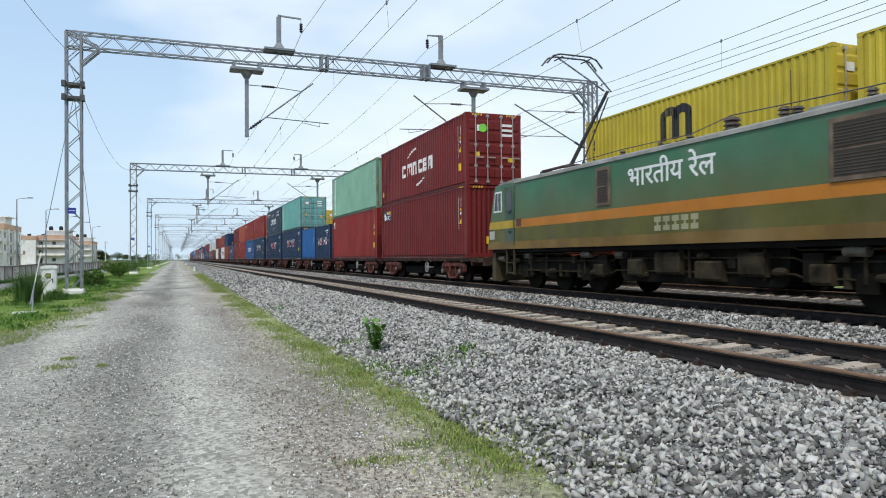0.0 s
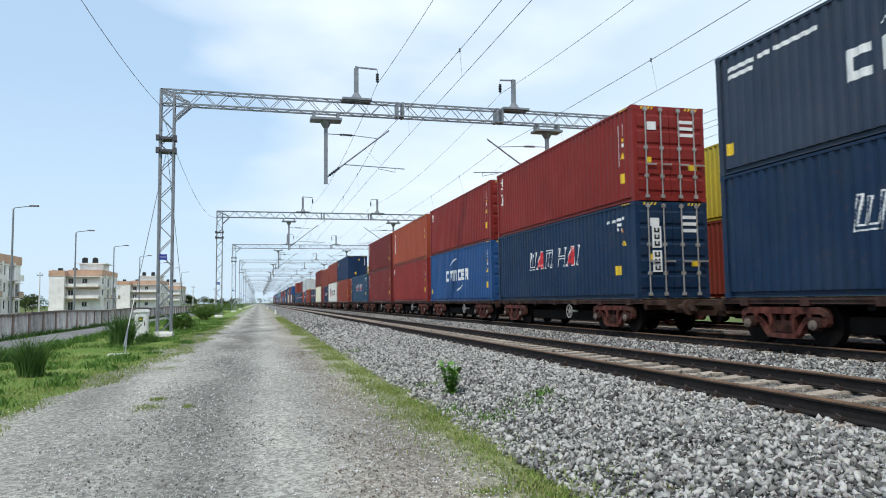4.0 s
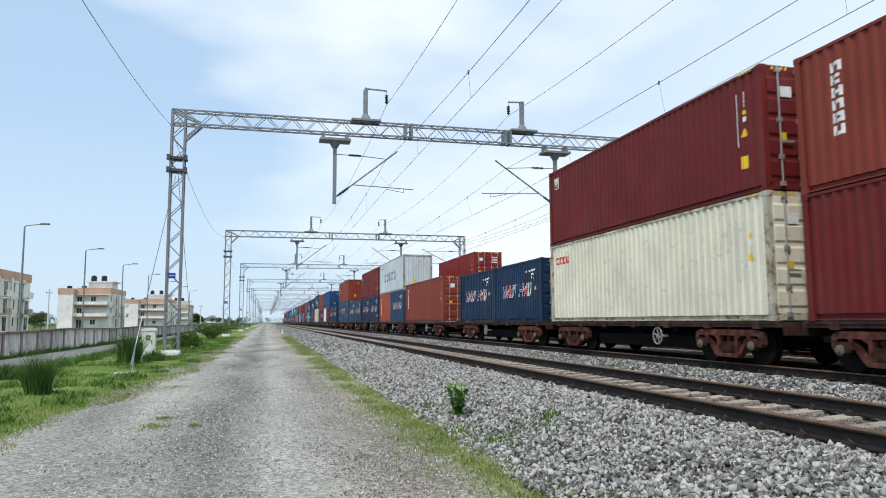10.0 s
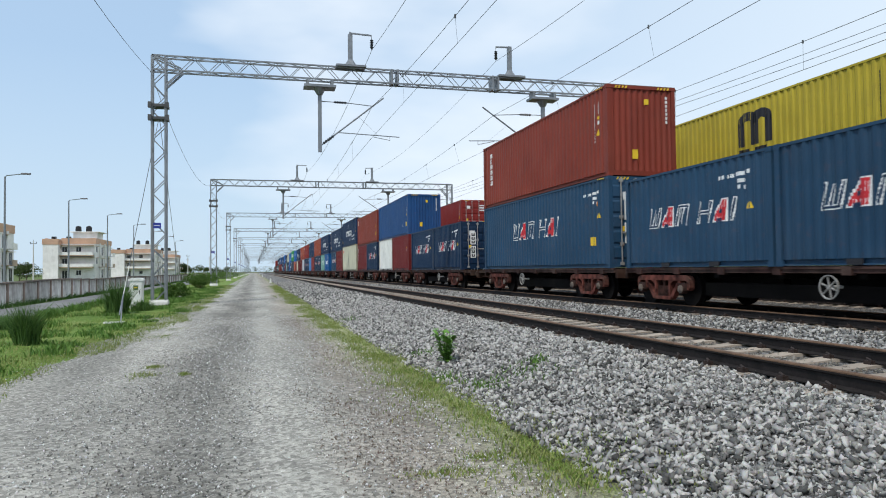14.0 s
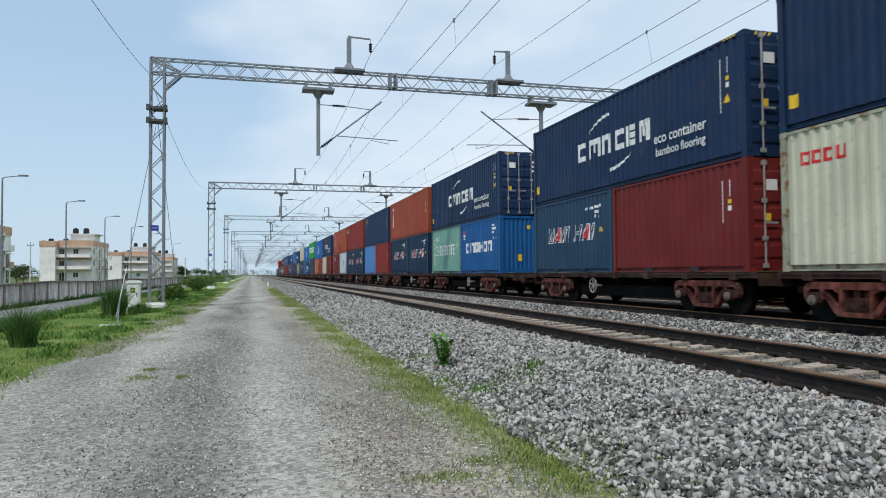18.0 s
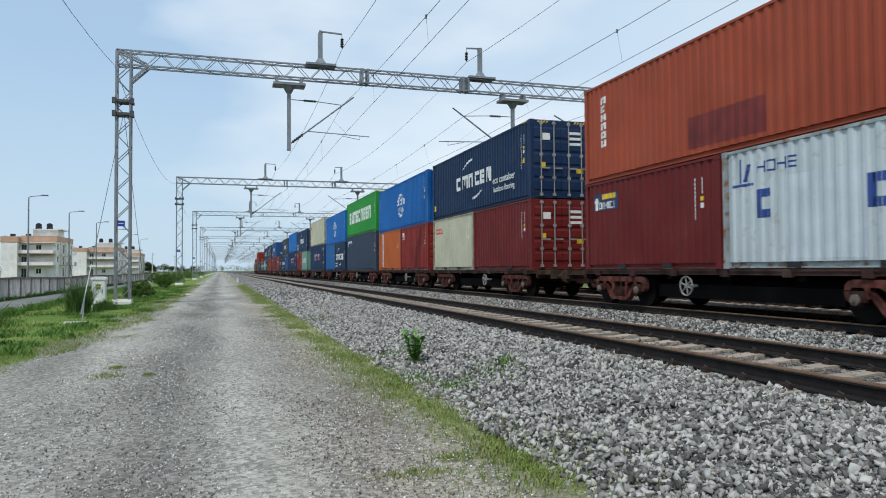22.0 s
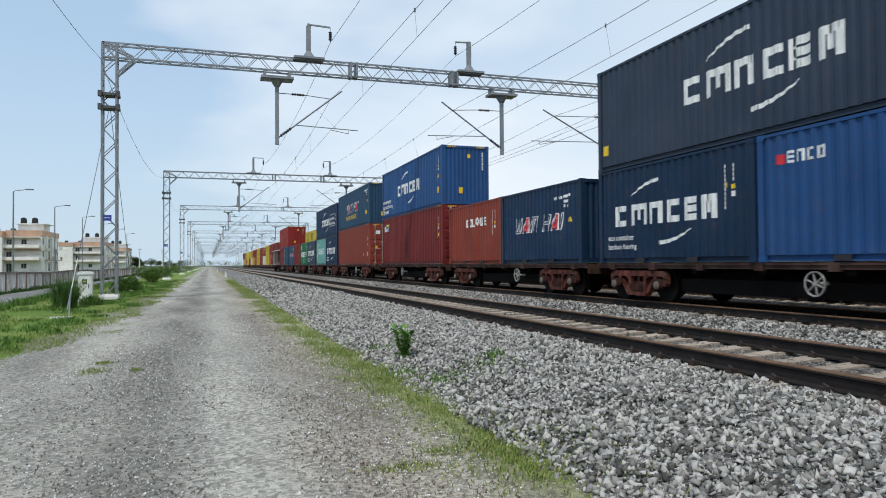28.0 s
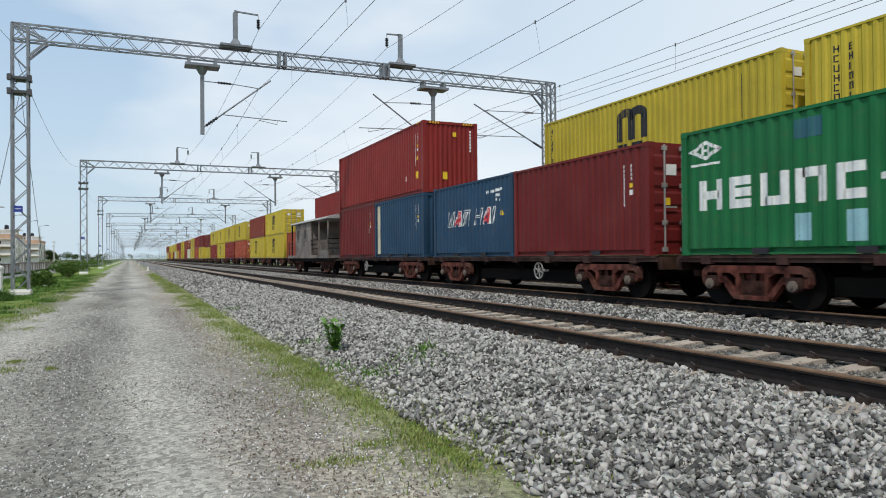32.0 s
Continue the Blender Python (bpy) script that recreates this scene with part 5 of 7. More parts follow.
def handwheel_shape():
    s = Shape()
    s.ring((0, 0), 0.25, 0.028, -0.03, 0.0, 24)
    for k in range(3):
        a = radians(60 * k + 20)
        s.slab([(0.24 * math.cos(a) - 0.012 * math.sin(a), 0.24 * math.sin(a) + 0.012 * math.cos(a)), (-0.24 * math.cos(a) - 0.012 * math.sin(a), -0.24 * math.sin(a) + 0.012 * math.cos(a)),
                (-0.24 * math.cos(a) + 0.012 * math.sin(a), -0.24 * math.sin(a) - 0.012 * math.cos(a)), (0.24 * math.cos(a) + 0.012 * math.sin(a), 0.24 * math.sin(a) - 0.012 * math.cos(a))], -0.015, 0.015)
    s.disc((0, 0), 0.04, -0.04, 0.3, 10)
    return s


def axle_cap_shape():
    return Shape().disc((0, 0), 0.105, -1.25, -1.215, 14).disc((0, 0), 0.05, -1.265, -1.25, 8)


def add_bogie(t, y, rail):
    bol = Shape()
    bol.box(-1.0, 1.0, -0.22, 0.22, 0.42, 0.66)
    b = part("bogie", cached(("bogie",), lambda: bol), BOGIE, t)
    b.location = (0, y, rail)
    for side in (-1, 1):
        part("side_frame", cached(("side_frame", side), lambda: bogie_frame_shape(side)), BOGIE, b)
        for d in (-1.0, 1.0):
            o = part("axle_box", cached(("axle_box", side), lambda: axle_box_shape(side)), paint("axle_box_cast", (0.050, 0.026, 0.021), 0.85, var=0.3, coarse=5, spec=0.15), b)
            o.location = (0, d, 0.46)
    part("bolster_end", cached(("bolster_end",), lambda: bolster_end_shape(-1)), paint("bolster_brown", (0.058, 0.026, 0.020), 0.85, var=0.5, coarse=6, dirt=0.2, spec=0.12), b, "dark brown bolster end")
    for d in (-1.0, 1.0):
        o = part("axle_cap", cached(("axle_cap",), axle_cap_shape), paint("axle_cap", (0.17, 0.135, 0.11), 0.7, var=0.5, coarse=7), b, "dull grey axle cap")
        o.location = (0, d, 0.46)
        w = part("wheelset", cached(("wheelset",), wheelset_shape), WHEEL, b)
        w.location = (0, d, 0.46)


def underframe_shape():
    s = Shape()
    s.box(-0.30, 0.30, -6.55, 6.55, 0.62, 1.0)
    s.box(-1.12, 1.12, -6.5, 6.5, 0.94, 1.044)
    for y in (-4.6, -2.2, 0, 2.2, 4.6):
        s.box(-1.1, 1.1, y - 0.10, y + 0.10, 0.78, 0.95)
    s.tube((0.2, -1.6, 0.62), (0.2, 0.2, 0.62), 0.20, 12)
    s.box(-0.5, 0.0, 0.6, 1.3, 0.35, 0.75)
    # added block, hides the bright ground where dark shade belongs below the frame
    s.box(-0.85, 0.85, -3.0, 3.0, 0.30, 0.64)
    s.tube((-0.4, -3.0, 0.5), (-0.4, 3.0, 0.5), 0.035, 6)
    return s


def sill_shape(side):
    s = Shape()
    a, b = sorted((side * 1.16, side * 1.06))
    s.box(a, b, -6.5, 6.5, 0.90, 1.02)
    s.box(min(a, side * 1.19), max(b, side * 1.19), -6.5, 6.5, 0.985, 1.046)
    for k in range(-3, 4):
        s.box(min(a, side * 1.20), max(b, side * 1.2), k * 1.9 - 0.12, k * 1.9 + 0.12, 0.86, 1.046)
    return s


def headstock_shape(length):
    """The end of the frame with the coupler, in front of y = 0."""
    s = Shape()
    s.box(-1.12, 1.12, -0.14, 0.0, 0.72, 1.02)
    s.slab([(-length, 0.62), (0.3, 0.62), (0.3, 0.92), (-length * 0.5, 0.86), (-length, 0.80)], -0.16, 0.16)
    s.box(-0.2, 0.2, -length - 0.15, -length + 0.1, 0.55, 0.88)
    if length > 0.7:
        s.slab([(-1.3, 0.86), (0.0, 0.86), (0.0, 1.02), (-1.0, 0.98)], -1.1, -0.6)
        s.slab([(-1.3, 0.86), (0.0, 0.86), (0.0, 1.02), (-1.0, 0.98)], 0.6, 1.1)
        s.box(-1.15, 1.15, -1.42, -1.28, 0.72, 1.0)
        for x in (-0.85, 0.85):
            s.tube((x, -1.4, 0.80), (x, -1.85, 0.80), 0.09, 10)
            s.tube((x, -1.85, 0.80), (x, -1.9, 0.80), 0.22, 14)
    return s


def wagon(x, y_mid, near_end, far_end, place, hand=-1.6):
    t = thing("flat_wagon", pose(x, y_mid, RAIL_TOP) @ Matrix.Diagonal((1, S, S, 1)), f"rust-brown container flat wagon {place}", "railway wagon", "container flat wagons")
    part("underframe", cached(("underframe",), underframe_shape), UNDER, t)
    for side in (-1, 1):
        part("side_sill", cached(("side_sill", side), lambda: sill_shape(side)), paint("wagon_sill", (0.060, 0.028, 0.023), 0.9, var=0.45, dirt=0.2, coarse=2), t)
    for sgn, ln in ((1, near_end), (-1, far_end)):
        h = part("headstock", cached(("headstock", ln), lambda: headstock_shape(ln)), paint("headstock_brown", (0.050, 0.026, 0.019), 0.9, var=0.45, dirt=0.2, coarse=2, spec=0.12), t)
        h.matrix_basis = pose(0, -6.5 * sgn, 0, 0, 0, 0 if sgn > 0 else 180)
    for y in (-4.55, 4.55):
        add_bogie(t, y, 0.0)
    w = part("handwheel", cached(("handwheel",), handwheel_shape), paint("handwheel_white", (0.33, 0.32, 0.30), 0.7, var=0.35, coarse=6), t, "pale spoked brake handwheel")
    w.location = (-1.22, hand, 0.62)
    return t


# lower boxes from the near end on: (colour, marks) once for forty feet, twice for twenty; then the upper box; then which boxes show doors (lower, upper)
CONSIST = [
    ((("maroon", "flag"),), ("maroon", "arc"), 0, 1), ((("red", "badge"),), ("palegreen", "panel_column"), 1, 0), ((("navy", "italic"), ("blue", "plain")), None, 1, 0), ((("navy", "italic"),), ("teal", "panel_column"), 1, 1), ((("navy", "italic"),), ("greynavy", "arc_top"), 1, 1),
    ((("navy", "italic"),), ("red", "column_short"), 1, 1), ((("midblue", "arc"),), ("red", "badge"), 1, 1), ((("red", "badge"),), ("brick", "column"), 1, 1), ((("maroon", "column_short"),), ("maroon", "column_short"), 1, 1), ((("steel", "italic"),), None, 1, 0),
    ((("brown", "badge"),), ("deepnavy", "yellow_five"), 1, 0), ((("white", "hexagon"),), ("brown", "badge"), 1, 0), ((("navy", "italic"), ("maroon", "plain")), ("brown", "column"), 1, 0), ((("cream", "red_four"),), ("maroon", "badge"), 1, 1), ((("navy", "italic"), ("navy", "italic")), None, 1, 0),
    ((("brown", "column"),), None, 1, 0), ((("steel", "italic"), ("brick", "column")), ("grey", "spaced"), 1, 0), ((("navy", "italic_hazard"), ("navy", "italic")), ("maroon", "column_short"), 0, 1), ((("steel", "italic"), ("steel", "italic")), None, 1, 0), ((("steel", "italic"),), ("brown", "column"), 1, 0),
    ((("navy", "italic"), ("navy", "italic")), None, 1, 0), ((("maroon", "plain"), ("white", "plain")), ("midblue", "plain"), 1, 0), ((("navy", "italic"), ("maroon", "column_short")), ("brown", "badge"), 1, 0), ((("tan", "red_four"),), ("deepnavy", "arc_words"), 1, 0), ((("maroon", "plain"), ("steel", "italic")), ("deepnavy", "arc_words"), 1, 1),
    ((("blue", "seven"), ("seagreen", "two_words")), ("deepnavy", "arc_words"), 0, 1), ((("navy", "italic"), ("navy", "italic")), ("brick", "column"), 1, 0), ((("red", "plain"), ("lightblue", "plain")), ("deepnavy", "yellow_five"), 0, 0), ((("navy", "italic"), ("navy", "italic")), ("red", "flag"), 1, 1), ((("grey", "spaced"), ("maroon", "flag")), ("brick", "column_patched"), 1, 1),
    ((("maroon", "plain"), ("tan", "red_four")), ("deepnavy", "arc_words"), 1, 1), ((("red", "badge"), ("orange", "panel_column")), ("brightblue", "globe"), 1, 0), ((("greynavy", "winged"),), ("green", "nine"), 1, 0), ((("navy", "arc_small"), ("blue", "plain")), ("brightblue", "globe"), 1, 0), ((("deepnavy", "italic"),), ("tan", "red_four"), 1, 1),
    ((("seagreen", "two_words"), ("red", "badge")), ("deepnavy", "arc_low"), 0, 1), ((("deepnavy", "italic"),), ("brightblue", "plain"), 1, 0), ((("midblue", "white_five"), ("navy", "arc_small")), ("greynavy", "arc"), 0, 1), ((("navy", "italic"), ("brown", "script")), None, 0, 0), ((("maroon", "flag"),), ("midblue", "arc_low"), 1, 0),
    ((("brown", "plain"),), ("steel", "italic_words"), 1, 0), ((("navy", "arc_small"), ("teal", "two_words")), ("deepnavy", "arc_boxed"), 0, 1), ((("greynavy", "arc_small"), ("darkgreen", "slab_six")), None, 0, 0), ((("maroon", "plain"), ("steel", "italic")), None, 1, 0), ((("steel", "strip"), ("maroon", "plain")), ("red", "plain"), 0, 0),
]
FIRST_FAR, WAGON_STEP, SET_GAP = 39.1 * S, 13.755 * S, 3.055 * S
MOVING = []


def load(x, far, low, up, dl, du, place):
    """The containers of one wagon, whose far box end is at y = far."""
    out, y = [], far
    h = 2.896
    if len(low) == 1:
        out.append(container(*low[0], 40, x, far, DECK, dl, place))
    else:
        h = 2.591
        out.append(container(*low[1], 20, x, far, DECK, 0, place))
        out.append(container(*low[0], 20, x, far - 6.134, DECK, dl, place))
    if up:
        out.append(container(*up, 40, x, far, DECK + h + 0.006, du, place + " on top of another"))
    return out


for k, (low, up, dl, du) in enumerate(CONSIST):
    far = FIRST_FAR + WAGON_STEP * k + SET_GAP * (k // 5)
    MOVING.append(wagon(TRACKS[1], far - 6.096, 1.45 if k % 5 == 0 else 0.45, 1.45 if k % 5 == 4 else 0.45, "in the passing train", 1.32 if k % 5 == 4 else 1.42 if k in (2, 12, 32) else -1.5))
    MOVING += load(TRACKS[1], far, low, up, dl, du, "on the passing train")

# the standing train on the third track
STANDING = [(-14.3, (("yellow", "plain"),), ("yellow", "two_columns")), (-0.55, (("red", "badge"),), ("yellow", "two_columns")), (13.6, (("red", "badge"),), ("yellow", "two_columns")), (27.05, (("brown", "plain"),), ("yellow", "monogram")), (40.8, (("brown", "plain"),), None),
            (56.9, (("maroon", "plain"),), None), (70.3, (("red", "plain"),), ("red", "plain")), (84.4, (("brick", "plain"),), None), (98.9, (("yellow", "monogram"),), ("yellow", "monogram")), (112.9, (("yellow", "monogram"),), ("brown", "plain")),
            (130.2, (("brick", "plain"),), ("yellow", "monogram")), (144.0, (("red", "plain"),), ("yellow", "monogram")), (157.7, (("yellow", "monogram"),), ("yellow", "monogram")), (171.5, (("red", "plain"),), ("yellow", "monogram")), (185.2, (("yellow", "plain"), ("yellow", "plain")), ("maroon", "plain"))]
STANDING += [(202.0 + 13.765 * k + 3.05 * (k // 5), ((("yellow", "brick", "yellow", "tan", "red")[k % 5], ("monogram", "plain", "monogram", "plain", "plain")[k % 5]),), None if k % 7 == 3 else (("maroon", "red", "yellow", "yellow", "brown", "yellow")[k % 6], ("plain", "plain", "monogram", "monogram", "plain", "monogram")[k % 6])) for k in range(14)]
for k, (far, low, up) in enumerate(STANDING):
    far *= S
    wagon(TRACKS[2], far - 6.1, 0.45 if k % 5 else 1.45, 1.45 if k % 5 == 4 else 0.45, "in the standing train")
    load(TRACKS[2], far, low, up, 1, 1, "on the standing train")


# ---------------------------------------------------------------- locomotive
def loco_end(z):
    """Half length of the body at height z over the rails; the cab fronts lean back a little."""
    return float(np.interp(z, [1.2, 1.34, 2.06, 3.45, 3.66, 3.8], [10.5, 10.55, 10.42, 9.98, 9.85, 9.5]))


def band(z0, z1, half, steps=1):
    zs = [z0 + (z1 - z0) * k / steps for k in range(steps + 1)]
    return Shape().slab([(-loco_end(z), z) for z in zs] + [(loco_end(z), z) for z in reversed(zs)], -half, half)


def locomotive(y_mid):
    t = thing("electric_locomotive", pose(TRACKS[1], y_mid, RAIL_TOP) @ Matrix.Diagonal((1, S, S, 1)), "dusty green electric locomotive with an orange stripe", "locomotive")
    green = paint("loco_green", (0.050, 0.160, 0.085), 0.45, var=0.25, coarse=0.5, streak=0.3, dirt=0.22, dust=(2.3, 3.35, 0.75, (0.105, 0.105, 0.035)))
    olive = paint("loco_olive", (0.105, 0.098, 0.020), 0.55, var=0.25, coarse=0.7, streak=0.3, dirt=0.2)
    orange = paint("loco_orange", (0.47, 0.17, 0.014), 0.5, var=0.15, coarse=0.8, dirt=0.15)
    dusty = paint("loco_roof", (0.26, 0.27, 0.26), 0.8, var=0.25, dirt=0.5)
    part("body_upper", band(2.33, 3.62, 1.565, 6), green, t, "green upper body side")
    part("body_stripe", band(2.06, 2.33, 1.567), orange, t, "orange waist stripe")
    part("body_lower", band(1.60, 2.06, 1.565), olive, t, "dusty olive lower body side")
    part("solebar", band(1.34, 1.60, 1.575), paint("loco_tan", (0.19, 0.115, 0.030), 0.7, var=0.25, coarse=0.8, dirt=0.2), t, "tan-brown bottom strip")
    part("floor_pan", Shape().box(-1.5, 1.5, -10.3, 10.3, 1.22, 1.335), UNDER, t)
    rf = Shape().prism([(-1.56, 3.60), (-1.50, 3.70), (-1.2, 3.79), (1.2, 3.79), (1.50, 3.70), (1.56, 3.60)], -8.3, 8.3)
    part("roof", rf, dusty, t)
    for s in (1, -1):
        part("cab_roof", Shape().slab([(s * 8.28, 3.60), (s * 9.86, 3.60), (s * 9.7, 3.70), (s * 8.28, 3.76)], -1.50, 1.50), dusty, t)
    part("gutter", Shape().box(-1.60, -1.54, -8.3, 8.3, 3.58, 3.66), paint("loco_gutter", (0.34, 0.33, 0.31), 0.8, var=0.25, dirt=0.3), t, "pale roof gutter")
    for y0, y1, z0, z1, cols, rows in ((2.72, 3.38, 2.44, 3.48, 1, 2), (-8.2, -3.95, 2.34, 3.46, 4, 2)):
        rim = part("louvre_panel", Shape().box(-1.60, -1.55, y0, y1, z0, z1), paint("louvre_rim", (0.16, 0.115, 0.085), 0.8, var=0.3, coarse=3), t, "rusty louvre frame")
        for a in range(cols):
            for b in range(rows):
                w, h = (y1 - y0 - 0.14) / cols, (z1 - z0 - 0.14) / rows
                ya, za = y0 + 0.07 + a * w, z0 + 0.07 + b * h
                g = part("grille", Shape().box(-1.606, -1.59, ya + 0.02, ya + w - 0.02, za + 0.02, za + h - 0.02), paint("louvre_dark", (0.045, 0.038, 0.03), 0.8), rim)
                sl = Shape()
                for k in range(7):
                    zz = za + 0.05 + (h - 0.1) * k / 7
                    sl.box(-1.612, -1.605, ya + 0.03, ya + w - 0.03, zz, zz + 0.02)
                tagged(part("slat_set", sl, paint("louvre_slat", (0.075, 0.06, 0.05), 0.8), rim), kind="stuff")
    # cab side: window, recessed door, handrails, at both ends
    glass = paint("cab_glass", (0.03, 0.04, 0.045), 0.08, bump=0, grain=0.0)
    jamb = paint("cab_green", (0.035, 0.085, 0.055), 0.6, var=0.2, dirt=0.3)
    for s in (1, -1):
        d = part("cab_door", Shape().box(-1.572, -1.56, min(s * 8.42, s * 9.12), max(s * 8.42, s * 9.12), 1.50, 3.50), jamb, t, "dark green cab door")
        part("door_window", Shape().box(-1.578, -1.57, min(s * 8.55, s * 8.98), max(s * 8.55, s * 8.98), 2.65, 3.32), glass, d)
        part("door_jamb", Shape().box(-1.60, -1.56, min(s * 8.36, s * 8.42), max(s * 8.36, s * 8.42), 1.45, 3.52), jamb, d)
        for z in (1.9, 2.6):
            part("door_handle", Shape().box(-1.60, -1.57, s * 8.75 - 0.12, s * 8.75 + 0.05, z, z + 0.07), BLACK_MARK, d)
        for side in (-1, 1):
            fr = part("cab_window", Shape().slab([(s * 9.36, 2.66), (s * 10.02, 2.66), (s * 9.88, 3.40), (s * 9.36, 3.40)], side * 1.55, side * 1.58), WHITE_PAINT, t, "white-framed cab side window")
            for ya, yb, yc in ((9.42, 9.62, 9.62), (9.67, 9.96, 9.84)):
                part("pane", Shape().slab([(s * ya, 2.72), (s * yb, 2.72), (s * yc, 3.34), (s * ya, 3.34)], side * 1.578, side * 1.585), glass, fr)
        part("side_stripe", Shape().slab([(s * 8.3, 2.06), (s * 10.42, 2.06), (s * 10.36, 2.33), (s * 8.3, 2.33)], -1.574, -1.562), paint("stripe_yellow", (0.42, 0.29, 0.03), 0.5, var=0.15), t, "yellow stripe on the cab")
        part("vent_patch", Shape().box(-1.575, -1.56, min(s * 7.88, s * 8.24), max(s * 7.88, s * 8.24), 2.10, 2.36), paint("patch_brown", (0.13, 0.06, 0.045), 0.8), t)
        part("cab_plate", Shape().box(-1.575, -1.56, min(s * 9.97, s * 10.38), max(s * 9.97, s * 10.38), 1.70, 2.00), paint("plate_grey", (0.42, 0.44, 0.40), 0.7, dirt=0.3), t, "pale grey plate")
        w = Shape()
        za, zb = 2.62, 3.45
        for x0, x1 in ((-1.35, -0.1), (0.1, 1.35)):
            w.add([(x0, s * (loco_end(za) + 0.01), za), (x1, s * (loco_end(za) + 0.01), za), (x1, s * (loco_end(zb) + 0.01), zb), (x0, s * (loco_end(zb) + 0.01), zb)], [(0, 1, 2, 3)])
        part("windscreen", w, glass, t)
        for x in (-0.95, 0.95):
            b = Shape()
            b.tube((x, s * 10.3, 1.1), (x, s * 10.85, 1.1), 0.11, 12)
            b.tube((x, s * 10.85, 1.1), (x, s * 10.92, 1.1), 0.25, 18)
            part("buffer", b, DARK_STEEL, t)
            part("marker_lamp", Shape().tube((x * 0.9, s * 10.4, 1.85), (x * 0.9, s * 10.48, 1.85), 0.11, 14), WHITE_PAINT, t)
        part("coupler", Shape().box(-0.18, 0.18, min(s * 10.1, s * 10.9), max(s * 10.1, s * 10.9), 0.85, 1.2), DARK_STEEL, t)
        part("snow_guard", Shape().slab([(s * 10.5, 0.2), (s * 10.5, 1.3), (s * 10.2, 1.3), (s * 10.25, 0.2)], -1.42, 1.42), paint("guard_olive", (0.075, 0.062, 0.032), 0.8, var=0.3), t)
    # lettering and number bars
    me = letters("भारतीय रेल", 0.80)
    xs = [v.co.x for v in me.vertices]
    wide = max(xs) - min(xs) if xs else 1
    tx = Shape()
    tx.add([(-1.57 - v.co.z - 0.002, 1.95 - (v.co.x - min(xs)) * 3.1 / wide, 2.84 + v.co.y * 0.86) for v in me.vertices], [tuple(p.vertices) for p in me.polygons])
    part("lettering", tx, WHITE_MARK, t, "white painted lettering")
    faded = paint("faded_number", (0.33, 0.32, 0.19), 0.7)
    for k in range(5):
        y = 0.92 - 0.32 * k
        bar = Shape().box(-1.572, -1.566, y - 0.24, y, 1.67, 1.80).box(-1.572, -1.566, y - 0.24, y, 1.88, 2.01).box(-1.572, -1.566, y - 0.15, y - 0.09, 1.80, 1.88)
        part("number_bar", bar, faded, t)
    # roof gear
    for y, r, h in ((6.1, 0.10, 0.22), (3.2, 0.09, 0.26), (1.6, 0.08, 0.24), (0.5, 0.10, 0.22), (-0.85, 0.19, 0.42), (-2.28, 0.13, 0.36), (-2.6, 0.13, 0.30), (-4.2, 0.10, 0.30), (-5.4, 0.10, 0.3)):
        ins = Shape()
        for k in range(4):
            ins.tube((-0.85, y, 3.74 + h * k / 4), (-0.85, y, 3.74 + h * (k + 0.7) / 4), r, 10, r * 0.7)
        part("roof_insulator", ins, paint("roof_insulator", (0.07, 0.055, 0.045), 0.5), t)
    part("roof_busbar", Shape().path([(-0.8, 6.1, 3.98), (-0.85, 3.2, 4.02), (-0.85, 1.6, 4.0), (-0.85, 0.5, 3.98), (-0.85, -0.85, 4.18), (-0.85, -2.28, 4.12), (-0.85, -4.2, 4.05), (-0.8, -5.4, 4.06)], 0.014), DARK_STEEL, t)
    for y0, y1, z in ((-3.6, -2.9, 3.92), (-8.0, -6.4, 3.9), (3.8, 5.0, 3.88)):
        part("roof_box", Shape().prism([(-0.95, 3.77), (-0.9, z), (0.9, z), (0.95, 3.77)], y0, y1), dusty, t)
    p = part("pantograph", Shape().path([(-0.6, 6.4, 4.0), (0.6, 6.4, 4.0), (0.6, 8.2, 4.0), (-0.6, 8.2, 4.0), (-0.6, 6.4, 4.0)], 0.05), paint("pantograph_base", (0.06, 0.03, 0.025), 0.7), t)
    part("lower_arm", Shape().tube((0, 7.5, 4.02), (0, 5.2, 6.15), 0.07, 8, 0.05), DARK_STEEL, p)
    part("upper_arm", Shape().path([(-0.12, 5.2, 6.15), (-0.5, 7.2, 7.65)], 0.028).path([(0.12, 5.2, 6.15), (0.5, 7.2, 7.65)], 0.028), DARK_STEEL, p)
    part("thrust_rod", Shape().tube((0.15, 7.0, 4.02), (0.12, 5.35, 6.0), 0.022, 6), DARK_STEEL, p)
    for y in (7.05, 7.4):
        part("contact_strip", Shape().path([(-1.02, y, 7.42), (-0.8, y, 7.68), (-0.55, y, 7.76), (0.55, y, 7.76), (0.8, y, 7.68), (1.02, y, 7.42)], 0.03), DARK_STEEL, p)
    for x in (-0.5, 0.5):
        part("head_link", Shape().tube((x, 6.95, 7.66), (x, 7.5, 7.66), 0.025), DARK_STEEL, p)
    for x, y in ((-0.6, 6.4), (0.6, 6.4), (-0.6, 8.2), (0.6, 8.2)):
        part("base_insulator", Shape().tube((x, y, 3.76), (x, y, 4.0), 0.12, 8, 0.08), PORCELAIN, p)
    # running gear
    case = paint("loco_case", (0.034, 0.027, 0.016), 0.85, var=0.5, coarse=3, spec=0.15)
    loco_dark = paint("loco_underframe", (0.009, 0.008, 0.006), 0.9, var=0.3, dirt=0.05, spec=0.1)
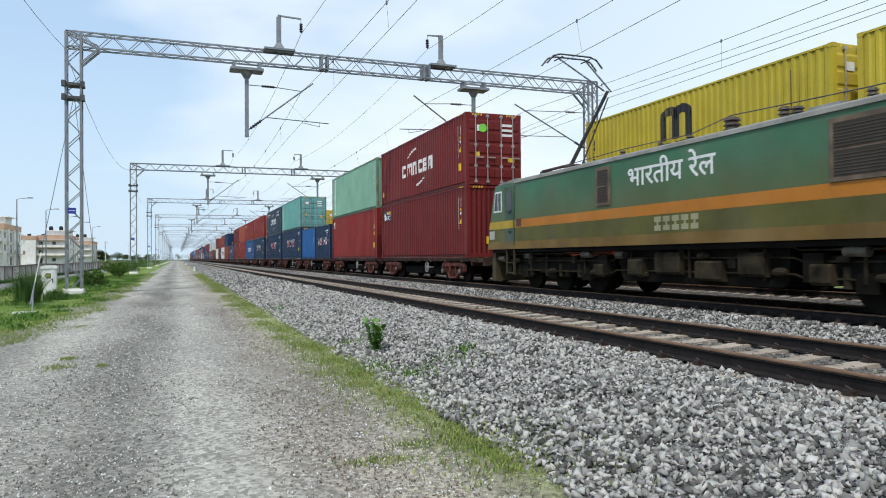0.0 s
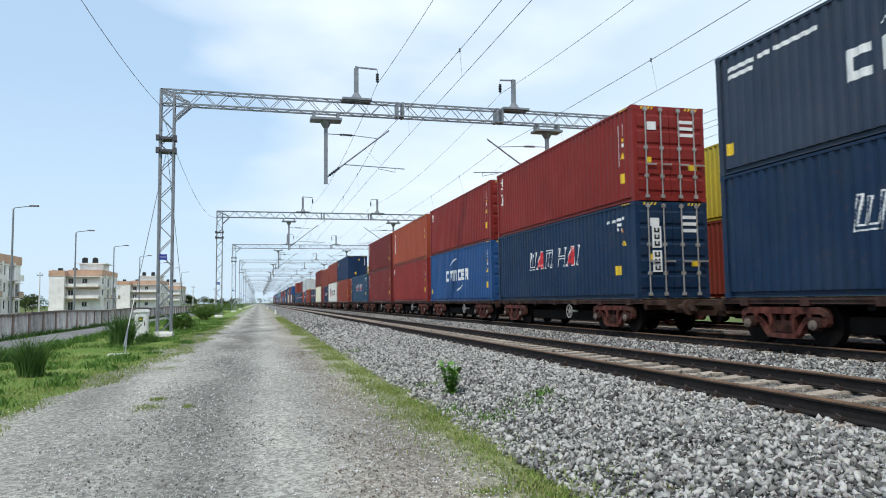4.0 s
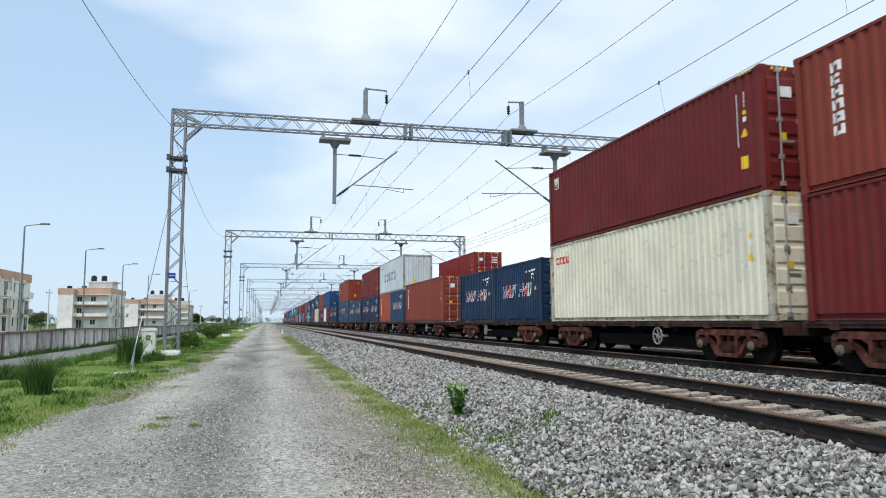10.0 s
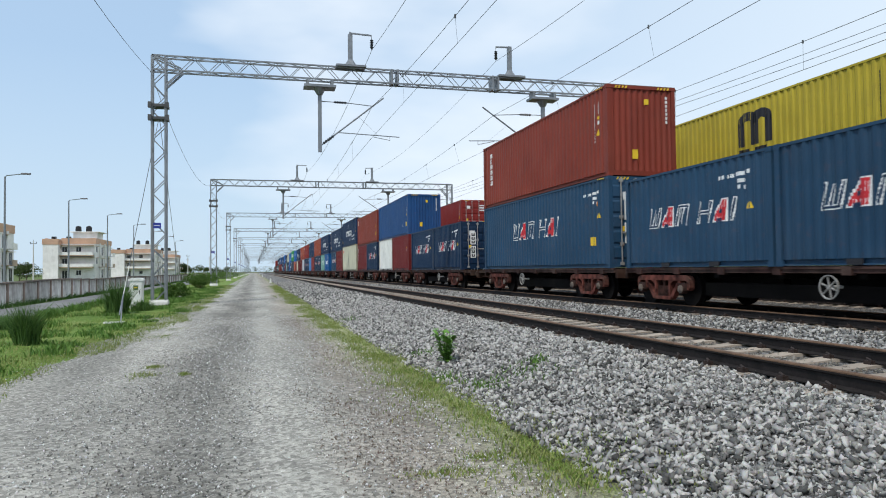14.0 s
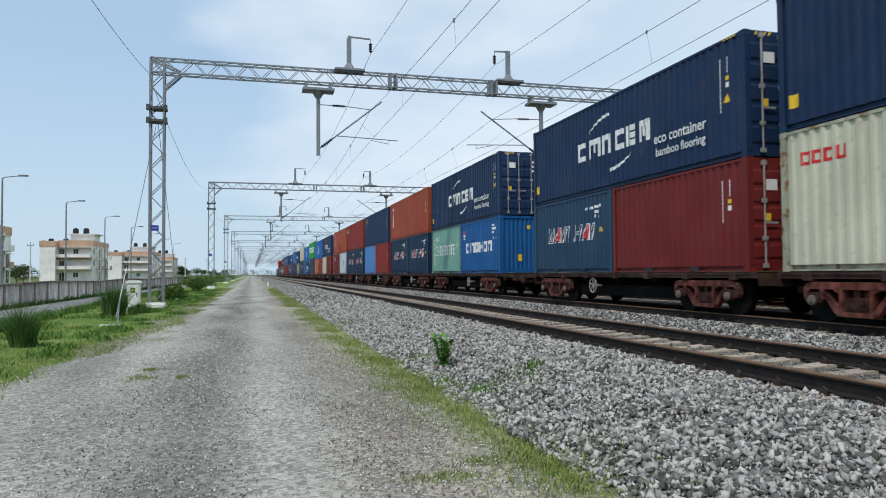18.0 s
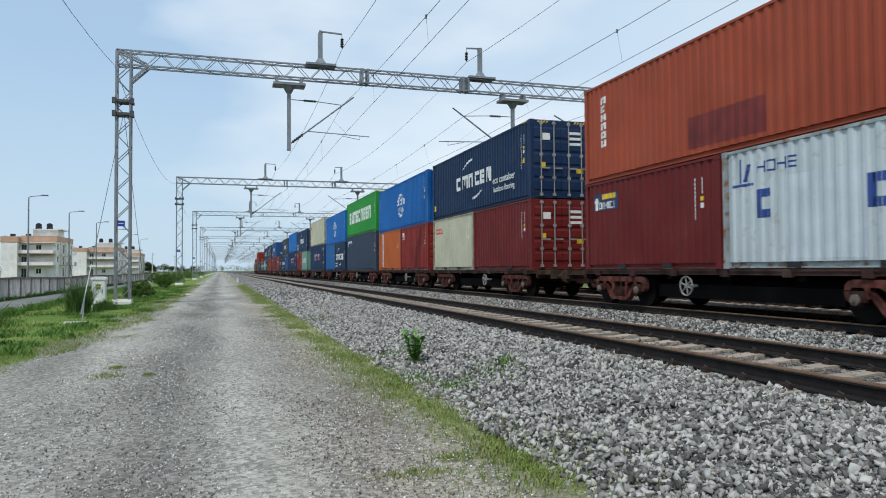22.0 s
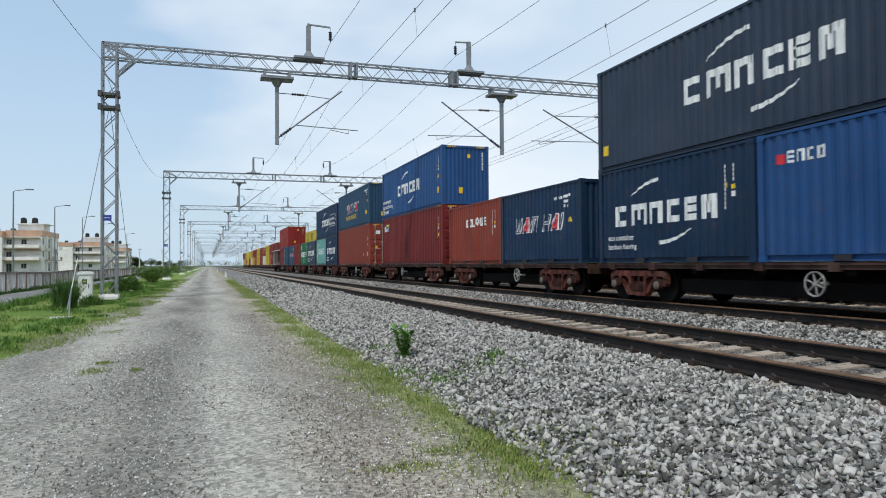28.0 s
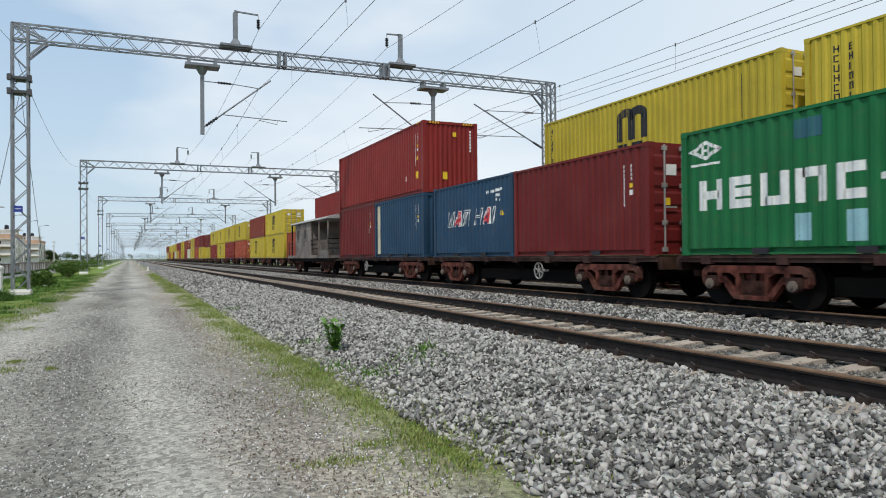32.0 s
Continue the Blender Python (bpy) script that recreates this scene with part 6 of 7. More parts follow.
    for s in (-1, 1):
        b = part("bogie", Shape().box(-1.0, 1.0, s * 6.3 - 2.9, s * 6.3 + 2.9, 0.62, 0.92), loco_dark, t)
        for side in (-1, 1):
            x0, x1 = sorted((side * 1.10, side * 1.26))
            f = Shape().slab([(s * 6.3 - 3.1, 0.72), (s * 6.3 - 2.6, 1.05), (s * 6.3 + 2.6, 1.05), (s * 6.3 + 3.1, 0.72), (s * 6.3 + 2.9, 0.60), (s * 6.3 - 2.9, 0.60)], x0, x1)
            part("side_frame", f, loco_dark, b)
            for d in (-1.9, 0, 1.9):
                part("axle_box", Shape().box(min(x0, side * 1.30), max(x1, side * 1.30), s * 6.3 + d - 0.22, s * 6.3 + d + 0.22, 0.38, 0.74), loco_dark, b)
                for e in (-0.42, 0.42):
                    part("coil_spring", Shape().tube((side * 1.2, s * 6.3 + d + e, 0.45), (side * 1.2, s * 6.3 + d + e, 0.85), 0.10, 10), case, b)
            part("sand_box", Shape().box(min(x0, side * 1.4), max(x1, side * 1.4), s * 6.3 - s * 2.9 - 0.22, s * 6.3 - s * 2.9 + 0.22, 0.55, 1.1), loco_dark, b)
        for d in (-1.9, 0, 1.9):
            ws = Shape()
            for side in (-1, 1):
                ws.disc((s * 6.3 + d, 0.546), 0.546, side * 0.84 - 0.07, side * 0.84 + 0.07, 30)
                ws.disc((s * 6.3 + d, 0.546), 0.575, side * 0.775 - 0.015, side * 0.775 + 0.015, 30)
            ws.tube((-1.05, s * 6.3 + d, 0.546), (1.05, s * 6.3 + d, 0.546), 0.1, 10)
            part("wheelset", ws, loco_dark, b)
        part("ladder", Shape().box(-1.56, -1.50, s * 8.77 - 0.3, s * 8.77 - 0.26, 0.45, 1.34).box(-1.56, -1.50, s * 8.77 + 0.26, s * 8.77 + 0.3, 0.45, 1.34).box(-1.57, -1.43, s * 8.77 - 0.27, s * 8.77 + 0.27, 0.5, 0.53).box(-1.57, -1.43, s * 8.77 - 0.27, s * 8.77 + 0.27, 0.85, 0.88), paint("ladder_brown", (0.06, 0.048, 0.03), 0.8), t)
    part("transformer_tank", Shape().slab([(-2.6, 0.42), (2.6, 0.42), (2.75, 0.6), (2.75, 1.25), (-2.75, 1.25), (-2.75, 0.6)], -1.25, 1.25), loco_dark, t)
    for y0, y1, z0, z1 in ((1.6, 2.2, 0.55, 1.0), (0.2, 1.1, 0.62, 1.15), (-1.1, -0.3, 0.5, 0.95), (-2.3, -1.6, 0.62, 1.12), (3.35, 3.75, 0.5, 0.85), (-3.8, -3.35, 0.5, 0.9)):
        part("equipment_case", Shape().prism([(-1.44, z0 + 0.06), (-1.38, z0), (-1.1, z0), (-1.1, z1), (-1.40, z1), (-1.44, z1 - 0.05)], y0, y1), case, t)
    for y0, y1, z in ((4.0, 4.45, 1.12), (7.6, 7.95, 1.1), (-4.5, -4.05, 1.12), (2.4, 2.75, 1.1), (9.5, 9.95, 1.0)):
        part("air_cylinder", Shape().tube((-1.36, y0, z), (-1.36, y1, z), 0.10, 12), paint("cylinder_grey", (0.10, 0.088, 0.065), 0.7, var=0.4, coarse=4), t)
    rr = random.Random(31)
    for k in range(26):
        y, z, w, h = -9.4 + 0.74 * k + rr.uniform(-0.2, 0.2), rr.uniform(0.45, 1.0), rr.uniform(0.10, 0.34), rr.uniform(0.08, 0.26)
        x = -1.30 - rr.uniform(0.0, 0.10)
        if k % 3:
            part("bracket", Shape().slab([(y, z), (y + w, z), (y + w, z + h * 0.7), (y + w * 0.7, z + h), (y, z + h)], x, x + 0.12), case if k % 2 else loco_dark, t)
        else:
            part("brake_cylinder", Shape().lathe((x, y, z + 0.1), (x, y + w + 0.12, z + 0.1), [0.05, 0.09, 0.09, 0.06], 10), case, t)
    for z, x in ((1.16, -1.36), (0.94, -1.30), (0.62, -1.28)):
        part("pipe", Shape().path([(x, -9.2, z), (x, -3.1, z), (x, -2.9, z + 0.07), (x, 2.9, z + 0.07), (x, 3.1, z), (x, 9.2, z)], 0.022, 6), case, t)
    for k in range(9):
        y = -8.8 + 2.2 * k
        part("hanger", Shape().box(-1.34, -1.30, y - 0.03, y + 0.03, 0.55, 1.34), case, t)
    return t


MOVING.append(locomotive(12.95 * S))


# ---------------------------------------------------------------- brake van
def brake_van(y_near):
    L = 11.6
    t = thing("brake_van", pose(TRACKS[1], y_near + L / 2 * S, RAIL_TOP) @ Matrix.Diagonal((1, S, S, 1)), "weathered grey guard's van with open railed verandas", "brake van")
    grey = paint("van_grey", (0.23, 0.205, 0.19), 0.85, var=0.4, coarse=1.0, rust=0.5, dirt=0.6, streak=0.8)
    part("floor", Shape().box(-1.5, 1.5, -5.7, 5.7, 1.02, 1.22), grey, t)
    part("solebar", Shape().box(-1.4, 1.4, -5.7, 5.7, 0.8, 1.03), UNDER, t)
    part("cabin", Shape().box(-1.45, 1.45, -1.2, 3.4, 1.2, 3.45), grey, t)
    part("roof", Shape().prism([(-1.6, 3.42), (-1.5, 3.52), (-0.8, 3.72), (0, 3.78), (0.8, 3.72), (1.5, 3.52), (1.6, 3.42)], -5.75, 4.6), paint("van_roof", (0.33, 0.33, 0.33), 0.8, dirt=0.3), t)
    for y in (0.2, 2.4):
        wn = part("window", Shape().box(-1.47, -1.44, y - 0.3, y + 0.3, 2.3, 2.95), paint("van_window", (0.02, 0.02, 0.022), 0.5), t)
        part("window_frame", Shape().box(-1.49, -1.45, y - 0.36, y - 0.3, 2.24, 3.01).box(-1.49, -1.45, y + 0.3, y + 0.36, 2.24, 3.01).box(-1.49, -1.45, y - 0.3, y + 0.3, 2.95, 3.01).box(-1.49, -1.45, y - 0.3, y + 0.3, 2.24, 2.30), grey, wn)
    for k in range(7):
        part("slat", Shape().box(-1.46, -1.44, -5.3 + 0.3 * k, -5.22 + 0.3 * k, 1.2, 2.15), grey, t)
        part("slat", Shape().box(-1.46, -1.44, 3.6 + 0.3 * k, 3.66 + 0.3 * k, 1.2, 2.15), paint("van_rail_red", (0.22, 0.05, 0.04), 0.7), t)
    part("panel", Shape().box(-1.5, -1.42, -5.5, -3.4, 1.2, 1.5), grey, t)
    for y in (-5.6, -3.4, -1.3, 4.5, 5.6):
        for x in (-1.45, 1.45):
            part("post", Shape().box(x - 0.04, x + 0.04, y - 0.04, y + 0.04, 1.2, 3.45 if y < 4.6 else 2.2), UNDER if y > 4 else grey, t)
    for z in (1.6, 1.9, 2.18):
        part("rail", Shape().box(-1.47, -1.43, -3.4, -1.2, z, z + 0.05), UNDER, t)
        part("rail", Shape().box(-1.47, -1.43, 3.4, 5.65, z, z + 0.05), paint("van_rail_red", (0.22, 0.05, 0.04), 0.7), t)
        part("rail", Shape().box(-1.45, 1.45, -5.66, -5.6, z, z + 0.05), UNDER, t)
    for y in (-3.95, 3.95):
        add_bogie(t, y, 0.0)
    for sgn in (1, -1):
        h = part("headstock", cached(("headstock", 0.45), lambda: headstock_shape(0.45)), UNDER, t)
        h.matrix_basis = pose(0, -5.7 * sgn, 0, 0, 0, 0 if sgn > 0 else 180)
        part("step", Shape().box(-1.5, -1.3, sgn * 5.0 - 0.3, sgn * 5.0 + 0.3, 0.45, 0.5).box(-1.48, -1.44, sgn * 5.0 - 0.3, sgn * 5.0 - 0.25, 0.45, 1.05).box(-1.48, -1.44, sgn * 5.0 + 0.25, sgn * 5.0 + 0.3, 0.45, 1.05), UNDER, t)
    return t


MOVING.append(brake_van(FIRST_FAR + WAGON_STEP * 44 + SET_GAP * 8 + 1.4))

# ---------------------------------------------------------------- tracks, portals, wires
for tx in TRACKS:
    track(tx, -6.0, 260.0 if tx < 15 else 60.0, 130 if tx < 10 else 0, 0.035 if tx < 10 else 0.0)
first = portal(PORTAL_Y)
for k in [-2, -1] + list(range(1, 14)):
    copy_thing(first, pose(0, (PORTAL_Y + PORTAL_STEP * k) * S, 1.5 * (1 - S)))


def aloft(s):
    """Wires drawn at the portals' drawing size, brought to true size."""
    s.v = [(x * S, y * S, z * S + 1.5 * (1 - S)) for x, y, z in s.v]
    return s


def hung(x, z, sag, y0, y1, n=14):
    return [(x, y0 + (y1 - y0) * k / n, z - sag * 4 * (k / n) * (1 - k / n)) for k in range(n + 1)]


SPANS = [(PORTAL_Y + PORTAL_STEP * k, PORTAL_Y + PORTAL_STEP * (k + 1)) for k in range(-2, 9)]
for (wx, zc, zm), (even, uneven, sag) in zip(WIRES, RUNS):
    t = thing("overhead_line", (0, 0, 0), "thin contact and messenger wires along the track", "overhead wire", "wires over the tracks")
    d, ms, cs = Shape(), [], []
    for a, b in SPANS:
        xa, xb = (uneven, even) if round((a - PORTAL_Y) / PORTAL_STEP) % 2 else (even, uneven)      # staggered from portal to portal
        run = hung(wx, zm, sag, a, b)
        ms += run if not ms else run[1:]
        cs += [(xa, a, zc)]
        for k in range(1, 6):
            f = k / 6
            xd = xa + (xb - xa) * f
            top = zm - sag * 4 * f * (1 - f)
            d.tube((xd, a + (b - a) * f, zc), (wx, a + (b - a) * f, top), 0.005, 3)
            d.tube((wx, a + (b - a) * f, top - 0.06), (wx, a + (b - a) * f, top + 0.06), 0.03, 5)
    part("messenger_wire", aloft(Shape().sweep(ms, 0.011)), WIRE, t)
    part("contact_wire", aloft(Shape().sweep(cs + [(xb, b, zc)], 0.010)), WIRE, t)
    tagged(part("dropper_set", aloft(d), WIRE, t), kind="stuff")
for wx, wz, sag, lab in ((RETURNS[0][0], RETURNS[0][1] + 0.2, 0.9, "return"), (RETURNS[1][0], RETURNS[1][1] + 0.2, 0.9, "return"), (MAST_L - 0.4, 11.03, 1.5, "earth"), (MAST_R + 0.5, 10.66, 0.39, "earth"), (MAST_R + 0.6, 10.98, 0.33, "feeder")):
    run = []
    for a, b in SPANS:
        run += hung(wx, wz, sag, a, b)[1 if run else 0:]
    tagged(part("conductor_wire", aloft(Shape().sweep(run, 0.012)), WIRE), f"thin dark {lab} conductor strung from portal to portal", "overhead wire", "wires over the tracks")

# stays of the near portal
for name, a, b in (("stay_wire", (MAST_L * S, PORTAL_Y * S - 0.2, 8.41), (-3.82, 22.2, 0.28)), ("stay_wire", (MAST_L * S, PORTAL_Y * S + 0.2, 8.41), (MAST_L, PORTAL_Y + 9.5, 0.3))):
    st = thing(name, (0, 0, 0), "mast stay with a white guard tube anchored in the grass", "stay wire")
    part("cable", Shape().tube(a, b, 0.012, 5), WIRE, st)
    va, vb = Vector(a), Vector(b)
    part("guard_tube", Shape().tube(vb, vb.lerp(va, 0.18), 0.014, 8), paint("guard_white", (0.50, 0.52, 0.47), 0.7, var=0.2), st, "off-white guard tube")
    part("turnbuckle", Shape().tube(vb, vb.lerp(va, 0.07), 0.02, 6).tube(vb + Vector((0.03, 0, -0.3)), vb.lerp(va, 0.06), 0.02, 6), STEEL, st)
    part("anchor_block", Shape().box(vb.x - 0.42, vb.x + 0.12, vb.y - 0.10, vb.y + 0.10, -0.05, 0.08), MATS["footing_concrete"], st)


# ---------------------------------------------------------------- things beside the road
def relay_box():
    t = thing("relay_cabinet", (-4.60, 30.5, 0.02), "white metal trackside equipment cabinet standing in grass", "cabinet")
    part("plinth", Shape().box(-0.27, 0.27, -0.22, 0.22, -0.05, 0.12), MATS["footing_concrete"], t)
    part("body", Shape().box(-0.24, 0.24, -0.19, 0.19, 0.12, 1.16), WHITE_PAINT, t)
    part("cap", Shape().prism([(-0.29, 1.16), (0.29, 1.16), (0.29, 1.22), (0.16, 1.28), (-0.16, 1.28), (-0.29, 1.22)], -0.24, 0.24), WHITE_PAINT, t)
    part("door", Shape().box(-0.20, 0.20, -0.205, -0.19, 0.2, 1.11), WHITE_PAINT, t)
    part("door_handle", Shape().box(0.12, 0.15, -0.23, -0.205, 0.62, 0.78), DARK_STEEL, t)
    part("warning_plate", Shape().box(-0.10, 0.08, -0.212, -0.205, 0.78, 0.98), paint("plate_dark", (0.12, 0.17, 0.07), 0.5), t, "small dark warning plate")
    part("plate_mark", Shape().box(-0.07, 0.05, -0.216, -0.212, 0.87, 0.90), YELLOW_MARK, t)


relay_box()

post_white = paint("marker_white", (0.74, 0.74, 0.72), 0.8)
for y in (96.0, 190.0, 310.0):
    t = thing("marker_post", (2.1, y, 0), "short whitewashed stone marker beside the road", "marker post", "markers by the track")
    part("stone", Shape().prism([(-0.11, -0.05), (0.11, -0.05), (0.11, 0.46), (0.06, 0.55), (-0.06, 0.55), (-0.11, 0.46)], -0.09, 0.09), post_white, t)
    part("base", Shape().box(-0.17, 0.17, -0.15, 0.15, -0.05, 0.05), post_white, t)

# boundary wall of precast panels
wall_mat = paint("wall_concrete", (0.78, 0.69, 0.66), 0.9, var=0.5, coarse=1.1, streak=1.6, dirt=0.4, rand=0.3)
coping_mat = paint("wall_coping", (0.20, 0.165, 0.14), 0.95, var=0.5, coarse=0.7, streak=0.5, rand=0.3)
post_mat = paint("wall_post", (0.42, 0.31, 0.26), 0.9, var=0.3, coarse=1.5, streak=0.8, rand=0.2)
PANEL = Shape().box(-0.04, 0.04, -1.12, 1.12, 0, 1.12).box(-0.055, 0.055, -1.12, 1.12, 0.36, 0.40).box(-0.055, 0.055, -1.12, 1.12, 0.74, 0.78).mesh("panel")
POST = Shape().box(-0.10, 0.10, -0.11, 0.11, -0.1, 1.20).mesh("post")
COPE = Shape().prism([(-0.13, 1.12), (0.13, 1.12), (0.10, 1.19), (-0.10, 1.19)], -1.12, 1.12).mesh("coping")
bwall = thing("boundary_wall", (-11.1, 0, -0.02), "stained grey-pink precast concrete boundary wall", "wall", kind="structure")
for k in range(70):
    y = 14 + 2.36 * k
    for name, me, mat in (("panel", PANEL, wall_mat), ("post", POST, post_mat), ("coping", COPE, coping_mat)):
        o = part(name, me, mat, bwall)
        o.location = (0, y + (1.18 if name == "post" else 0), 0.05 * math.sin(k * 0.6))
        o.scale.z = 1.0

# street lamps along the far lane
def street_lamp(y):
    t = thing("street_lamp", (-18.4, y, 0), "tall grey steel street lamp with one curved arm", "street lamp", "lamps along the lane")
    part("pole", Shape().tube((0, 0, -0.1), (0, 0, 9.0), 0.10, 10, 0.06), STEEL, t)
    part("arm", Shape().path([(0, 0, 8.95), (0.12, 0, 9.08), (1.2, 0, 9.22)], 0.035, 6), STEEL, t)
    part("lantern", Shape().slab([(-0.12, 9.18), (0.12, 9.18), (0.08, 9.30), (-0.08, 9.30)], 1.1, 1.75), DARK_STEEL, t)
    part("base", Shape().box(-0.25, 0.25, -0.25, 0.25, -0.1, 0.15), MATS["footing_concrete"], t)


for y in (40.5, 60.0, 79.0, 98.6, 119.0, 139.0, 159.0, 180.0):
    street_lamp(y)

# low power poles in the fields
for x, y in ((-46.0, 168.0), (-30.0, 250.0), (-26.0, 300.0), (-20.0, 340.0), (-34.0, 390.0)):
    t = thing("power_pole", (x, y, 0), "thin concrete power pole with a crossarm in the fields", "power pole", "poles in the fields")
    part("pole", Shape().tube((0, 0, -0.1), (0, 0, 8.6), 0.16, 8, 0.10), MATS["footing_concrete"], t)
    part("crossarm", Shape().box(-0.6, 0.6, -0.06, 0.06, 8.0, 8.12), DARK_STEEL, t)
    part("insulator", Shape().tube((-0.52, 0, 8.1), (-0.6, 0, 8.45), 0.05).tube((0.52, 0, 8.1), (0.6, 0, 8.45), 0.05).tube((0, 0, 8.6), (0, 0, 8.85), 0.05), PORCELAIN, t)


# ---------------------------------------------------------------- housing blocks
def block(x0, y0, w, d, seed, H=9.4, tower=0.0):
    """A three-storey flat-roofed block; its front faces -y, its long flank the railway."""
    r = random.Random(seed)
    white = paint("block_white", (0.86, 0.84, 0.81), 0.9, var=0.10, coarse=0.25, streak=0.3, dirt=0.2)
    peach = paint("block_peach", (0.58, 0.37, 0.26), 0.9, var=0.15, coarse=0.3, streak=0.3)
    tan = paint("block_tan", (0.52, 0.40, 0.30), 0.9, var=0.2, coarse=0.4, streak=0.5)
    dark = paint("window_dark", (0.05, 0.055, 0.06), 0.2)
    t = thing("apartment_block", (x0, y0, 0), "white three-storey apartment block with peach bands and rooftop tanks", "building", "housing beyond the wall")
    f = 2.98 * H / 9.4
    part("wall", Shape().box(0, w, 0, d, -0.1, H), white, t)
    part("roof", Shape().box(-0.1, w + 0.1, -0.1, d + 0.1, H, H + 0.18), white, t)
    part("wing", Shape().box(0.0, w * 0.30, -2.6, 0.0, -0.1, H - 0.55), white, t)
    part("wing_parapet", Shape().box(-0.12, w * 0.30 + 0.12, -2.72, 0.0, H - 0.55, H + 0.85), peach, t)
    for a in ((w * 0.30 + 0.13, w + 0.15, -0.15, 0.05), (-0.15, w + 0.15, d - 0.05, d + 0.15), (-0.15, 0.05, 0.05, d - 0.05), (w - 0.05, w + 0.15, 0.05, d - 0.05)):
        part("parapet", Shape().box(*a, H - 0.25, H + 1.15), peach, t)
    part("stair_tower", Shape().box(w * (0.45 - tower), w * (0.95 - tower), d * 0.25, d * 0.6, H + 0.18, H + 2.9), white, t)
    part("tower_slab", Shape().box(w * (0.40 - tower), w * (1.02 - tower), d * 0.2, d * 0.65, H + 2.9, H + 3.1), white, t)
    for k in range(2):
        part("water_tank", Shape().tube((w * (0.52 - tower + 0.22 * k), d * 0.35, H + 3.1), (w * (0.52 - tower + 0.22 * k), d * 0.35, H + 4.5), 0.75, 14, 0.68).tube((w * (0.52 - tower + 0.22 * k), d * 0.35, H + 4.5), (w * (0.52 - tower + 0.22 * k), d * 0.35, H + 4.75), 0.66, 14, 0.25), paint("tank_black", (0.02, 0.02, 0.022), 0.45), t, "black plastic water tank")
    for k in range(2):
        part("water_tank", Shape().tube((w * (0.1 + 0.3 * k), d * 0.15, H + 0.18), (w * (0.1 + 0.3 * k), d * 0.15, H + 1.7), 0.6, 12), MATS["tank_black"], t)
    for s in range(3):
        z = s * f + 0.2
        if s:
            # long balcony across the front, deeper than the sunshade over it
            b = part("balcony", Shape().box(w * 0.30, w * 0.97, -1.7, 0, z - 0.18, z + 0.06), tan, t)
            part("balustrade", Shape().box(w * 0.30, w * 0.97, -1.7, -1.6, z + 0.06, z + 0.80), white, b)
            part("balustrade", Shape().box(w * 0.97 - 0.1, w * 0.97, -1.6, 0, z + 0.06, z + 0.80), white, b)
            part("sunshade", Shape().box(w * 0.30, w * 0.97, -1.2, 0, z + 2.48, z + 2.60), tan, t)
        for u, lo in ((0.38, 0.05), (0.66, 0.95)) if s != 1 else ((0.38, 0.05),):
            wd_ = part("window", Shape().box(w * u - 0.55, w * u + 0.55, -0.03, 0.02, z + lo, z + 2.1), dark, t)
            part("window_frame", Shape().box(w * u - 0.62, w * u + 0.62, -0.06, -0.03, z + 2.1, z + 2.18).box(w * u - 0.03, w * u + 0.03, -0.06, -0.03, z + lo, z + 2.1), white, wd_)
        n = int(d / 3.2)
        for k in range(n):
            y = 1.6 + k * (d - 3.2) / max(1, n - 1)
            if r.random() < 0.88:
                tall = k % 3 != 0
                wd_ = part("window", Shape().box(w - 0.02, w + 0.03, y - 0.75, y + 0.75, z + (0.15 if tall else 0.8), z + 2.2), dark, t)
                part("window_frame", Shape().box(w + 0.03, w + 0.06, y - 0.03, y + 0.03, z + 0.8, z + 2.2), white, wd_)
                part("sunshade", Shape().box(w, w + 0.6, y - 0.95, y + 0.95, z + 2.32, z + 2.42), white if k % 2 else tan, t)
        if s:
            for k in range(1, n, 3):
                y = 1.6 + k * (d - 3.2) / max(1, n - 1)
                part("balcony", Shape().box(w, w + 1.7, y - 1.2, y + 1.2, z - 0.12, z + 0.05).box(w + 1.6, w + 1.7, y - 1.2, y + 1.2, z + 0.05, z + 0.9), tan if s == 1 else white, t)
    for y in (d * 0.22, d * 0.52, d * 0.8):
        part("rib", Shape().box(w, w + 0.35, y - 0.35, y + 0.35, 0, H), white, t)
    return t


block(-52.8, 116.0, 12.5, 20.0, 1, 8.8, 0.4)
block(-50.9, 196.0, 11.5, 20.0, 2)
block(-51.4, 285.0, 15.0, 22.0, 3)
block(-53.0, 372.0, 15.0, 22.0, 4)

def far_house(x, y):
    t = thing("house", (x, y, 0), "low white house with a flat roof among the trees", "house")
    part("wall", Shape().box(-8, 8, -4, 4, -0.1, 3.4), MATS["block_white"], t)
    part("roof", Shape().box(-8.4, 8.4, -4.4, 4.4, 3.4, 3.7), MATS["block_white"], t)
    for k in range(4):
        part("window", Shape().box(-6.6 + 3.6 * k, -5.2 + 3.6 * k, -4.03, -3.98, 1.0, 2.3), MATS["window_dark"], t)


far_house(-72.0, 420.0)

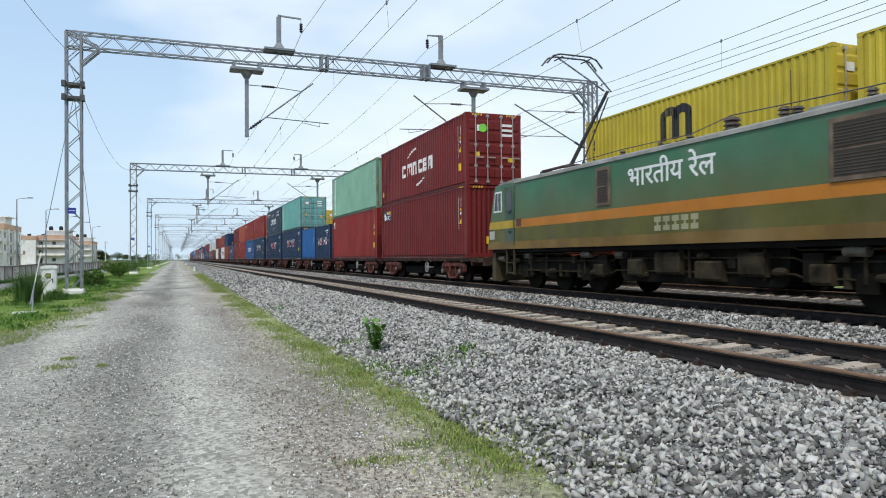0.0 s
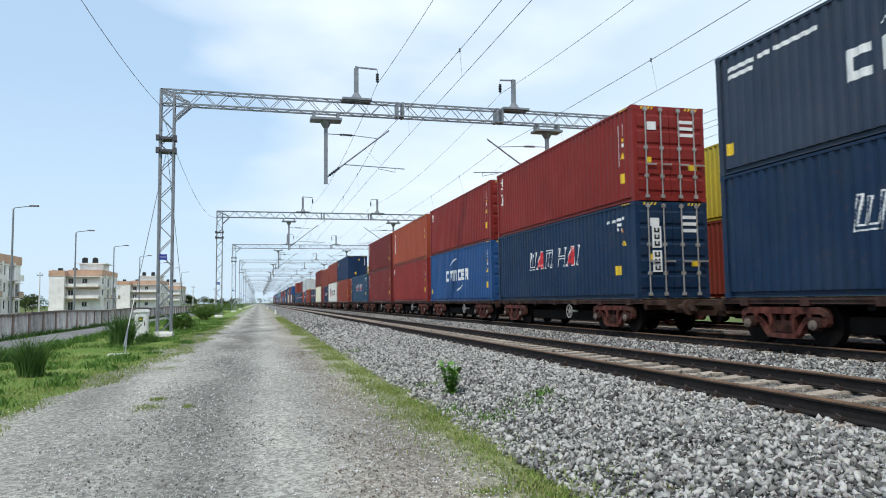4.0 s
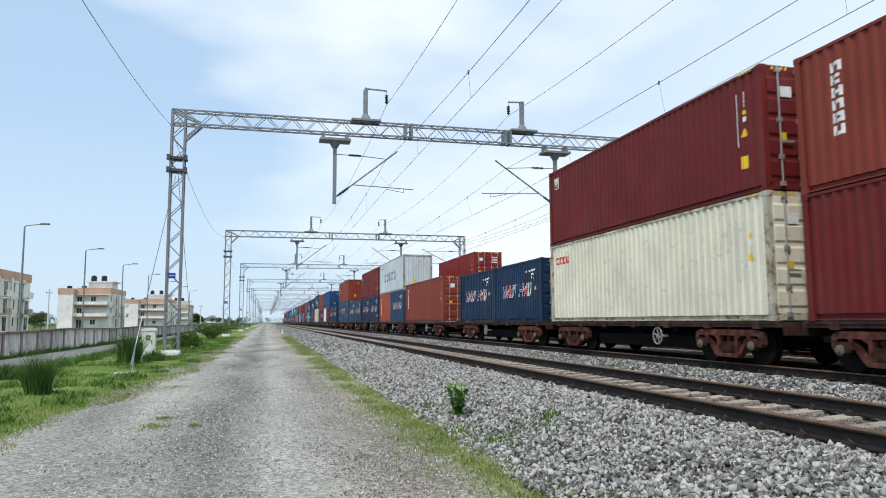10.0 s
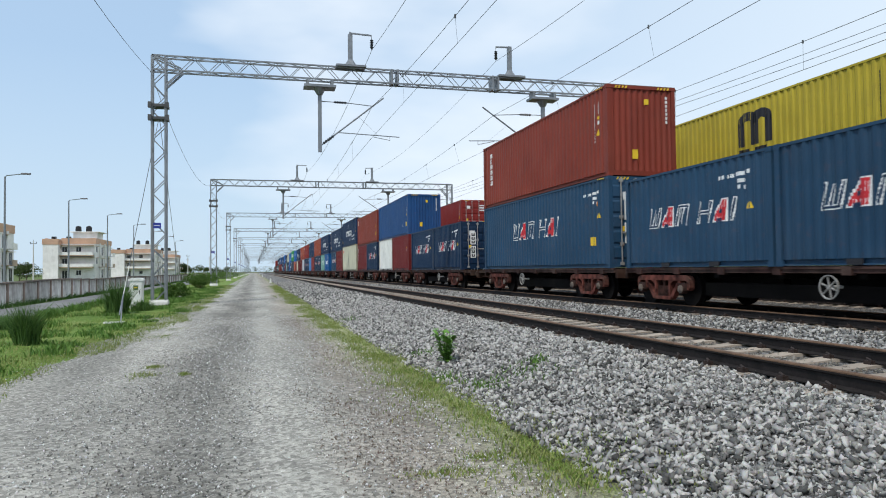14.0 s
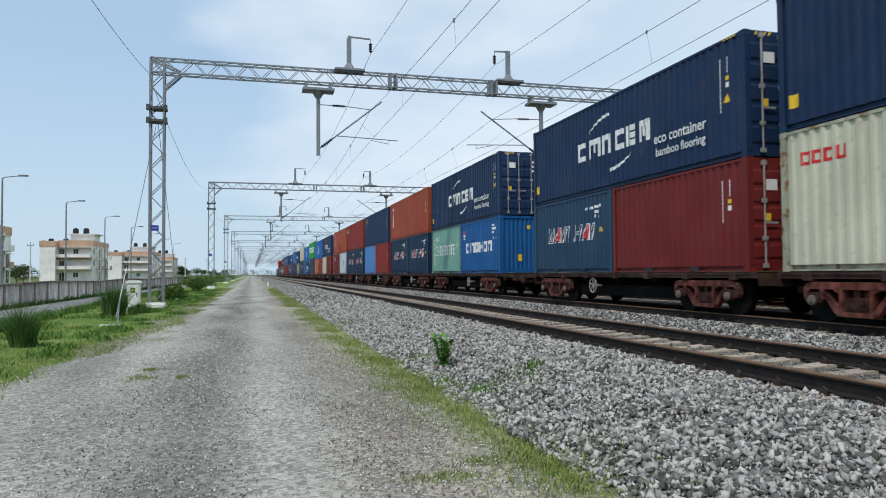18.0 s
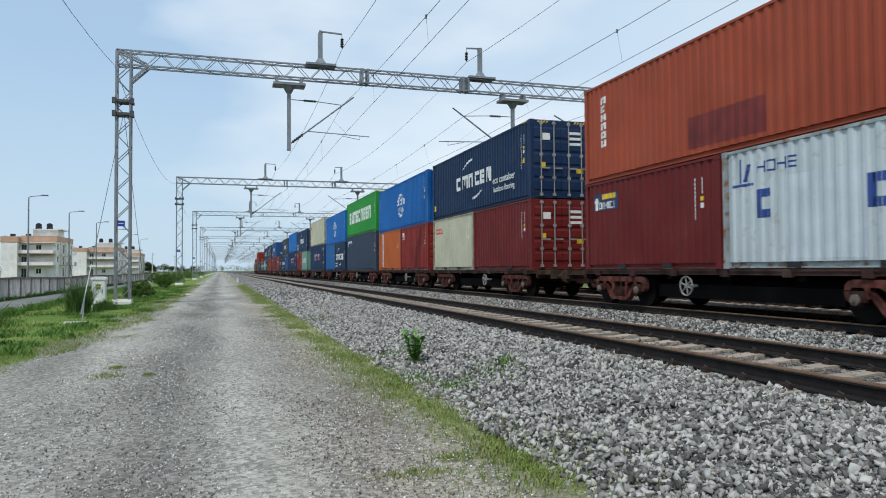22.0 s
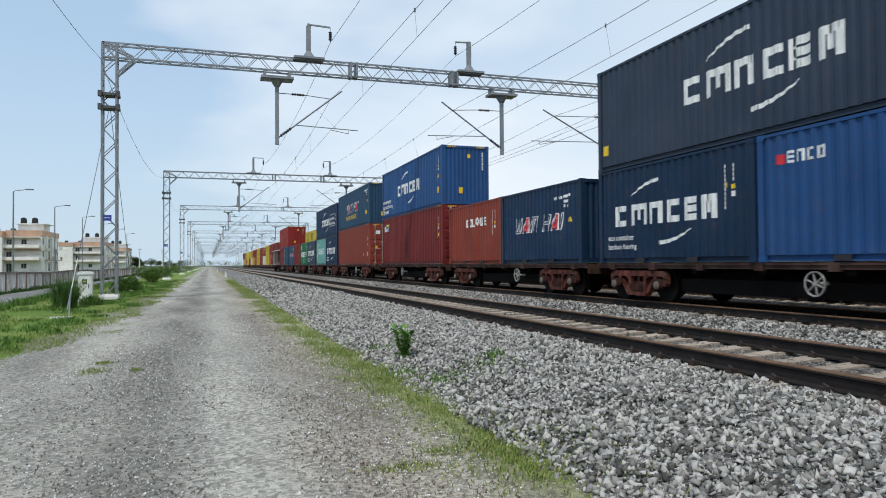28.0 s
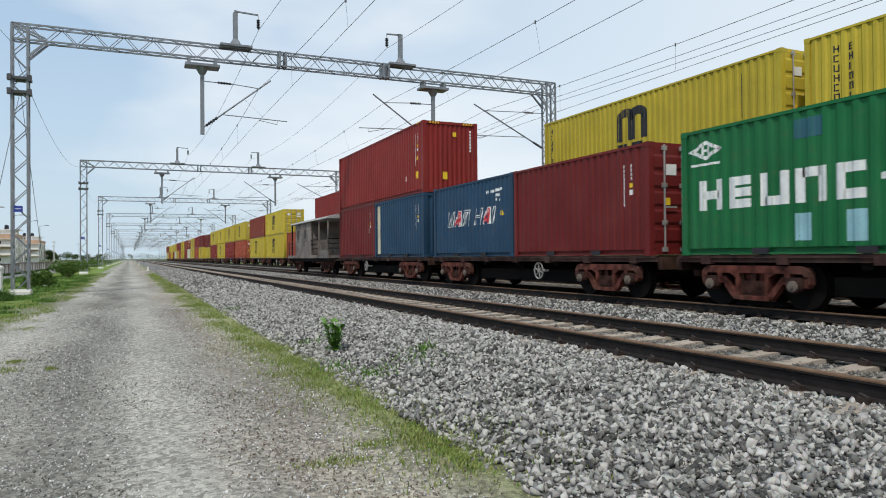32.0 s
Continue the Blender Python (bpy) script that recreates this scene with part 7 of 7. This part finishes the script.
# ---------------------------------------------------------------- plants
LEAF = per_island("leaf", (0.05, 0.11, 0.018), (0.13, 0.225, 0.04), 0.7)
TREE_LEAF = per_island("tree_leaf", (0.03, 0.055, 0.014), (0.085, 0.125, 0.03), 0.8)
BLADE = per_island("grass_blade", (0.13, 0.235, 0.032), (0.235, 0.345, 0.065), 0.8, c3=(0.34, 0.36, 0.13))
WEED = per_island("weed_leaf", (0.06, 0.15, 0.022), (0.15, 0.27, 0.05), 0.7)
DARK_BLADE = per_island("reed_blade", (0.045, 0.105, 0.025), (0.13, 0.24, 0.055), 0.8)
BARK = paint("bark", (0.12, 0.09, 0.06), 0.9)


def blades(name, n, place, h, w, seed, material, lean=0.5, parent=None):
    """Bent grass blades, two quads each; place(r, n) gives their roots and a height factor."""
    r = np.random.default_rng(seed)
    x, y, z, f = place(r, n)
    a = r.random(n) * 2 * np.pi
    hh = h * f * (0.5 + 0.8 * r.random(n))
    ln = lean * hh * (0.2 + r.random(n))
    b = r.random(n) * 2 * np.pi
    dx, dy = np.cos(a) * w / 2 * (0.6 + 0.7 * r.random(n)), np.sin(a) * w / 2
    lx, ly = np.cos(b) * ln, np.sin(b) * ln
    v = np.stack([np.stack([x - dx, y - dy, z], -1), np.stack([x + dx, y + dy, z], -1),
                  np.stack([x + dx * 0.8 + lx * 0.3, y + dy * 0.8 + ly * 0.3, z + hh * 0.55], -1), np.stack([x - dx * 0.8 + lx * 0.3, y - dy * 0.8 + ly * 0.3, z + hh * 0.55], -1),
                  np.stack([x + lx, y + ly, z + hh], -1)], 1)
    k = np.arange(n)[:, None] * 5
    quads = np.concatenate([k + np.array([[0, 1, 2, 3]])], 0)
    me = bpy.data.meshes.new(name)
    me.from_pydata(v.reshape(-1, 3).tolist(), [], quads.tolist() + (k + np.array([[3, 2, 4]])).tolist())
    me.materials.append(material)
    ob = new(name, me)
    ob.parent = parent
    return ob


def verge_place(x_of, y0, y1, p):
    def go(r, n):
        y = y0 + (y1 - y0) * r.random(n) ** p
        x = x_of(r, y)
        clump = 0.55 + 0.75 * (np.sin(x * 1.7 + 0.3 * y) * np.sin(y * 0.9 - x) > -0.2) * r.random(n)
        return x, y, 0.02 + 0 * x, clump
    return go


def left_x(r, y):
    e = road_edge(y)
    return e - (np.abs(r.normal(size=len(y))) * 1.6 - 0.3 * r.random(len(y)) ** 2)


def strip_place(r, n):
    """The patchy strip of grass at the foot of the ballast."""
    m = 330
    yc = 4.4 + 70 * r.random(m) ** 1.35
    xc = np.interp(yc, [3, 5, 8, 10, 13, 20, 60], [2.25, 2.25, 2.18, 2.12, 2.10, 2.02, 1.95]) + 0.21 * r.normal(size=m)
    rad = 0.08 + 0.26 * r.random(m) ** 2
    i = r.integers(0, m, n)
    x, y = xc[i] + rad[i] * r.normal(size=n), yc[i] + (1.2 + 0.06 * yc[i]) * rad[i] * r.normal(size=n)
    return x, y, np.where(x > 2.42, bed_height(x, y), 0.006), 0.5 + 0.7 * r.random(n)


tagged(blades("verge_grass", 60000, verge_place(left_x, 7, 80, 1.6), 0.042, 0.014, 5, BLADE, 0.9), "short green grass on the verge", "grass", kind="stuff")
tagged(blades("verge_weeds", 14000, verge_place(lambda r, y: -4.4 - 3.0 * r.random(len(y)) ** 1.0, 11, 120, 1.4), 0.12, 0.020, 6, BLADE, 0.9), "taller rough grass behind the verge", "grass", kind="stuff")
tagged(blades("ballast_foot_grass", 40000, strip_place, 0.046, 0.011, 7, BLADE, 0.9), "thin grass strip at the foot of the ballast", "grass", kind="stuff")


def lane_weeds(r, n):
    """Rank clumps on the lane's near edge."""
    m = 110
    yc = 12 + 60 * r.random(m) ** 1.3
    xc = -7.15 + 0.55 * r.random(m) ** 1.5
    big = 0.5 + r.random(m)
    i = r.integers(0, m, n)
    return xc[i] + 0.16 * r.normal(size=n), yc[i] + 0.30 * r.normal(size=n), 0 * xc[i], big[i]


def wall_weeds(r, n):
    """Grass along the foot of the boundary wall."""
    y = 14 + 130 * r.random(n) ** 1.5
    return -10.95 + 0.45 * r.random(n) ** 2, y, 0 * y, 0.5 + 0.7 * (np.sin(y * 0.8) * np.sin(y * 0.31 + 1) > -0.3) * r.random(n)


def verge_clumps(r, n):
    """Broad-leaved clumps scattered over the verge."""
    m = 170
    yc = 9 + 62 * r.random(m) ** 1.5
    xc = road_edge(yc) - 0.5 - 3.2 * r.random(m)
    i = r.integers(0, m, n)
    return xc[i] + 0.17 * r.normal(size=n), yc[i] + 0.26 * r.normal(size=n), 0.03 + 0 * xc[i], (0.4 + 0.9 * r.random(m))[i]


tagged(blades("verge_clumps", 15000, verge_clumps, 0.12, 0.030, 43, WEED, 0.9), "darker green weed clumps over the verge", "weeds", kind="stuff")
tagged(blades("lane_weeds", 12000, lane_weeds, 0.24, 0.036, 41, WEED, 0.8), "rank green weeds along the edge of the lane", "weeds", kind="stuff")
tagged(blades("wall_weeds", 9000, wall_weeds, 0.26, 0.03, 42, DARK_BLADE, 0.8), "dark grass along the foot of the wall", "grass", kind="stuff")


def spot_place(spots):
    def go(r, n):
        i = r.integers(0, len(spots), n)
        s = np.array(spots)[i]
        q = np.abs(r.normal(size=n)) * 0.4
        x, y = s[:, 0] + 0.55 * s[:, 2] * r.normal(size=n), s[:, 1] + 0.55 * s[:, 3] * r.normal(size=n)
        return x, y, 0.0 * x + np.where(x > 2.4, bed_height(x, y), 0.0), np.clip(1.0 - 0.5 * q, 0.4, 1)
    return go


tagged(blades("road_grass_tufts", 2000, spot_place([(-1.58, 11.0, 0.22, 0.28), (-1.54, 11.9, 0.12, 0.16), (-1.0, 10.9, 0.06, 0.1), (1.37, 4.97, 0.30, 0.14), (1.75, 5.3, 0.2, 0.12), (-2.1, 17.5, 0.3, 0.6), (-2.1, 19.5, 0.25, 0.7)]), 0.035, 0.010, 8, BLADE, 0.9), "small grass tufts growing in the road", "grass", kind="stuff")
tagged(blades("ballast_weeds", 700, spot_place([(3.4, 8.5, 0.35, 0.4), (2.75, 8.2, 0.25, 0.35), (2.75, 11.6, 0.2, 0.4), (2.55, 9.2, 0.2, 0.5), (2.7, 20.6, 0.25, 0.6), (3.75, 9.0, 0.2, 0.25)]), 0.085, 0.022, 9, WEED, 0.9), "sparse weeds in the ballast", "weeds", kind="stuff")


def tuft(x, y, r0, h, n, seed, label, lean=0.75):
    t = thing("grass_tuft", (x, y, 0), label, "grass tuft", "tall tufts on the verge")

    def go(r, k):
        a, q = r.random(k) * 2 * np.pi, np.sqrt(r.random(k))
        return np.cos(a) * q * r0, np.sin(a) * q * r0, 0 * a, 0.7 + 0.5 * (1 - q)
    tagged(blades("blade_clump", n, go, h, 0.022, seed, DARK_BLADE, lean, t), kind="stuff")


tuft(-4.55, 16.2, 0.22, 0.80, 900, 11, "dense dark green reed tuft on the verge", 0.55)
tuft(-4.75, 27.2, 0.34, 1.05, 1100, 12, "tall dark reed tuft beside the cabinet", 0.6)
tuft(-4.15, 28.9, 0.40, 0.42, 800, 13, "low green tuft near the stay anchor")
tuft(-4.9, 44.5, 0.5, 0.6, 700, 14, "leafy tuft beyond the mast footing")
tuft(-6.6, 20.5, 0.5, 0.45, 700, 15, "low green tuft by the lane")


def leaf_cloud(n, seed, blobs, size):
    """Leaves as small bent quads scattered through a few lobes."""
    r = np.random.default_rng(seed)
    b = np.array(blobs)
    i = r.integers(0, len(b), n)
    d = r.normal(size=(n, 3))
    d /= np.linalg.norm(d, axis=1, keepdims=True)
    c = b[i, :3] + d * b[i, 3:4] * (0.55 + 0.45 * r.random((n, 1)) ** 0.5) * (1, 1, 0.8)
    u = r.normal(size=(n, 3))
    u /= np.linalg.norm(u, axis=1, keepdims=True)
    w = np.cross(u, r.normal(size=(n, 3)))
    w /= np.linalg.norm(w, axis=1, keepdims=True)
    s = size * (0.6 + 0.8 * r.random((n, 1)))
    return np.stack([c - u * s, c + w * s * 0.5, c + u * s, c - w * s * 0.5], 1)


def shrub(x, y, h, w, seed, label, name="bush", leaf=LEAF, trunk=0.0, n=900):
    t = thing(name, (x, y, 0), label, "tree" if trunk else "bush", "trees in the distance" if trunk else "bushes along the road")
    r = np.random.default_rng(seed)
    lobes = [(r.normal() * w * 0.28, r.normal() * w * 0.28, trunk + (h - trunk) * (0.25 + 0.55 * r.random()), w * (0.22 + 0.16 * r.random())) for _ in range(9)]
    tr = Shape()
    tr.tube((0, 0, -0.1), (0, 0, trunk + h * 0.3), 0.03 * h, 7, 0.015 * h)
    for bx, by, bz, br in lobes[:5]:
        tr.tube((0, 0, trunk * 0.8 + 0.1 * h), (bx, by, bz), 0.012 * h, 5, 0.005 * h)
    part("trunk", tr, BARK, t)
    o = bulk("crown", leaf_cloud(n, seed, lobes, (0.035 * h + 0.05) if trunk else 0.045 + 0.012 * h), 1, n, leaf, [(0, 1, 2, 3)], t)
    tagged(o, kind="stuff")
    return t


shrub(-4.5, 63.5, 1.3, 1.6, 21, "rounded green bush beside the gravel road", n=4200)
shrub(-4.45, 42.2, 0.95, 1.0, 22, "low green bush on the verge", n=3200)
hb = random.Random(12)
for k in range(14):
    y = 116 + 17 * k + hb.uniform(-6, 6)
    shrub(-7.6 - hb.uniform(0, 3.5) - 0.012 * y, y, hb.uniform(0.7, 1.5), hb.uniform(1.8, 3.2), 210 + k, "dense green bush in the hedge beside the road", n=1500)
rb = random.Random(4)
for k in range(11):
    y = 95 + 26 * k + rb.uniform(-6, 6)
    shrub(-5.0 - rb.uniform(0, 4 + 0.02 * y), y, rb.uniform(0.6, 1.2), rb.uniform(1.6, 3.6), 30 + k, "low green bush beside the road", n=2200)
for k in range(20):
    y = 400 + 24 * k + rb.uniform(-12, 12)
    shrub(-16 - rb.uniform(0, 0.16 * y), y, rb.uniform(3.0, 7.5), rb.uniform(4, 9), 60 + k, "rounded dark green tree in the fields", "tree", TREE_LEAF, 0.8, 1100)
for k, (x, y, h) in enumerate(((-51.5, 178, 4.0), (-49.0, 174, 3.6))):
    shrub(x, y, h, 4.5, 100 + k, "dark green tree between the housing blocks", "tree", TREE_LEAF, 0.8, 1600)


for k in range(26):
    shrub(-120 + 9.5 * k + rb.uniform(-3, 3), 930 + rb.uniform(-20, 60), rb.uniform(4.5, 8.5), rb.uniform(9, 14), 140 + k, "hazy green tree on the horizon", "tree", TREE_LEAF, 0.8, 420)


def broad_leaf_plant():
    t = thing("broad_leaved_plant", (2.87, 10.45, float(bed_height(2.87, 10.45)) - 0.01), "bushy green broad-leaved plant growing in the ballast", "plant")
    r = random.Random(9)
    green = paint("broad_leaf", (0.13, 0.29, 0.04), 0.5, var=0.35, coarse=9, rand=0.3)
    leaf = Shape().add([(0, 0, 0), (0.5, 0.42, 0.06), (1.05, 0.40, 0.02), (1.5, 0, -0.22), (1.05, -0.40, 0.02), (0.5, -0.42, 0.06), (0.75, 0, 0.0)], [(0, 1, 6), (1, 2, 6), (2, 3, 6), (3, 4, 6), (4, 5, 6), (5, 0, 6)]).mesh("leaf")
    for k in range(11):
        a = 2 * math.pi * k / 11 + r.uniform(-0.3, 0.3)
        ln, up = r.uniform(0.05, 0.20), r.uniform(0.34, 0.56)
        tip = Vector((math.cos(a) * ln, math.sin(a) * ln, up))
        part("stem", Shape().tube((math.cos(a) * 0.02, math.sin(a) * 0.02, 0), tip, 0.007, 5, 0.004), paint("stem_green", (0.09, 0.16, 0.04), 0.7), t)
        for j in range(11):
            p = tip * (0.12 + 0.88 * j / 10)
            s = r.uniform(0.07, 0.105)
            o = part("leaf", leaf, green, t)
            o.matrix_basis = Matrix.Translation(p) @ Matrix.Rotation(a + j * 2.4 + r.uniform(-0.4, 0.4), 4, "Z") @ Matrix.Rotation(-r.uniform(0.1, 0.9), 4, "Y") @ Matrix.Scale(s, 4)


broad_leaf_plant()

# ---------------------------------------------------------------- loose stones, last
STONE = per_island("stone", (0.065, 0.064, 0.061), (0.29, 0.282, 0.262), c3=(0.60, 0.585, 0.55))
DUSTY_STONE = per_island("dusty_stone", (0.13, 0.118, 0.10), (0.34, 0.31, 0.265))
stones("ballast_stones", 74000, 2.3, 5.3, -1.5, 30, 0.041, 3, STONE, power=1.25, parent=ballast)
stones("ballast_stones", 9000, 2.4, 5.25, 28, 90, 0.075, 4, STONE, power=1.5, parent=ballast)
stones("ballast_stones", 24000, 7.6, 10.7, 4.5, 60, 0.050, 5, STONE, power=1.5, parent=ballast)
stones("ballast_stones", 11000, 5.5, 6.9, 3.0, 40, 0.036, 6, DUSTY_STONE, power=1.3, lift=0.05, parent=ballast)


def road_height(x, y):
    return 0 * x + 0.006


ROAD_STONE = per_island("road_stone", (0.34, 0.33, 0.305), (0.80, 0.78, 0.745), c3=(0.92, 0.91, 0.89))
stones("road_chippings", 30000, -4.2, 2.0, 2.5, 24, 0.020, 7, ROAD_STONE, power=1.5, lift=0.1, height=road_height, parent=road, small=True)
DARK_CHIP = per_island("dark_chip", (0.13, 0.126, 0.118), (0.30, 0.285, 0.26))
stones("road_chippings", 12000, -1.7, 0.05, 2.5, 40, 0.019, 8, DARK_CHIP, power=1.7, lift=0.08, height=road_height, parent=road, small=True, patches=True)
stones("road_chippings", 9000, -4.2, -1.9, 4, 24, 0.019, 9, DARK_CHIP, power=1.4, lift=0.08, height=road_height, parent=road, small=True, patches=True)
BROWN_CHIP = per_island("brown_chip", (0.18, 0.14, 0.11), (0.40, 0.335, 0.28))
stones("road_chippings", 9000, 0.65, 1.9, 2.5, 22, 0.018, 10, BROWN_CHIP, power=1.5, lift=0.08, height=road_height, parent=road, small=True, patches=True)



SLIP_T, SLIP = (0, 4, 8, 12, 16, 20, 24, 28, 32), (0, 0.15, 0.3, 0.35, 0.25, 0.08, 0, 0.05, 0.1)     # small changes of speed


def travel(t):
    """How far the train has come along -y, after t seconds."""
    return S * (316.467 * (t / 16) - 0.909 * (t / 16) ** 2) + float(np.interp(t, SLIP_T, SLIP))


def motions():
    times = [0, 4, 8, 12, 16, 20, 24, 28, 32]
    for ob in MOVING:
        x, y, z = ob.matrix_basis.translation
        walk(ob, [(t, pose(x, y - travel(t), z)) for t in times])


motions()
